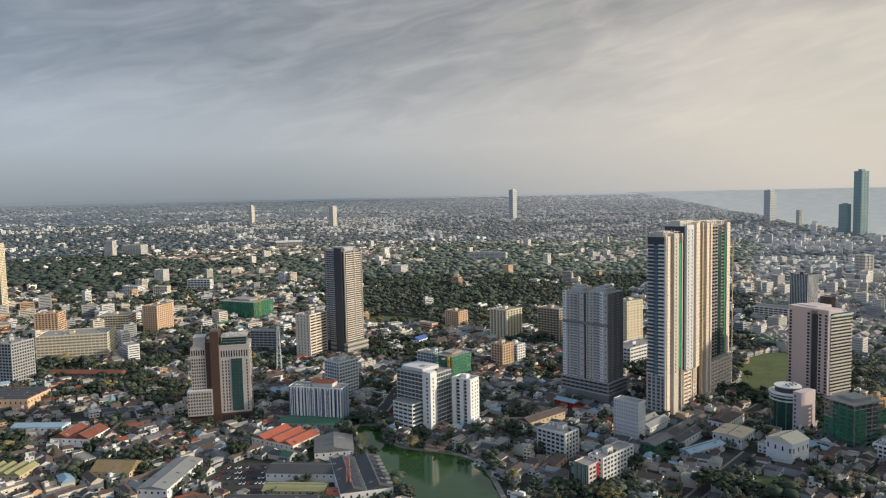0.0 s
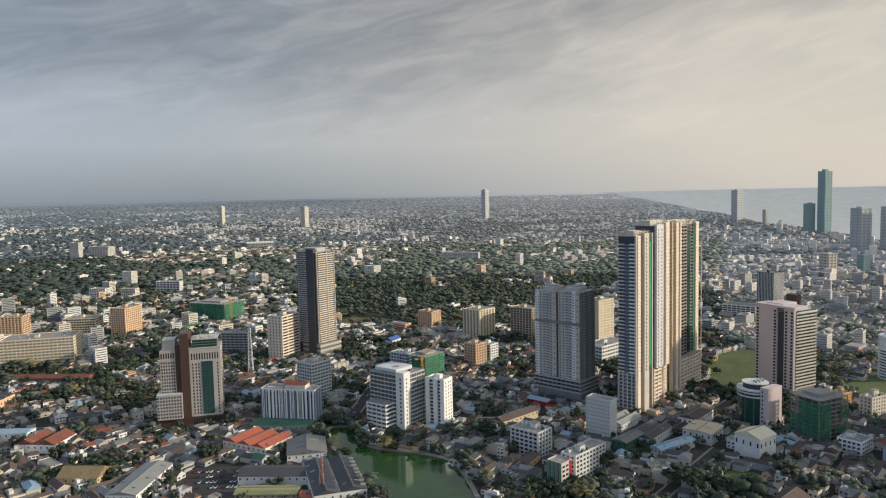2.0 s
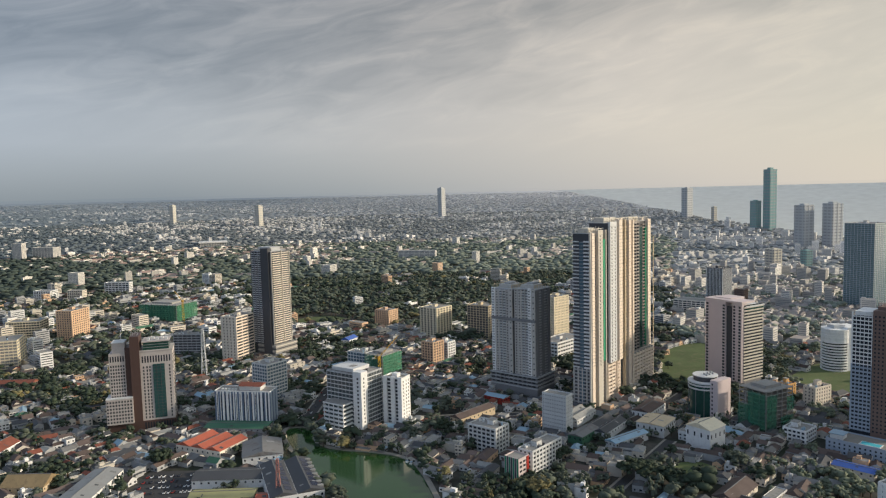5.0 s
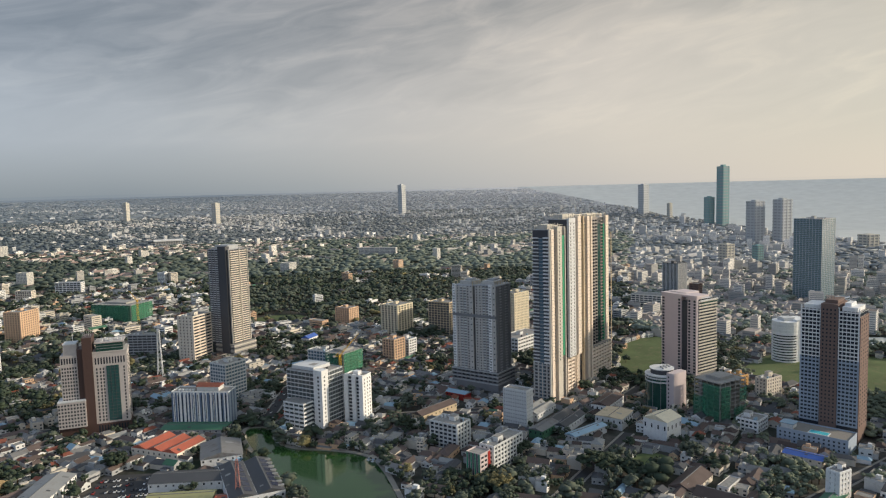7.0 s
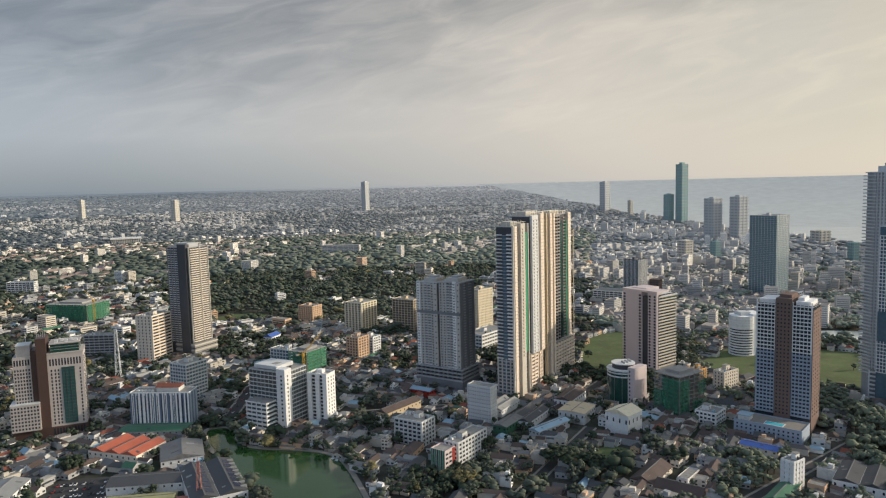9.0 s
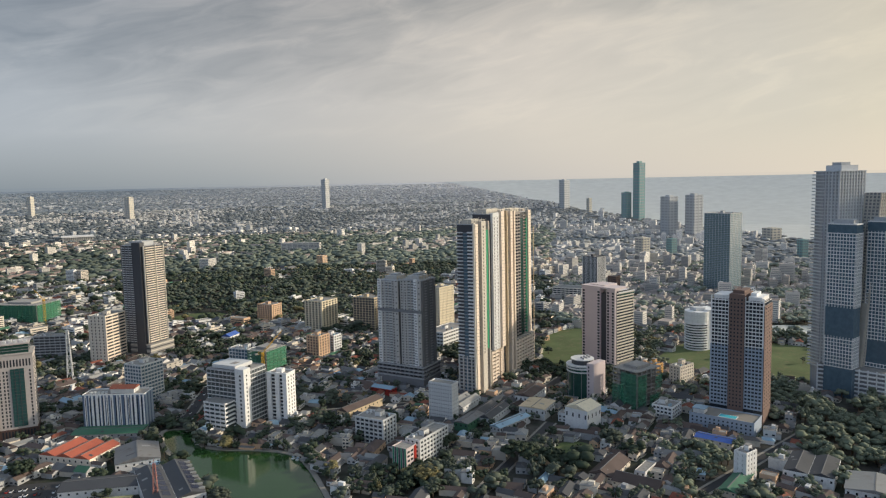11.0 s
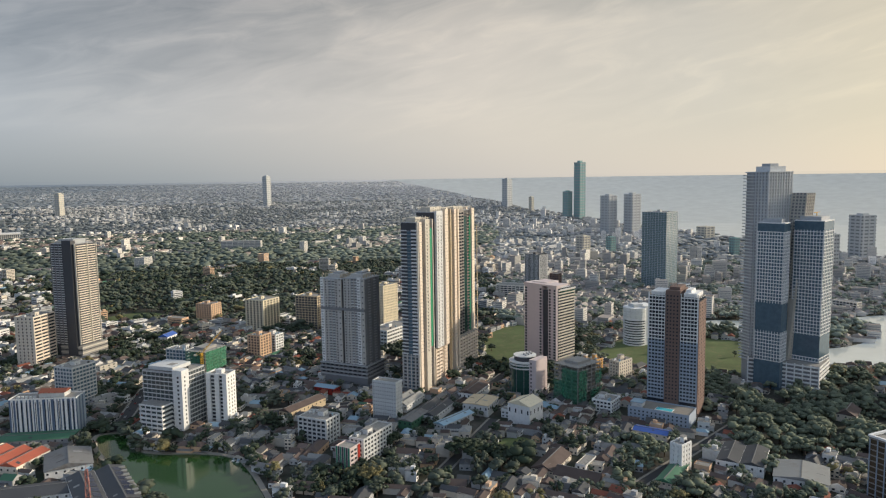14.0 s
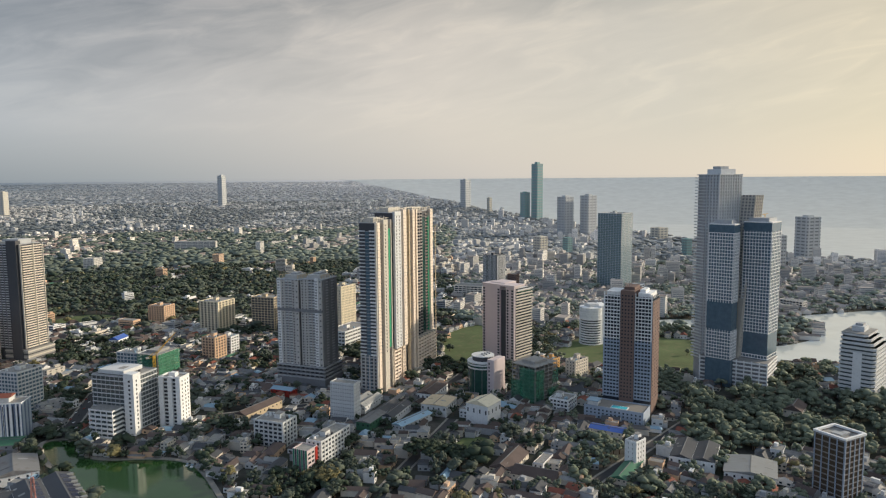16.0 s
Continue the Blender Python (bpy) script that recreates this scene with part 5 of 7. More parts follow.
def gable_roof(b, name, x0, y0, x1, y1, z, rise, mat, over=0.6, along="x", label=""):
    x0, y0, x1, y1 = x0 - over, y0 - over, x1 + over, y1 + over
    if along == "x":
        m = (y0 + y1) / 2
        r0, r1 = (x0, m, z + rise), (x1, m, z + rise)
        v = [(x0, y0, z), (x1, y0, z), (x1, y1, z), (x0, y1, z), r0, r1]
        f = [(0, 1, 5, 4), (2, 3, 4, 5), (3, 0, 4), (1, 2, 5), (3, 2, 1, 0)]
    else:
        m = (x0 + x1) / 2
        r0, r1 = (m, y0, z + rise), (m, y1, z + rise)
        v = [(x0, y0, z), (x1, y0, z), (x1, y1, z), (x0, y1, z), r0, r1]
        f = [(1, 2, 5, 4), (3, 0, 4, 5), (0, 1, 4), (2, 3, 5), (3, 2, 1, 0)]
    return shape(name, b, v, f, mat, label)


def hall(name, label, at, turn, w, d, eave, rise, wall, roof, ridges=1, along="x", windows=True):
    b = thing(name, label, "hall", at, turn)
    footprint(at, turn, w, d)
    block("hall_body", b, 0, 0, 0, w, d, eave, wall)
    for k in range(ridges):
        if along == "x":
            gable_roof(b, "roof", 0, d * k / ridges + 0.05, w, d * (k + 1) / ridges - 0.05, eave, rise, roof, 0.0 if ridges > 1 else 0.7, "x")
        else:
            gable_roof(b, "roof", w * k / ridges + 0.05, 0, w * (k + 1) / ridges - 0.05, d, eave, rise, roof, 0.0 if ridges > 1 else 0.7, "y")
    # skylights and patched sheets on the slopes, and a cap along each ridge
    r = random.Random(int(abs(at[0] * 7 + at[1])))
    span, run = (d / ridges, w) if along == "x" else (w / ridges, d)
    for k in range(ridges):
        for side in (-1, 1):
            for _ in range(max(1, int(run / 20))):
                u0, lo = r.uniform(0.04, 0.88) * run, r.uniform(0.05, 0.5)
                u1, hi = u0 + r.uniform(0.8, 3.5), lo + r.uniform(0.2, 0.45)
                q = []
                for u, t in ((u0, lo), (u1, lo), (u1, hi), (u0, hi)):
                    c = (k + 0.5) * span + side * (1 - t) * (span / 2)
                    q.append((u, c, eave + rise * t + 0.12) if along == "x" else (c, u, eave + rise * t + 0.12))
                shape("roof_patch", b, q, [(0, 1, 2, 3)], r.choice((PALESHEET, GREYSHEET, roof, DARKSHEET)))
        c, z = (k + 0.5) * span, eave + rise
        block("ridge_cap", b, 0, c - 0.35, z - 0.1, run, c + 0.35, z + 0.18, GREYSHEET) if along == "x" else block("ridge_cap", b, c - 0.35, 0, z - 0.1, c + 0.35, run, z + 0.18, GREYSHEET)
    if windows:
        for a in spaced(2, d - 2, max(2, int(d / 6))):
            block("window", b, -0.08, a - 0.7, eave * 0.58, 0.1, a + 0.7, eave * 0.78, GLASS)
        for a in spaced(2, w - 2, max(2, int(w / 6))):
            block("window", b, a - 0.7, -0.08, eave * 0.58, a + 0.7, 0.1, eave * 0.78, GLASS)
    return b


hall("market_hall", "white hall under three orange-red sheet roofs", (-137.6, 609.4), 59.4, 36.8, 51, 8.5, 3.2, CREAM, REDROOF, 3, "x")
solar = hall("solar_hall", "large dark-roofed hall covered with solar panels", (-41.3, 514.2), 105, 70, 40, 9.5, 3.0, WHITE, DARKSHEET, 2, "x")
for i in range(6):
    for k in range(2):
        shape("solar_panel", solar, [(6 + i * 10, 3 + k * 20, 10.6), (14 + i * 10, 3 + k * 20, 10.6), (14 + i * 10, 8.5 + k * 20, 12.2), (6 + i * 10, 8.5 + k * 20, 12.2)], [(0, 1, 2, 3)], SOLAR)
for i in range(8):
    block("roof_light", solar, 6 + i * 8, -0.5, 9.6, 8.2 + i * 8, 4, 10.9, PALESHEET)
hall("grey_hall", "grey-roofed hall with white gable", (-82.2, 598.2), 99.4, 40, 33.7, 8, 4.0, WHITE, GREYSHEET, 1, "x")
hall("dark_hall", "long low hall with a dark sheet roof", (-92, 548), 85, 24, 56, 7, 3.0, WHITE, DARKSHEET, 1, "y")
hall("cream_hall", "low hall with a pale yellowish sheet roof", (-95, 519), 86, 16, 48, 5.5, 2.0, SAND, YELLOWSHEET, 1, "y")
hall("dark_hall", "long low hall with a dark sheet roof", (-98, 490), 86, 20, 70, 6, 2.5, WHITE, DARKSHEET, 2, "y")
hall("orange_roofed_shed", "shed with an orange-red roof", (-78, 512), 88, 14, 14, 5, 2.5, WHITE, REDROOF, 1, "y")
hall("green_canopy_hall", "green canopy over a bus yard", (-108, 672), 78, 22, 62, 6, 1.5, GREY, GREENSHEET, 1, "y")
hall("long_shed", "long white shed with a pale curved roof", (-215.2, 520), 84, 62, 24, 9, 2.6, WHITE, PALESHEET, 1, "x")
hall("brown_hall", "wide brown hall with sawtooth dark roof", (-463.6, 761.1), 88, 43.5, 56, 13, 2.5, PEACH, DARKSHEET, 4, "y")
hall("red_hall", "hall with two red tiled roofs", (-334.9, 640), 82, 32, 40, 8, 5, WHITE, TERRA, 2, "x")
hall("blue_roofed_block", "long white block with a light blue roof", (-380.8, 677.5), 88, 16, 51.5, 8, 2.5, WHITE, SKYSHEET, 1, "y")
hall("yellow_roofed_halls", "row of yellow-green curved roofs", (-352, 560), 86, 26, 46, 6, 3, SAND, YELLOWSHEET, 5, "x")
hall("ochre_house", "house with a broad ochre hipped roof", (-262, 560), 84, 24, 34, 7, 6, SAND, OCHRE, 1, "y")
hall("blue_roofed_shed", "shed with a bright blue sheet roof", (374.5, 482.2), 37, 14, 29.4, 6, 1.8, CREAM, BLUESHEET, 1, "y")
hall("gabled_office", "white gabled building with a cream sheet roof", (282.7, 558.9), 32, 23.8, 23.5, 19, 4.5, WHITE, SUNCREAM, 1, "x")
hall("blue_gabled_house", "white gabled house with a blue roof", (-39.2, 1048.2), 60, 24.9, 14, 9, 4, WHITE, BLUESHEET, 1, "x")
hall("red_blue_shed", "shed with a light blue roof and red end", (134, 721.8), 45, 12, 25, 7, 2.5, PAINTRED, SKYSHEET, 1, "y")
hall("works_hall", "low works hall with pale metal roof", (190, 640), 46, 40, 22, 7, 3, PALE, PALESHEET, 2, "x")
hall("works_hall", "low works hall with dark weathered roof", (205, 600), 46, 46, 26, 7, 3, PALE, DARKSHEET, 2, "x")
hall("works_hall", "white office hall with brown roof", (262, 640), 46, 42, 18, 10, 3, WHITE, OLDTILE, 1, "x")
hall("works_hall", "grey works block with flat beige roof", (258, 598), 46, 30, 26, 11, 1.2, PALE, SAND, 1, "x")
hall("works_hall", "long green-walled hall with grey roof", (180, 592), 44, 32, 14, 8, 2, GREENSHEET, GREYSHEET, 1, "x")
hall("works_hall", "long hall with pale blue sheet roof", (205, 575), 30, 44, 12, 7, 2, PALE, SKYSHEET, 1, "x")
hall("school_house", "long house with yellowish front and dark roof", (80, 660), 40, 52, 14, 8, 3.5, SAND, OLDTILE, 1, "x")
hall("green_roofed_house", "long low house with a green roof", (320, 405), 35, 50, 12, 5, 2.5, CREAM, GREENSHEET, 1, "x")
hall("warehouse", "warehouse with skylit dark roof", (395, 395), 40, 42, 34, 9, 2.5, WHITE, DARKSHEET, 2, "x")
hall("warehouse", "warehouse with a pale metal roof", (415, 355), 42, 34, 36, 9, 2.5, WHITE, PALESHEET, 1, "x")
hall("tiled_house", "old house with long brown tiled roofs", (250, 455), 40, 40, 18, 5, 4.5, CREAM, OLDTILE, 1, "x")
hall("tiled_house", "old house with long brown tiled roofs", (270, 425), 40, 18, 34, 5, 4.5, CREAM, OLDTILE, 1, "y")
hall("tiled_house", "large tiled house among trees", (560, 455), 30, 26, 16, 7, 5, CREAM, OLDTILE, 1, "x")
hall("yellow_villa_hall", "low hall with yellowish sheet roof", (-285, 860), 80, 30, 44, 7, 3, CREAM, YELLOWSHEET, 2, "x")
hall("yellow_villa_hall", "low hall with yellowish sheet roof", (-255, 820), 80, 20, 24, 7, 3, CREAM, YELLOWSHEET, 1, "x")
hall("red_roof_row", "long red tiled row of halls", (-420, 890), 84, 14, 100, 7, 3.5, RUST, TERRA, 1, "y")


def dome(at):
    bm = bmesh.new()
    bmesh.ops.create_uvsphere(bm, u_segments=20, v_segments=12, radius=8.5)
    bmesh.ops.delete(bm, geom=[v for v in bm.verts if v.co.z < -0.1], context="VERTS")
    for v in bm.verts:
        v.co.z *= 0.75
    b = thing("dome_hall", "white domed shelter beside the solar hall", "building", at, 0)
    prism("drum", b, [(8.5 * math.cos(a * math.pi / 10), 8.5 * math.sin(a * math.pi / 10)) for a in range(20)], 0, 3.0, WHITE)
    part("dome", bm, PAINTWHITE, b).location = (0, 0, 3.0)
    footprint(at, 0, 18, 18, -9, -9)


dome((-82, 566))


# towers in the distance
def far_tower(label, at, half, h, mat, floors, split=1, pane=0):
    b = thing("distant_tower", label, "building", (0, 0), 0, "towers in the distance")
    x, y, z, k = drawn_in(at[0], at[1], 0.0)
    b.matrix_basis = Matrix.LocRotScale((float(x), float(y), float(z)), Euler((0, 0, radians(45) - math.atan2(at[0], at[1]))), Vector((float(k),) * 3))
    s = half * 0.82
    st = h / floors
    for x0, y0, x1, y1, top in ((-s, -s, s * 0.55, s * 0.55, h), (-s * 0.55, -s * 0.55, s, s, h * (0.93 if split == 1 else 0.55))):
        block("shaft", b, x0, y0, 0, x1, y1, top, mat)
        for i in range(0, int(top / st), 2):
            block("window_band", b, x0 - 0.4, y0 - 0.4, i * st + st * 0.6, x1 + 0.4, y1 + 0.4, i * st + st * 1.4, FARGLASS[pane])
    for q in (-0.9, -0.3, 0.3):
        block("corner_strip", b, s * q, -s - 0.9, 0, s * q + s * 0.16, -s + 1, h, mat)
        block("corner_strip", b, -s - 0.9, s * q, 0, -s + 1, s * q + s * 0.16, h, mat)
    block("crown", b, -s * 0.5, -s * 0.5, h, s * 0.2, s * 0.2, h * 1.03, mat)
    footprint(at, 0, 2 * s, 2 * s, -s, -s)


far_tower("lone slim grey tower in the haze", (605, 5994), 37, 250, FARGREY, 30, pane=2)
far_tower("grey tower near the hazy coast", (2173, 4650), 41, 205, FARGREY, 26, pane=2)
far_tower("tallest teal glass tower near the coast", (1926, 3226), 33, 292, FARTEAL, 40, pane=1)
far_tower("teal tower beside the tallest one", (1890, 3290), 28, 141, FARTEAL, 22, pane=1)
far_tower("haze-tinted grey twin tower near the coast", (1480, 2270), 34, 150, FARGREY, 30, pane=1)
far_tower("haze-tinted grey twin tower near the coast", (1550, 2220), 34, 155, FARGREY, 30, pane=1)
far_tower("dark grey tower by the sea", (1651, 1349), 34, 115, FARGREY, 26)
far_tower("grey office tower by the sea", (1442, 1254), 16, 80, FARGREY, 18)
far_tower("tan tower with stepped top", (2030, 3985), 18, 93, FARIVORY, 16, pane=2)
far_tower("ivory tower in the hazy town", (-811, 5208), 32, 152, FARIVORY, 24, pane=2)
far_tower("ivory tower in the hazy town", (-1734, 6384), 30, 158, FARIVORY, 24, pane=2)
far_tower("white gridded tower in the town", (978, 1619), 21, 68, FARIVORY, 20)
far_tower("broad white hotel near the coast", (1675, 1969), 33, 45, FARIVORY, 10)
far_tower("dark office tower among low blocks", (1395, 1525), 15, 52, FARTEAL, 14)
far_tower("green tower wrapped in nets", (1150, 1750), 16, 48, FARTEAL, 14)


def columned_hall():
    at, turn, w, d, h = (-760, 3190), 14, 116.0, 70.0, 22.0
    b = thing("columned_hall", "wide pale hall with columns under a broad flat roof", "building", at, turn)
    footprint(at, turn, w, d)
    block("hall_body", b, 8, 8, 0, w - 8, d - 8, h, FARGLASS[1])
    for a in spaced(3, w - 3, 16):
        block("column", b, a - 1.3, 2, 0, a + 1.3, 5, h, FARWALL[0])
    for a in spaced(8, d - 5, 9):
        block("column", b, 2, a - 1.3, 0, 5, a + 1.3, h, FARWALL[0])
    block("roof_slab", b, -3, -3, h, w + 3, d + 3, h + 5, FARWALL[1])
    block("plinth", b, -2, -2, 0, w + 2, d + 2, 2.0, FARWALL[1])


columned_hall()


# ---- the town between: houses and trees ----
rng = np.random.default_rng(7)
FP = np.array(FOOTPRINTS)


def inside(poly, x, y):
    px, py = np.array(poly).T
    qx, qy = np.roll(px, -1), np.roll(py, -1)
    hit = np.zeros(len(x), bool)
    for a, b, c, e in zip(px, py, qx, qy):
        cross = ((b > y) != (e > y)) & (x < (c - a) * (y - b) / (e - b + 1e-9) + a)
        hit ^= cross
    return hit


def taken(x, y, margin):
    """Where a building named above, water or a lawn already lies."""
    t = np.zeros(len(x), bool)
    for ax, ay, c, s, x0, y0, x1, y1 in FP:
        u, v = (x - ax) * c + (y - ay) * s, -(x - ax) * s + (y - ay) * c
        t |= (u > x0 - margin) & (u < x1 + margin) & (v > y0 - margin) & (v < y1 + margin)
    return t


def wet(x, y, margin=0.0):
    t = inside(LAKE, x, y) | inside(CANAL, x, y)
    t |= (np.hypot(x, y) > 1900) & (np.degrees(np.arctan2(x, y)) > np.interp(np.hypot(x, y), COAST_D, COAST_A) - 0.3)
    cx, cy = -20.0, 580.0
    k = 1.0 + margin / 70.0
    return t | inside([((a - cx) * k + cx, (b - cy) * k + cy) for a, b in POND], x, y)


def grassy(x, y):
    t = np.zeros(len(x), bool)
    for o in LAWNS:
        t |= inside(o, x, y)
    return t


PARK = [(-180, 1290), (30, 1240), (240, 1290), (420, 1500), (640, 2050), (200, 2250), (-330, 2200), (-260, 1500)]
GROVES = [[(380, 380), (470, 520), (520, 560), (600, 540), (720, 440), (560, 360), (470, 420)], [(600, 800), (640, 900), (860, 900), (900, 800), (740, 760)], [(745, 720), (800, 690), (870, 705), (930, 755), (935, 800), (850, 800)],
          [(190, 475), (240, 470), (250, 520), (215, 530)], [(560, 560), (640, 600), (700, 560), (640, 500)]]


def wooded(x, y):
    t = inside(PARK, x, y) & (patchy(x, y, 120.0, 14.0) < 0.30)
    for o in GROVES:
        t |= inside(o, x, y)
    return t


def patchy(x, y, size, seed):
    """Smooth noise from -1 to 1 over the plan."""
    return np.array([noise.noise(Vector((a / size + seed, b / size, seed * 1.7))) for a, b in zip(x, y)])


def scatter(r0, r1, step, jitter, turn=44.0):
    """Points on a turned, jittered grid within the sector that is ever in view."""
    n = int(2 * r1 / step)
    i, j = np.meshgrid(np.arange(n), np.arange(n))
    u, v = (i.ravel() - n / 2) * step, (j.ravel() - n / 2) * step
    u, v = u + rng.uniform(-jitter, jitter, len(u)) * step, v + rng.uniform(-jitter, jitter, len(v)) * step
    c, s = math.cos(radians(turn)), math.sin(radians(turn))
    x, y = u * c - v * s, u * s + v * c
    r, a = np.hypot(x, y), np.degrees(np.arctan2(x, y))
    keep = (r > r0) & (r < r1) & (a > -35) & (a < 58)
    return x[keep], y[keep]


class Heap:
    """Many small solids joined into one mesh."""

    def __init__(self):
        self.v, self.q, self.t, self.qm, self.tm, self.n = [], [], [], [], [], 0

    def add(self, verts, quads=None, tris=None, qmat=0, tmat=0):
        """verts: (n, k, 3); quads, tris: faces of one solid; qmat: (n, faces) or a number."""
        n, k, _ = verts.shape
        base = self.n + np.arange(n)[:, None, None] * k
        self.v.append(verts.reshape(-1, 3))
        for faces, store, ms, mat in ((quads, self.q, self.qm, qmat), (tris, self.t, self.tm, tmat)):
            if faces is not None:
                f = np.array(faces)
                store.append((base + f[None]).reshape(-1, f.shape[1]))
                ms.append(np.broadcast_to(np.asarray(mat).reshape(-1, 1) if np.ndim(mat) == 1 else mat, (n, len(f))).ravel())
        self.n += n * k

    def done(self, name, mats, label, category, kind="stuff", soft=False):
        me = bpy.data.meshes.new(name)
        v = np.stack(drawn_in(*np.concatenate(self.v).T)[:3], 1).astype(np.float32)
        q = np.concatenate(self.q) if self.q else np.zeros((0, 4), int)
        t = np.concatenate(self.t) if self.t else np.zeros((0, 3), int)
        loops = np.concatenate([q.ravel(), t.ravel()]).astype(np.int32)
        total = np.concatenate([np.full(len(q), 4), np.full(len(t), 3)]).astype(np.int32)
        me.vertices.add(len(v))
        me.vertices.foreach_set("co", v.ravel())
        me.loops.add(len(loops))
        me.loops.foreach_set("vertex_index", loops)
        me.polygons.add(len(total))
        me.polygons.foreach_set("loop_start", np.concatenate([[0], np.cumsum(total)[:-1]]).astype(np.int32))
        mi = np.concatenate(([np.concatenate(self.qm)] if self.q else []) + ([np.concatenate(self.tm)] if self.t else [])).astype(np.int32)
        for m in mats:
            me.materials.append(m)
        me.polygons.foreach_set("material_index", mi)
        me.update(calc_edges=True)
        if not soft:
            me.shade_flat()
        me.validate()
        return tagged(new(name, me), label, category, kind=kind)


BOX = np.array([(-1, -1, 0), (1, -1, 0), (1, 1, 0), (-1, 1, 0), (-1, -1, 1), (1, -1, 1), (1, 1, 1), (-1, 1, 1)], float) * (0.5, 0.5, 1)
SIDES = [(0, 1, 5, 4), (1, 2, 6, 5), (2, 3, 7, 6), (3, 0, 4, 7)]
LID = [(4, 5, 6, 7)]


def placed(unit, x, y, z, w, d, h, turn):
    """A unit solid set out many times."""
    c, s = np.cos(turn)[:, None], np.sin(turn)[:, None]
    ux, uy, uz = unit[None, :, 0] * w[:, None], unit[None, :, 1] * d[:, None], unit[None, :, 2] * h[:, None]
    return np.stack([x[:, None] + ux * c - uy * s, y[:, None] + ux * s + uy * c, z[:, None] + uz], -1)


HIP = np.array([(-0.53, -0.53, 0), (0.53, -0.53, 0), (0.53, 0.53, 0), (-0.53, 0.53, 0), (-0.3, 0, 1), (0.3, 0, 1)], float)
GABLE = np.array([(-0.53, -0.53, 0), (0.53, -0.53, 0), (0.53, 0.53, 0), (-0.53, 0.53, 0), (-0.53, 0, 1), (0.53, 0, 1)], float)
ROOFQ, ROOFT = [(0, 1, 5, 4), (2, 3, 4, 5)], [(3, 0, 4), (1, 2, 5)]
WALLS = [WHITE, CREAM, PALE, PEACH, GREY, BEIGE]
ROOFS = [OLDTILE, TERRA, GREYSHEET, DARKSHEET, PALESHEET, SKYSHEET, GREENSHEET]
HOUSEMATS = WALLS + ROOFS + [ROOFDECK, GLASS]


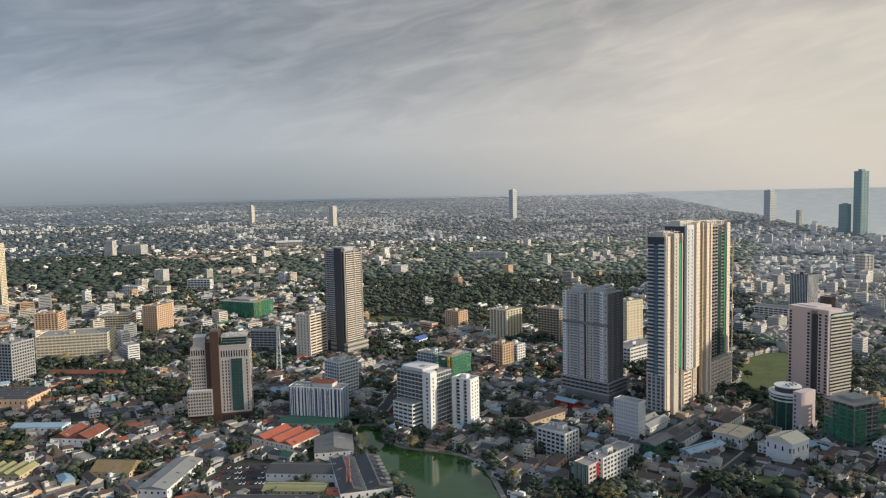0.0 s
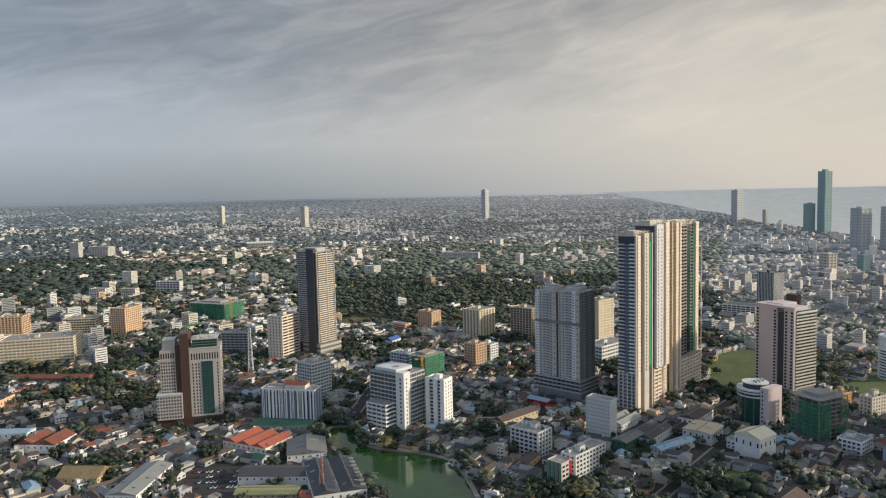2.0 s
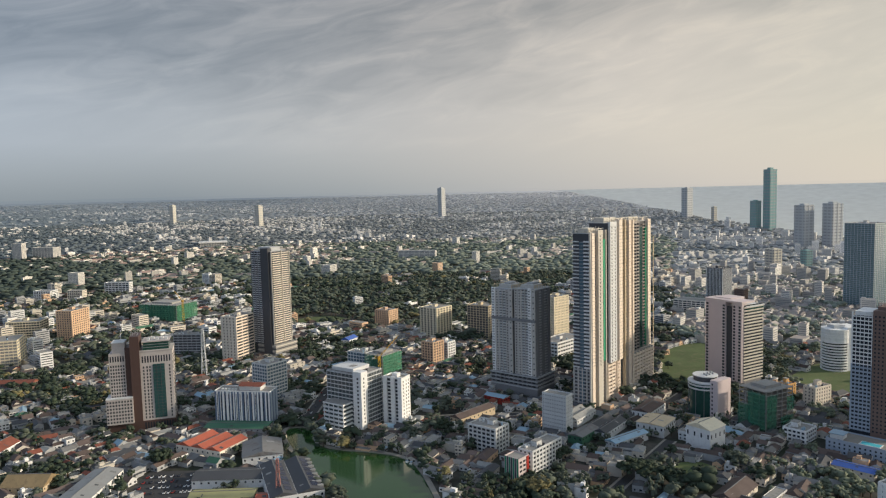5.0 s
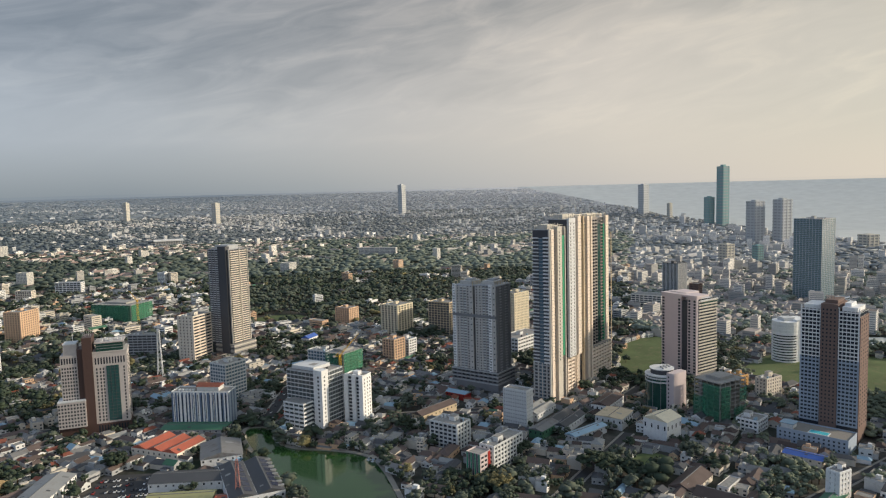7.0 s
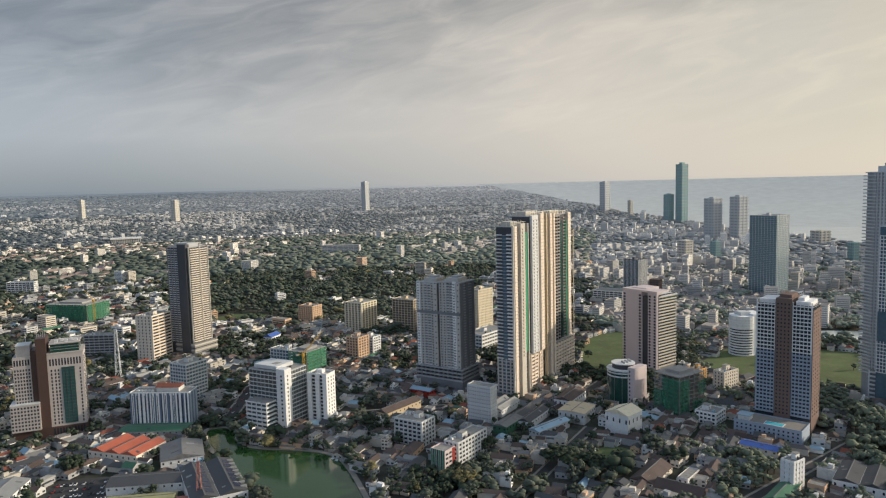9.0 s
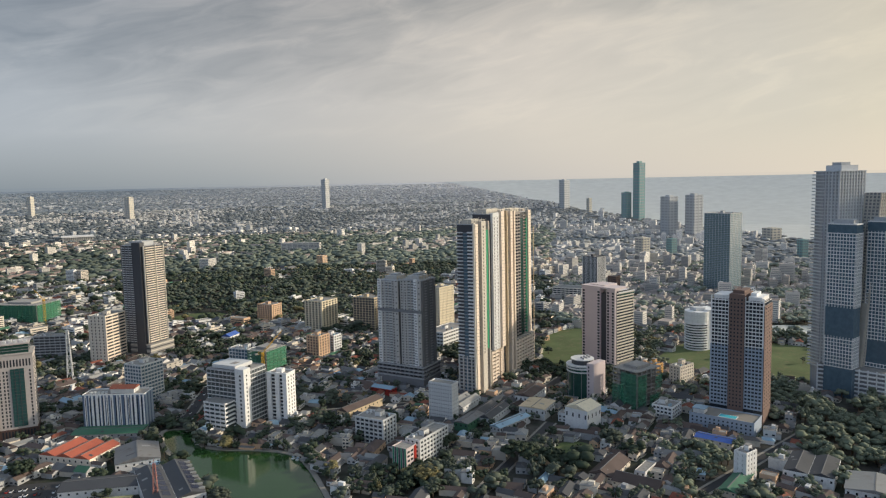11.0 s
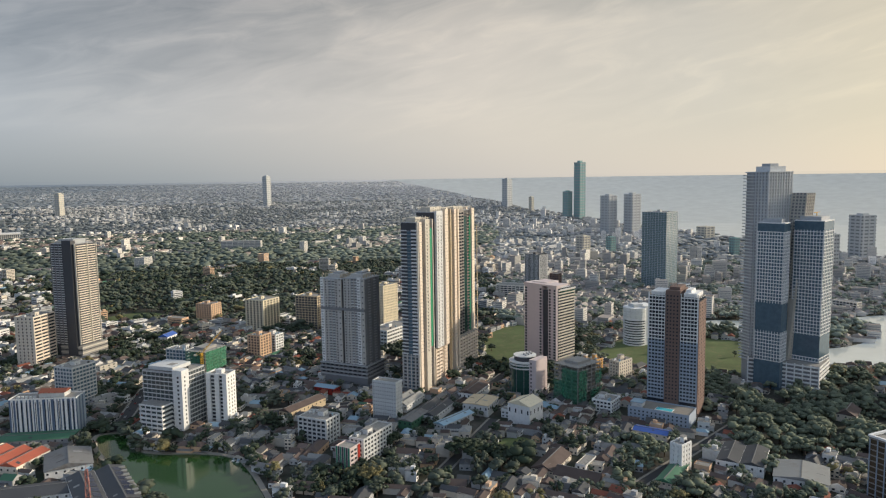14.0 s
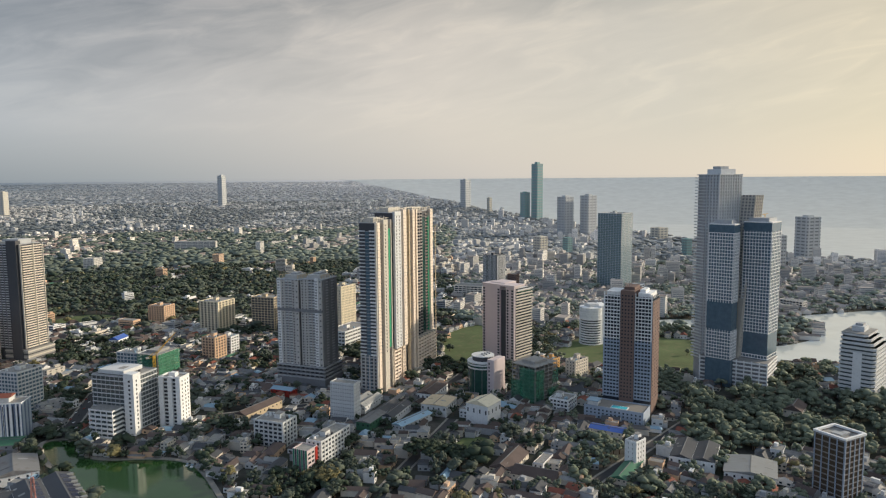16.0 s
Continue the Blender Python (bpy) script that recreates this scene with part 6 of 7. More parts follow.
def houses(heap, x, y, turn, w, d, h, kind, wall, roof, detail):
    """kind 0 hipped, 1 gabled, 2 flat. detail: windows and roof things too."""
    z = np.zeros(len(x))
    nw = len(WALLS)
    heap.add(placed(BOX, x, y, z, w, d, h, turn), SIDES, qmat=wall)
    for k, unit in ((0, HIP), (1, GABLE)):
        m = kind == k
        if m.any():
            rise = np.minimum(w, d)[m] * rng.uniform(0.2, 0.36, m.sum())
            heap.add(placed(unit, x[m], y[m], h[m] - 0.05, w[m] * 1.02, d[m] * 1.02, rise, turn[m]), ROOFQ, ROOFT, qmat=roof[m] + nw, tmat=(roof[m] + nw) if k == 0 else wall[m])
    m = kind == 2
    if m.any():
        heap.add(placed(BOX, x[m], y[m], h[m] - 0.8, w[m] - 0.5, d[m] - 0.5, np.full(m.sum(), 0.25), turn[m]), LID, qmat=nw + len(ROOFS))
        heap.add(placed(BOX, x[m], y[m], h[m] - 1.1, w[m] * 1.04, d[m] * 1.04, np.full(m.sum(), 0.35), turn[m]), SIDES + [(3, 2, 1, 0)], qmat=wall[m])
        k = m & (rng.random(len(x)) < 0.7)
        c, s = np.cos(turn[k]), np.sin(turn[k])
        ox, oy = w[k] * rng.uniform(-0.3, 0.3, k.sum()), d[k] * rng.uniform(-0.3, 0.3, k.sum())
        heap.add(placed(BOX, x[k] + ox * c - oy * s, y[k] + ox * s + oy * c, h[k] - 0.6, w[k] * 0.3, d[k] * 0.3, np.full(k.sum(), 2.8), turn[k]), SIDES + LID, qmat=wall[k])
    if detail:
        # lean-to annexes under sheet roofs, and water tanks
        k = rng.random(len(x)) < 0.6
        c, s = np.cos(turn[k]), np.sin(turn[k])
        side = np.where(rng.random(k.sum()) < 0.5, -1.0, 1.0)
        ox, oy = w[k] * rng.uniform(-0.25, 0.25, k.sum()), side * d[k] * 0.66
        low, sheeted = h[k] * rng.uniform(0.45, 0.7, k.sum()), nw + rng.choice([2, 3, 3, 4, 0], k.sum())
        heap.add(placed(BOX, x[k] + ox * c - oy * s, y[k] + ox * s + oy * c, z[k], w[k] * 0.6, d[k] * 0.42, low, turn[k]), SIDES, qmat=wall[k])
        heap.add(placed(HIP * (1.05, 1.1, 1), x[k] + ox * c - oy * s, y[k] + ox * s + oy * c, low, w[k] * 0.6, d[k] * 0.42, np.full(k.sum(), 0.7), turn[k]), ROOFQ, ROOFT, qmat=sheeted, tmat=sheeted)
        for storey in range(6):
            zz = 1.1 + storey * 3.2
            m = h > zz + 2.0
            if not m.any():
                continue
            c, s = np.cos(turn[m]), np.sin(turn[m])
            for fx, fy in ((-0.3, -0.5), (0.02, -0.5), (0.32, -0.5), (-0.5, -0.28), (-0.5, 0.25)):
                ox, oy = w[m] * fx, d[m] * fy
                ww = np.where(np.full(m.sum(), fy == -0.5), rng.uniform(1.2, 2.6, m.sum()), 0.16)
                dd = np.where(np.full(m.sum(), fy == -0.5), 0.16, rng.uniform(1.2, 2.4, m.sum()))
                heap.add(placed(BOX, x[m] + ox * c - oy * s, y[m] + ox * s + oy * c, np.full(m.sum(), zz), ww, dd, np.full(m.sum(), 1.4), turn[m]), SIDES + LID, qmat=nw + len(ROOFS) + 1)
    else:
        # window bands on the taller blocks
        for storey in range(12):
            zz = 1.4 + storey * 3.3
            m = (h > zz + 2.6) & (h > 8.5)
            if m.any():
                heap.add(placed(BOX, x[m], y[m], np.full(m.sum(), zz), w[m] + 0.25, d[m] * 0.86, np.full(m.sum(), 1.2), turn[m]), SIDES, qmat=nw + len(ROOFS) + 1)
                heap.add(placed(BOX, x[m], y[m], np.full(m.sum(), zz), w[m] * 0.86, d[m] + 0.25, np.full(m.sum(), 1.2), turn[m]), SIDES, qmat=nw + len(ROOFS) + 1)


def choose(n, weights):
    return rng.choice(len(weights), n, p=np.array(weights) / np.sum(weights))


def green_belt(x, y, r0):
    """Above nought where trees rather than houses cover the land."""
    if r0 < 1900:
        return patchy(x, y, 300.0, 21.0) - np.where(x < -0.12 * y, 0.42, np.where(x > 0.42 * y, 0.36, 0.17))
    far = 1.0 if r0 < 3200 else 1.8 if r0 < 6800 else 4.0
    return patchy(x, y, 330.0 * far, 21.0) + 0.6 * patchy(x, y, 900.0 * far, 33.0) - np.where(x < -0.12 * y, 0.06, -0.06)


def town(r0, r1, step, fill, name, label, mats, detail, tall, side=None, skip=None, split=24, size=0.0):
    x, y = scatter(r0, r1, step, 0.22)
    n = len(x)
    hot = patchy(x, y, 240.0, 3.0)
    leafy = patchy(x, y, 95.0, 9.0) > 0.22
    keep = (rng.random(n) < fill * (1.0 + 0.45 * hot) * np.where(leafy, 0.25, 1.2)) & ~wet(x, y, 8) & ~taken(x, y, step * 0.45) & ~grassy(x, y) & ~wooded(x, y)
    if r0 >= 1000:
        keep &= (green_belt(x, y, r0) < 0.0) | (rng.random(n) < (0.4 if r0 < 1900 else 0.16))
    if side is not None:
        keep &= (np.degrees(np.arctan2(x, y)) > split) == side
    x, y, hot = x[keep], y[keep], hot[keep]
    n = len(x)
    D, az = np.hypot(x, y), np.degrees(np.arctan2(x, y))
    shore = (az > 16) & (D > 1500) & (D < 6500)
    turn = np.radians(44 + 14 * np.round(patchy(x, y, 330.0, 5.0) * 2) + rng.normal(0, 4, n)) + np.where(rng.random(n) < 0.5, 0, math.pi / 2)
    w, d = np.where(rng.random(n) < 0.25, rng.uniform(1.2, 2.0, n), rng.uniform(0.6, 1.1, n)) * step, rng.uniform(0.45, 0.85, n) * step
    if size:
        w, d = w * size / step, d * size / step
    kind = choose(n, (0.34, 0.42, 0.24) if r0 >= 1000 else (0.38, 0.46, 0.16))
    h = np.where(kind == 2, rng.uniform(4.5, 10.0, n), rng.uniform(3.0, 6.2, n))
    h *= 2.0 if r0 >= 3200 else 1.45 if r0 >= 1900 else 1.0
    big = rng.random(n) < tall * np.where(shore, 1.7, 1.0)
    kind[big] = 2
    h[big] = np.minimum(8 + rng.exponential(7, big.sum()), 34) * np.where(shore, 1.3, 1.0)[big]
    w[big], d[big] = rng.uniform(11, 30, big.sum()), rng.uniform(10, 18, big.sum())
    wall = choose(n, (0.26, 0.17, 0.16, 0.08, 0.20, 0.13))
    roof = choose(n, (0.46, 0.06, 0.20, 0.19, 0.06, 0.02, 0.01))
    if r0 >= 3200:
        kind[rng.random(n) < 0.6] = 2
    if r0 < 1000:
        wall, roof = choose(n, (0.16, 0.13, 0.12, 0.06, 0.29, 0.24)), choose(n, (0.46, 0.055, 0.15, 0.27, 0.04, 0.02, 0.005))
    if skip is not None:
        m = ~skip(x, y, turn, w, d, h, kind, wall, roof, big)
        x, y, turn, w, d, h, kind, wall, roof = (q[m] for q in (x, y, turn, w, d, h, kind, wall, roof))
    heap = Heap()
    houses(heap, x, y, turn, w, d, h, kind, wall, roof, detail)
    heap.done(name, mats, label, "houses")


# house materials with haze in their colours, for one step of depth
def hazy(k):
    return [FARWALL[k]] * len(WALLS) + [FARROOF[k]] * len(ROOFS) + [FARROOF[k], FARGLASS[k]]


def near_things(x, y, turn, w, d, h, kind, wall, roof, big):
    """The nearest houses are things of their own, each with its body, roof, windows and roof things."""
    r = np.hypot(x, y)
    pick = np.zeros(len(x), bool)
    pick[np.argsort(r)[:140]] = True
    words = ("white", "cream", "pale grey", "peach", "grey", "beige")
    tops = ("brown tiled", "terracotta tiled", "grey sheet", "dark sheet", "pale metal", "light blue sheet", "green sheet")
    for i in np.flatnonzero(pick):
        wi, di, hi = float(w[i]), float(d[i]), float(h[i])
        flat = kind[i] == 2
        b = thing("town_house", f"{words[wall[i]]} town house with a {'flat stained concrete' if flat else tops[roof[i]]} roof", "house", (float(x[i]), float(y[i])), math.degrees(turn[i]), "crowded town houses")
        block("house_body", b, -wi / 2, -di / 2, 0, wi / 2, di / 2, hi, WALLS[wall[i]])
        if flat:
            block("roof_slab", b, -wi / 2 - 0.4, -di / 2 - 0.4, hi, wi / 2 + 0.4, di / 2 + 0.4, hi + 0.3, ROOFDECK)
            block("stair_house", b, -wi * 0.3, -di * 0.2, hi + 0.3, wi * 0.05, di * 0.25, hi + 2.9, WALLS[wall[i]])
        else:
            gable_roof(b, "roof", -wi / 2, -di / 2, wi / 2, di / 2, hi, min(wi, di) * 0.28, ROOFS[roof[i]], 0.6, "x")
        for k in range(max(1, int(hi / 3.1))):
            z = 1.0 + k * 3.1
            for a in (-0.28, 0.2):
                block("window", b, wi * a - 0.8, -di / 2 - 0.07, z, wi * a + 0.8, -di / 2 + 0.1, z + 1.4, GLASS)
            block("window", b, -wi / 2 - 0.07, -0.7, z, -wi / 2 + 0.1, 0.7, z + 1.4, GLASS)
    return pick


town(470, 1080, 12.5, 0.84, "near_houses", "crowded low houses with brown tiled, sheet and flat roofs", HOUSEMATS, True, 0.0, skip=near_things)
town(1080, 1900, 17.0, 0.78, "town_houses", "mixed pale houses and small blocks among trees", HOUSEMATS, False, 0.10, False)
town(1080, 1900, 17.0, 0.9, "shore_town_houses", "houses and blocks towards the coast in haze-tinted colours", hazy(0), False, 0.10, True)
town(1900, 3200, 26.0, 0.44, "far_houses", "far houses and blocks with light haze put into their colours", hazy(0), False, 0.14, False)
town(1900, 3200, 26.0, 0.6, "shore_far_houses", "blocks near the coast with haze put into their colours", hazy(1), False, 0.16, True)
town(3200, 6800, 40.0, 0.45, "distant_houses", "small far houses and blocks in haze-tinted colours", hazy(1), False, 0.16, size=19.0)
town(6800, 17000, 100.0, 0.40, "farthest_houses", "tiny blocks with colours blended into the haze tone", hazy(2), False, 0.35, size=32.0)
town(17000, 36000, 290.0, 0.3, "skyline_houses", "last blocks at the horizon, coloured as haze", hazy(2), False, 0.2, size=80.0)


# ---- trees ----
PHI = (1 + 5 ** 0.5) / 2
ICO = np.array([(-1, PHI, 0), (1, PHI, 0), (-1, -PHI, 0), (1, -PHI, 0), (0, -1, PHI), (0, 1, PHI), (0, -1, -PHI), (0, 1, -PHI), (PHI, 0, -1), (PHI, 0, 1), (-PHI, 0, -1), (-PHI, 0, 1)], float) / (1 + PHI * PHI) ** 0.5
ICOF = np.array([(0, 11, 5), (0, 5, 1), (0, 1, 7), (0, 7, 10), (0, 10, 11), (1, 5, 9), (5, 11, 4), (11, 10, 2), (10, 7, 6), (7, 1, 8), (3, 9, 4), (3, 4, 2), (3, 2, 6), (3, 6, 8), (3, 8, 9), (4, 9, 5), (2, 4, 11), (6, 2, 10), (8, 6, 7), (9, 8, 1)])


def crown(seed, clumps, size, sprigs):
    """A unit crown: lumpy leaf clumps in an uneven dome, and loose sprigs about them. Gives verts, tris, quads."""
    r = np.random.default_rng(seed)
    a, t = r.uniform(0, 2 * math.pi, clumps), r.uniform(0, 1, clumps)
    reach = 0.36 * np.sqrt(r.uniform(0.05, 1, clumps)) * r.uniform(0.7, 1.25, clumps)
    c = np.stack([reach * np.cos(a), reach * np.sin(a), 0.30 * (1 - (reach / 0.45) ** 2) * t + r.normal(0, 0.06, clumps)], 1)
    rad = size * r.uniform(0.7, 1.35, clumps)
    v = c[:, None] + ICO[None] * rad[:, None, None] * r.uniform(0.72, 1.28, (clumps, 12, 1)) * (1, 1, 0.8)
    tris = (np.arange(clumps)[:, None, None] * 12 + ICOF[None]).reshape(-1, 3)
    k = r.integers(0, clumps, sprigs)
    way = r.normal(0, 1, (sprigs, 3))
    way[:, 2] = np.abs(way[:, 2])
    way /= np.linalg.norm(way, axis=1)[:, None]
    p = c[k] + way * rad[k][:, None] * 1.05
    n = way + r.normal(0, 0.3, (sprigs, 3))
    n /= np.linalg.norm(n, axis=1)[:, None]
    u = np.cross(n, r.normal(0, 1, (sprigs, 3)))
    u /= np.linalg.norm(u, axis=1)[:, None]
    b = np.cross(n, u)
    s = (size * 0.4 * r.uniform(0.6, 1.3, sprigs))[:, None]
    q = np.stack([p - u * s, p - b * s, p + u * s, p + b * s], 1)
    quads = clumps * 12 + np.arange(sprigs * 4).reshape(sprigs, 4)
    return np.concatenate([v.reshape(-1, 3), q.reshape(-1, 3)]), tris, quads


def woods(x, y, width, high, crowns, name, mats, label, weights, rounded_crowns=True):
    """Trees too many to count: crowns of leaf clumps on short trunks."""
    heap = Heap()
    pick = rng.integers(0, len(crowns), len(x))
    mat = choose(len(x), weights)
    for i, (v, tris, quads) in enumerate(crowns):
        m = pick == i
        if not m.any():
            continue
        a = rng.uniform(0, 2 * math.pi, m.sum())
        heap.add(placed(v, x[m], y[m], high[m] * 0.5, width[m], width[m], np.maximum(high[m], width[m] * 0.72) if rounded_crowns else high[m], a), quads if len(quads) else None, tris, qmat=mat[m], tmat=mat[m])
    trunk = BOX * (0.05, 0.05, 0.6)
    if len(mats) > len(weights):
        heap.add(placed(trunk, x, y, np.zeros(len(x)), width, width, high, np.zeros(len(x))), SIDES, qmat=len(weights))
    return heap.done(name, mats, label, "trees", soft=True)


def tree_points(r0, r1, step, fill, clear):
    x, y = scatter(r0, r1, step, 0.45, 20.0)
    g = patchy(x, y, 95.0, 9.0)
    wood = wooded(x, y)
    if r0 >= 1000:
        g = np.where(green_belt(x, y, r0) > 0.0, 1.0, g - 0.05)
    keep = ~wet(x, y, 7) & ~taken(x, y, clear) & (wood | (rng.random(len(x)) < np.where(g > 0.16, 0.92, fill * 0.72))) & ~(grassy(x, y) & (rng.random(len(x)) < 0.97))
    return x[keep], y[keep], wood[keep]


def near_trees(n):
    """The nearest trees are things of their own: tapered trunk with limbs, and a crown."""
    kinds = []
    for k in range(6):
        b = thing("tree", "leafy dark green broad-crowned town tree" if k < 5 else "tree with a dry brownish crown", "tree", (0, 0), 0, "town trees")
        hi, wi = (9, 11, 13, 8, 10, 12)[k], (9, 12, 14, 8, 12, 15)[k]
        v, tris, quads = crown(100 + k, 26, 0.11, 190)
        me = mesh_of("crown", [tuple(q) for q in v * (wi, wi, hi) + (0, 0, hi * 0.55)], [tuple(int(i) for i in q) for q in tris] + [tuple(int(i) for i in q) for q in quads], LEAFDRY if k == 5 else LEAF if k % 2 else LEAFMID)
        me.shade_smooth()
        new("crown", me).parent = b
        bm = bmesh.new()
        for z0, z1, r0, r1, dx, dy in ((0, 0.55, 0.45, 0.3, 0, 0), (0.4, 0.75, 0.22, 0.1, 0.2, 0.05), (0.4, 0.75, 0.22, 0.1, -0.15, 0.15), (0.42, 0.72, 0.2, 0.1, 0.02, -0.2)):
            a = [bm.verts.new((r0 * math.cos(q), r0 * math.sin(q), z0 * hi)) for q in np.arange(6) * math.pi / 3]
            c = [bm.verts.new((r1 * math.cos(q) + dx * wi, r1 * math.sin(q) + dy * wi, z1 * hi)) for q in np.arange(6) * math.pi / 3]
            for q in range(6):
                bm.faces.new((a[q], a[(q + 1) % 6], c[(q + 1) % 6], c[q]))
        part("trunk", bm, BARK, b)
        kinds.append(b)
    x, y, g = tree_points(470, 640, 12.0, 0.30, 3.0)
    pick = np.argsort(np.hypot(x, y))[:n]
    for i, k in enumerate(pick):
        kind = kinds[int(rng.integers(0, 6)) if rng.random() < 0.3 else int(rng.integers(0, 5))]
        m = pose(float(x[k]), float(y[k]), 0, 0, 0, float(rng.uniform(0, 360)))
        if i < 6:
            kinds[i].matrix_basis = m
        else:
            copy_thing(kind, m)


near_trees(150)


def big_tree(at, wide, high, leaf, label, seed):
    """One great old tree: a tapered trunk, limbs and a broad uneven crown."""
    b = thing("tree", label, "tree", at, seed * 47.0)
    v, tris, quads = crown(seed, 80, 0.075, 1100)
    me = mesh_of("crown", [tuple(q) for q in v * (wide, wide, high * 1.15) + (0, 0, high * 0.5)], [tuple(int(i) for i in q) for q in tris] + [tuple(int(i) for i in q) for q in quads], leaf)
    me.shade_smooth()
    new("crown", me).parent = b
    bm = bmesh.new()
    for z0, z1, r0, r1, dx, dy in ((0, 0.5, 0.05, 0.03, 0, 0), (0.35, 0.7, 0.028, 0.01, 0.22, 0.05), (0.35, 0.7, 0.028, 0.01, -0.18, 0.16), (0.38, 0.68, 0.025, 0.01, 0.03, -0.24), (0.4, 0.75, 0.02, 0.008, -0.1, -0.1)):
        lo = [bm.verts.new((r0 * wide * math.cos(q), r0 * wide * math.sin(q), z0 * high)) for q in np.arange(8) * math.pi / 4]
        hi = [bm.verts.new((r1 * wide * math.cos(q) + dx * wide, r1 * wide * math.sin(q) + dy * wide, z1 * high)) for q in np.arange(8) * math.pi / 4]
        for q in range(8):
            bm.faces.new((lo[q], lo[(q + 1) % 8], hi[(q + 1) % 8], hi[q]))
    part("trunk", bm, BARK, b)


for at, wide, high, leaf, label, seed in (
    ((-184, 602), 25, 19, LEAF, "great dark green tree beside the market hall", 301), ((-40, 757), 29, 20, LEAF, "broad dark green tree beside the street", 302), ((-66, 600), 14, 11, LEAF, "round dark tree on the pond bank", 303),
    ((-33, 512), 21, 13, LEAFMID, "olive green tree on the pond bank", 304), ((118, 498), 26, 16, LEAFDRY, "large tree with a dry olive brown crown", 305), ((200, 512), 34, 20, LEAF, "great spreading dark tree above the lawn", 306),
    ((222, 500), 26, 17, LEAF, "spreading dark tree above the lawn", 307), ((286, 522), 26, 17, LEAFMID, "broad olive tree between houses", 308), ((112, 625), 26, 19, LEAF, "broad dark tree behind the flats", 309),
    ((150, 560), 24, 17, LEAF, "broad dark tree behind the striped flats", 310), ((62, 640), 24, 17, LEAF, "broad dark tree near the white slab", 311)):
    big_tree(at, wide, high, leaf, label, seed)
nearleaf = [crown(s, 9, 0.145, 46) for s in range(6)]
midleaf = [crown(20 + s, 5, 0.19, 6) for s in range(6)]
farleaf = [crown(40 + s, 2, 0.33, 0) for s in range(6)]
tinyleaf = [crown(60 + s, 1, 0.4, 0) for s in range(6)]
# a ring of trees along the pond walk
px, py = np.array(rounded([(-20 + (a + 20) * 1.16, 580 + (b - 580) * 1.10) for a, b in POND[::2]], 1)).T
m = (py > 520) & ~taken(px, py, 1.0) & (rng.random(len(px)) < 0.95)
x, y, g = tree_points(470, 1080, 10.5, 0.27, 2.0)
thin = ~g | (rng.random(len(x)) < 0.55)
x, y, g = x[thin], y[thin], g[thin]
x, y, g = np.concatenate([x, px[m]]), np.concatenate([y, py[m]]), np.concatenate([g, np.zeros(int(m.sum()), bool)])
# trees towards the lake take the leaf colour lifted most for haze
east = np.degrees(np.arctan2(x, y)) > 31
for m, mats, tail in ((~east, [LEAF, LEAFMID, LEAFDRY, BARK], ""), (east, [LEAFHAZE, LEAFHAZE, LEAFDRY, BARK], " towards the lake")):
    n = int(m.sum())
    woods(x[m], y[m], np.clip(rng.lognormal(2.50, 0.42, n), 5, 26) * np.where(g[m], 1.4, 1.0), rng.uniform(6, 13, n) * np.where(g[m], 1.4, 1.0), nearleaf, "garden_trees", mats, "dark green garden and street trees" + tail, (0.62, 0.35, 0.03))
def both_sides(r0, r1, step, fill, wide, tall, crowns, name, left, right, label, split=24):
    """Trees of one distance; those towards the bright coast get colours with more haze put in."""
    x, y, g = tree_points(r0, r1, step, fill, 2.0)
    east = np.degrees(np.arctan2(x, y)) > split
    for m, (mats, weights), tail in ((~east, left, ""), (east, right, " towards the coast")):
        n = int(m.sum())
        if n == 0:
            continue
        woods(x[m], y[m], np.clip(rng.lognormal(math.log(wide), 0.33, n), wide * 0.45, wide * 2.0), rng.uniform(0.6, 1.2, n) * tall, crowns, name, mats, label + tail, weights, r0 < 1900)


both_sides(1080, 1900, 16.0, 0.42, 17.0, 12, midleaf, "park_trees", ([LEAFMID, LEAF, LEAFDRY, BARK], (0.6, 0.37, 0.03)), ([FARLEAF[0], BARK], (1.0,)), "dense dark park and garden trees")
both_sides(1900, 3200, 23.0, 0.7, 25, 13, farleaf, "far_trees", ([FARLEAF[0]], (1.0,)), ([FARLEAF[1]], (1.0,)), "trees between far houses, light haze put into their colour")
both_sides(3200, 6800, 34.0, 0.7, 25, 13, tinyleaf, "distant_trees", ([FARLEAF[1]], (1.0,)), ([FARLEAF[1]], (1.0,)), "far tree cover in haze-tinted colour")
both_sides(6800, 17000, 100.0, 0.85, 60, 14, tinyleaf, "farthest_trees", ([FARLEAF[2]], (1.0,)), ([FARLEAF[2]], (1.0,)), "farthest tree cover, its colour blended into the haze tone")
both_sides(17000, 36000, 260.0, 0.85, 140, 16, tinyleaf, "skyline_trees", ([FARLEAF[2]], (1.0,)), ([FARLEAF[2]], (1.0,)), "last tree cover at the horizon, coloured as haze")


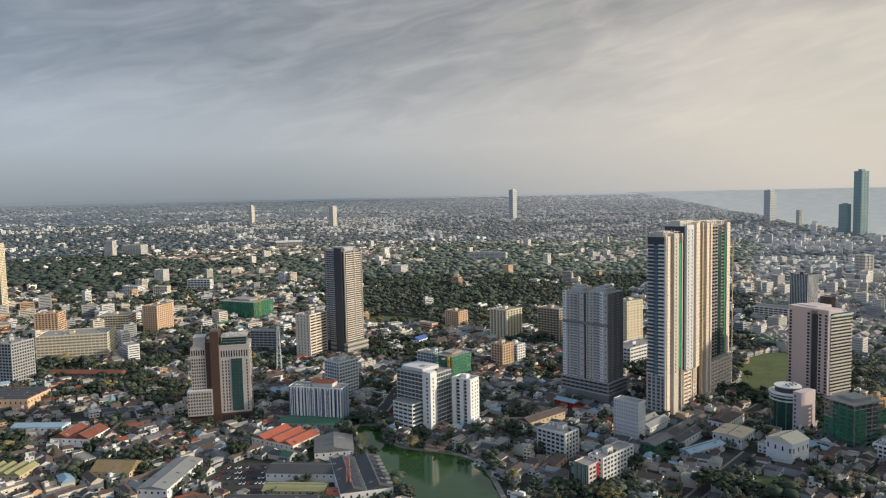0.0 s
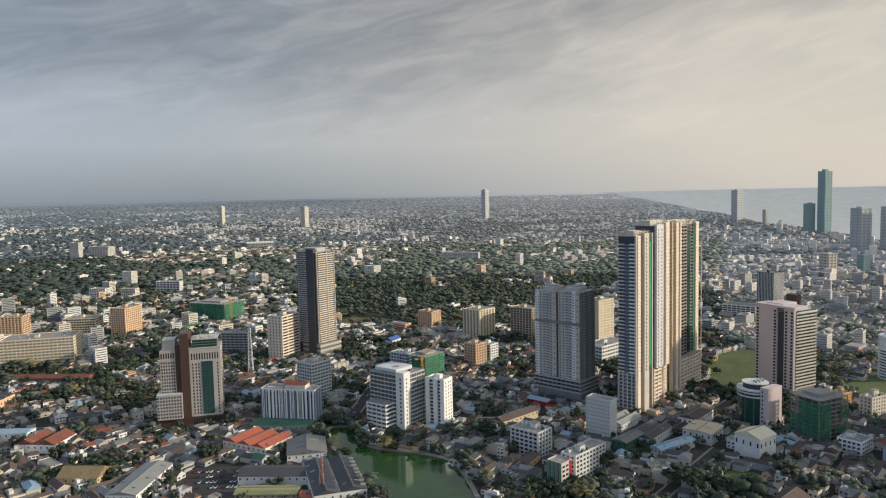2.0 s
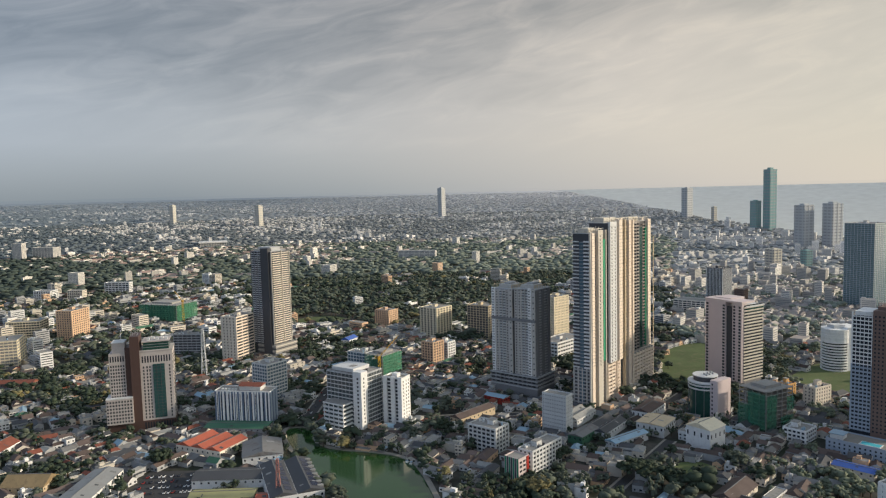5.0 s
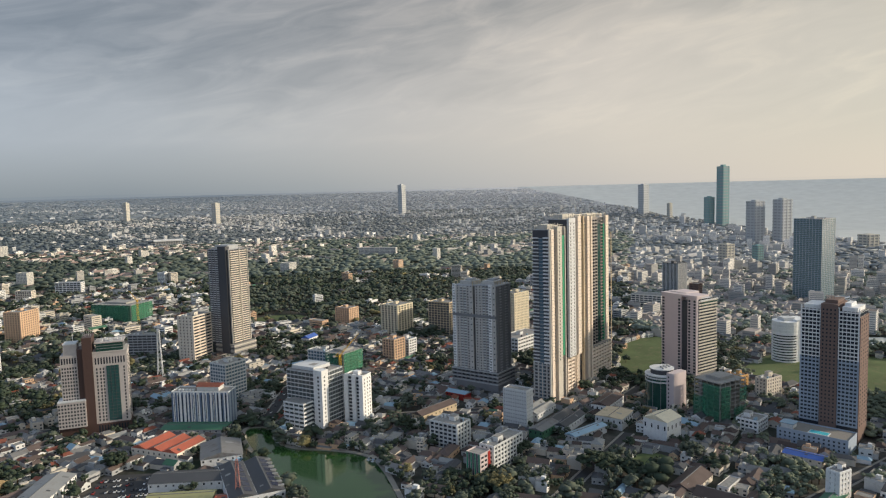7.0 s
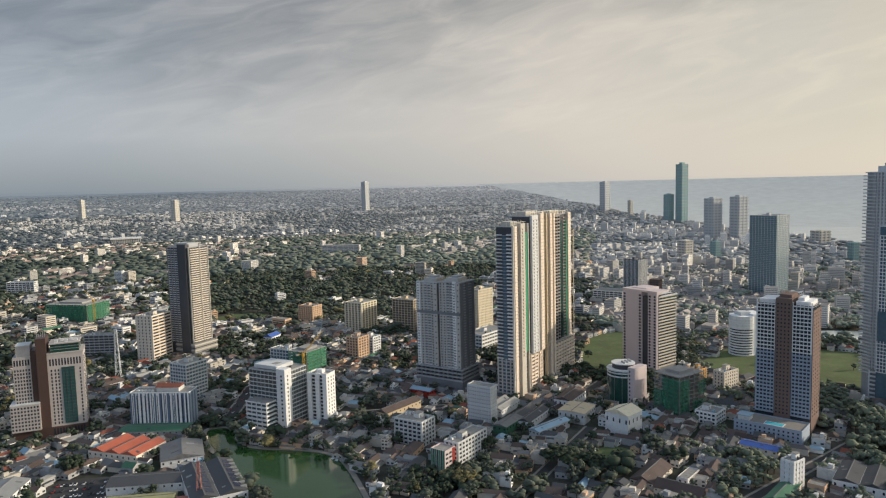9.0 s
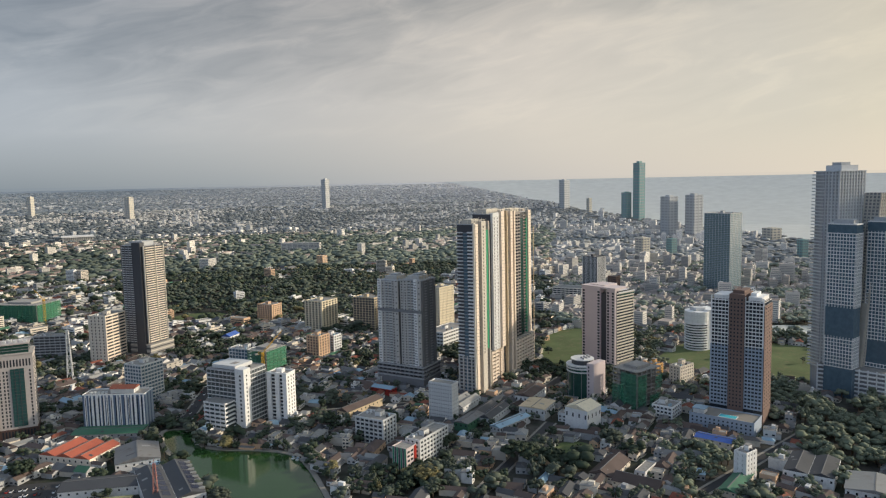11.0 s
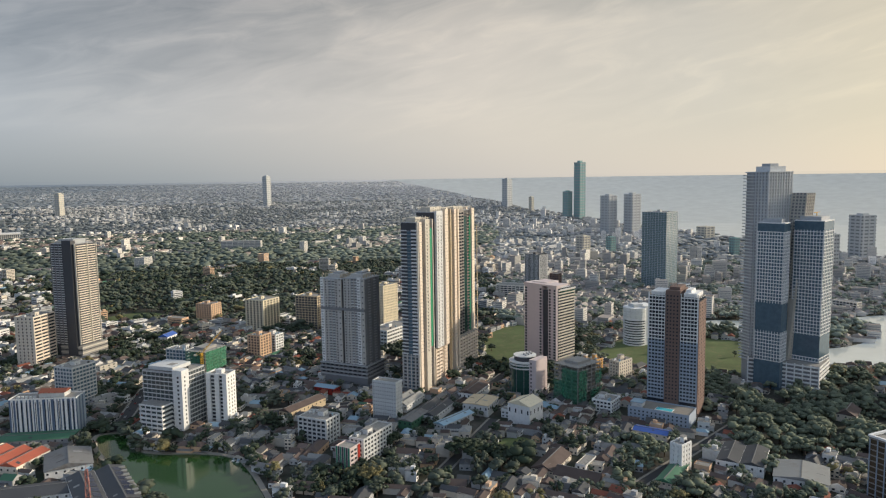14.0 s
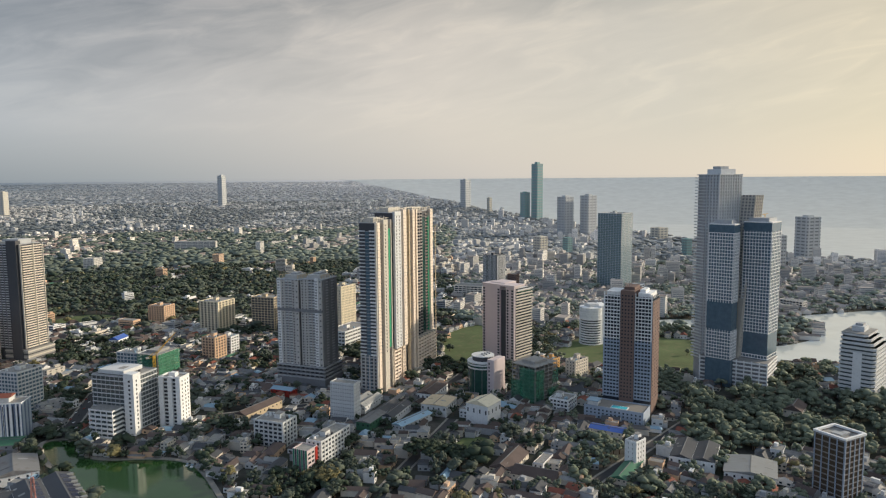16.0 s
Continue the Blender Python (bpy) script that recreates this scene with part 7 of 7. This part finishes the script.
# ---- roads, cars, cranes and masts ----
def strip(name, a, b, width, mat, label):
    """A straight road with a raised kerb on each side."""
    l = math.hypot(b[0] - a[0], b[1] - a[1])
    nx, ny = -(b[1] - a[1]) / l * width / 2, (b[0] - a[0]) / l * width / 2
    v = [(a[0] + nx, a[1] + ny, 0.06), (a[0] - nx, a[1] - ny, 0.06), (b[0] - nx, b[1] - ny, 0.06), (b[0] + nx, b[1] + ny, 0.06)]
    r = tagged(new(name, mesh_of(name, v, [(0, 1, 2, 3)], mat)), label, "road", kind="structure")
    turn = math.degrees(math.atan2(b[1] - a[1], b[0] - a[0]))
    for side in (-1, 1):
        k = thing("pavement", "pale raised pavement along the road", "pavement", a, turn)
        k["kind"] = "structure"
        y = side * (width / 2 + 1.0)
        block("kerb", k, 0, y - 1.0, 0, l, y + 1.0, 0.22, PAVING)
    return r


for a, b, wd, txt in ROADS:
    strip("road", a, b, wd, ASPHALT, txt)
sheet("car_park", CARPARK, 0.09, ASPHALT, "grey asphalt car park full of parked cars", "road")


def car(mat):
    b = thing("car", {"car_white": "white parked saloon car", "car_dark": "dark parked saloon car", "car_red": "red parked saloon car"}[mat.name], "car", (0, 0), 0, "parked cars")
    b["label"] = b["label"] + " on asphalt"
    v, f = [], []
    for y in (-0.85, 0.85):
        v += [(x, y, z) for x, z in ((-2.1, 0.3), (2.1, 0.3), (2.15, 0.75), (1.1, 0.95), (-1.6, 0.98), (-2.15, 0.8))]
    n = 6
    f = [tuple(range(n - 1, -1, -1)), tuple(range(n, 2 * n))] + [(i, (i + 1) % n, n + (i + 1) % n, n + i) for i in range(n)]
    shape("body", b, v, [tuple(reversed(q)) for q in f], mat)
    shape("cabin", b, [(-1.5, -0.75, 0.95), (1.0, -0.75, 0.95), (1.0, 0.75, 0.95), (-1.5, 0.75, 0.95), (-1.0, -0.62, 1.45), (0.4, -0.62, 1.45), (0.4, 0.62, 1.45), (-1.0, 0.62, 1.45)], CUBE_FACES, GLASS)
    return b


models = [car(m) for m in (PAINTWHITE, PAINTDARK, PAINTRED)]
spots = [(-190 + 3.2 * i, 549 + 11 * j) for j in range(4) for i in range(14)]
for i, (x, y) in enumerate(q for q in spots if random.Random(str(q)).random() < 0.72):
    m = pose(x, y, 0.1, 0, 0, 86 + (180 if i % 3 else 0))
    if i < 3:
        models[i].matrix_basis = m
    else:
        copy_thing(models[(i * 7) % 5 % 3 if i % 4 else 0], m)
for i in range(16):
    copy_thing(models[i * 5 % 3], pose(-77 + 1.6 * i + (2.5 if i % 2 else -2.5), 700 + 10.5 * i, 0.1, 0, 0, 81))


def lattice(name, label, category, at, h, wide, mat, jib=0.0, turn=0.0):
    """A lattice mast of four legs with cross braces; with a jib it is a crane."""
    b = thing(name, label, category, at, turn)

    def bars(pairs, r):
        bm = bmesh.new()
        for p, q in pairs:
            p, q = Vector(p), Vector(q)
            m = Matrix.Translation((p + q) / 2) @ (q - p).to_track_quat("Z", "Y").to_matrix().to_4x4()
            bmesh.ops.create_cone(bm, cap_ends=False, segments=4, radius1=r, radius2=r, depth=(q - p).length, matrix=m)
        return bm

    k = max(4, int(h / (wide * 1.6)))
    top = wide * (1.0 if jib else 0.35)
    legs, braces = [], []
    for sx, sy in ((-1, -1), (1, -1), (1, 1), (-1, 1)):
        legs.append(((sx * wide / 2, sy * wide / 2, 0), (sx * top / 2, sy * top / 2, h)))
    for i in range(k):
        z0, z1 = h * i / k, h * (i + 1) / k
        a, c = (wide + (top - wide) * i / k) / 2, (wide + (top - wide) * (i + 1) / k) / 2
        for (sx, sy), (tx, ty) in (((-1, -1), (1, -1)), ((1, -1), (1, 1)), ((1, 1), (-1, 1)), ((-1, 1), (-1, -1))):
            braces.append(((sx * a, sy * a, z0), (tx * c, ty * c, z1)))
            braces.append(((sx * c, sy * c, z1), (tx * c, ty * c, z1)))
    part("mast_leg", bars(legs, wide * 0.09), mat, b)
    part("mast_brace", bars(braces, wide * 0.05), mat, b)
    if jib:
        reach = [((0, 0, h), (jib * 0.75, 0, h + jib * 0.72)), ((0, 1.2, h), (jib * 0.75, 0, h + jib * 0.72)), ((0, 0.6, h + 2.5), (jib * 0.75, 0, h + jib * 0.72))]
        part("jib", bars(reach, 0.28), mat, b)
        block("cab", b, -1.4, -1.2, h - 1.5, 1.4, 1.8, h + 1.6, mat)
        block("counterweight", b, -9, -0.8, h - 0.5, -5.5, 1.6, h + 1.4, CONCRETE)
        part("counter_jib", bars([((-8, 0, h), (0, 0, h)), ((-8, 0.8, h), (0, 0.8, h)), ((-8, 0.4, h), (0, 0.4, h + 5))], 0.25), mat, b)
    else:
        part("antenna", bars([((0, 0, h), (0, 0, h * 1.12))], 0.15), mat, b)
    return b


lattice("tower_crane", "yellow luffing tower crane with raised jib", "crane", (4, 838), 30, 2.4, CRANE, 34.0, 20)
lattice("tower_crane", "yellow tower crane over the netted building", "crane", (-345, 1300), 42, 2.6, CRANE, 26.0, 150)
lattice("radio_mast", "red and white lattice radio mast", "mast", (-76, 520), 33, 4.0, MAST)
lattice("radio_mast", "grey lattice telephone mast among roofs", "mast", (-218, 905), 62, 6.0, PALE)
lattice("radio_mast", "red and white lattice radio mast", "mast", (-194, 1003), 66, 3.4, MAST)
lattice("radio_mast", "grey lattice telephone mast among roofs", "mast", (-100, 2050), 40, 7.0, GREY)


def boat(at, turn):
    b = thing("pedal_boat", "small pale pedal boat moored at the pond bank", "boat", at, turn)
    prism("hull", b, [(-2.4, -1.2), (2.0, -1.2), (2.8, 0), (2.0, 1.2), (-2.4, 1.2)], 0.1, 0.7, PAINTWHITE)
    block("canopy", b, -1.6, -1.0, 1.7, 1.0, 1.0, 1.85, SKYSHEET)
    for x in (-1.4, 0.8):
        block("canopy_post", b, x, -0.1, 0.7, x + 0.12, 0.02, 1.7, PALE)


boat((24, 581), 50)
boat((27, 577), 60)
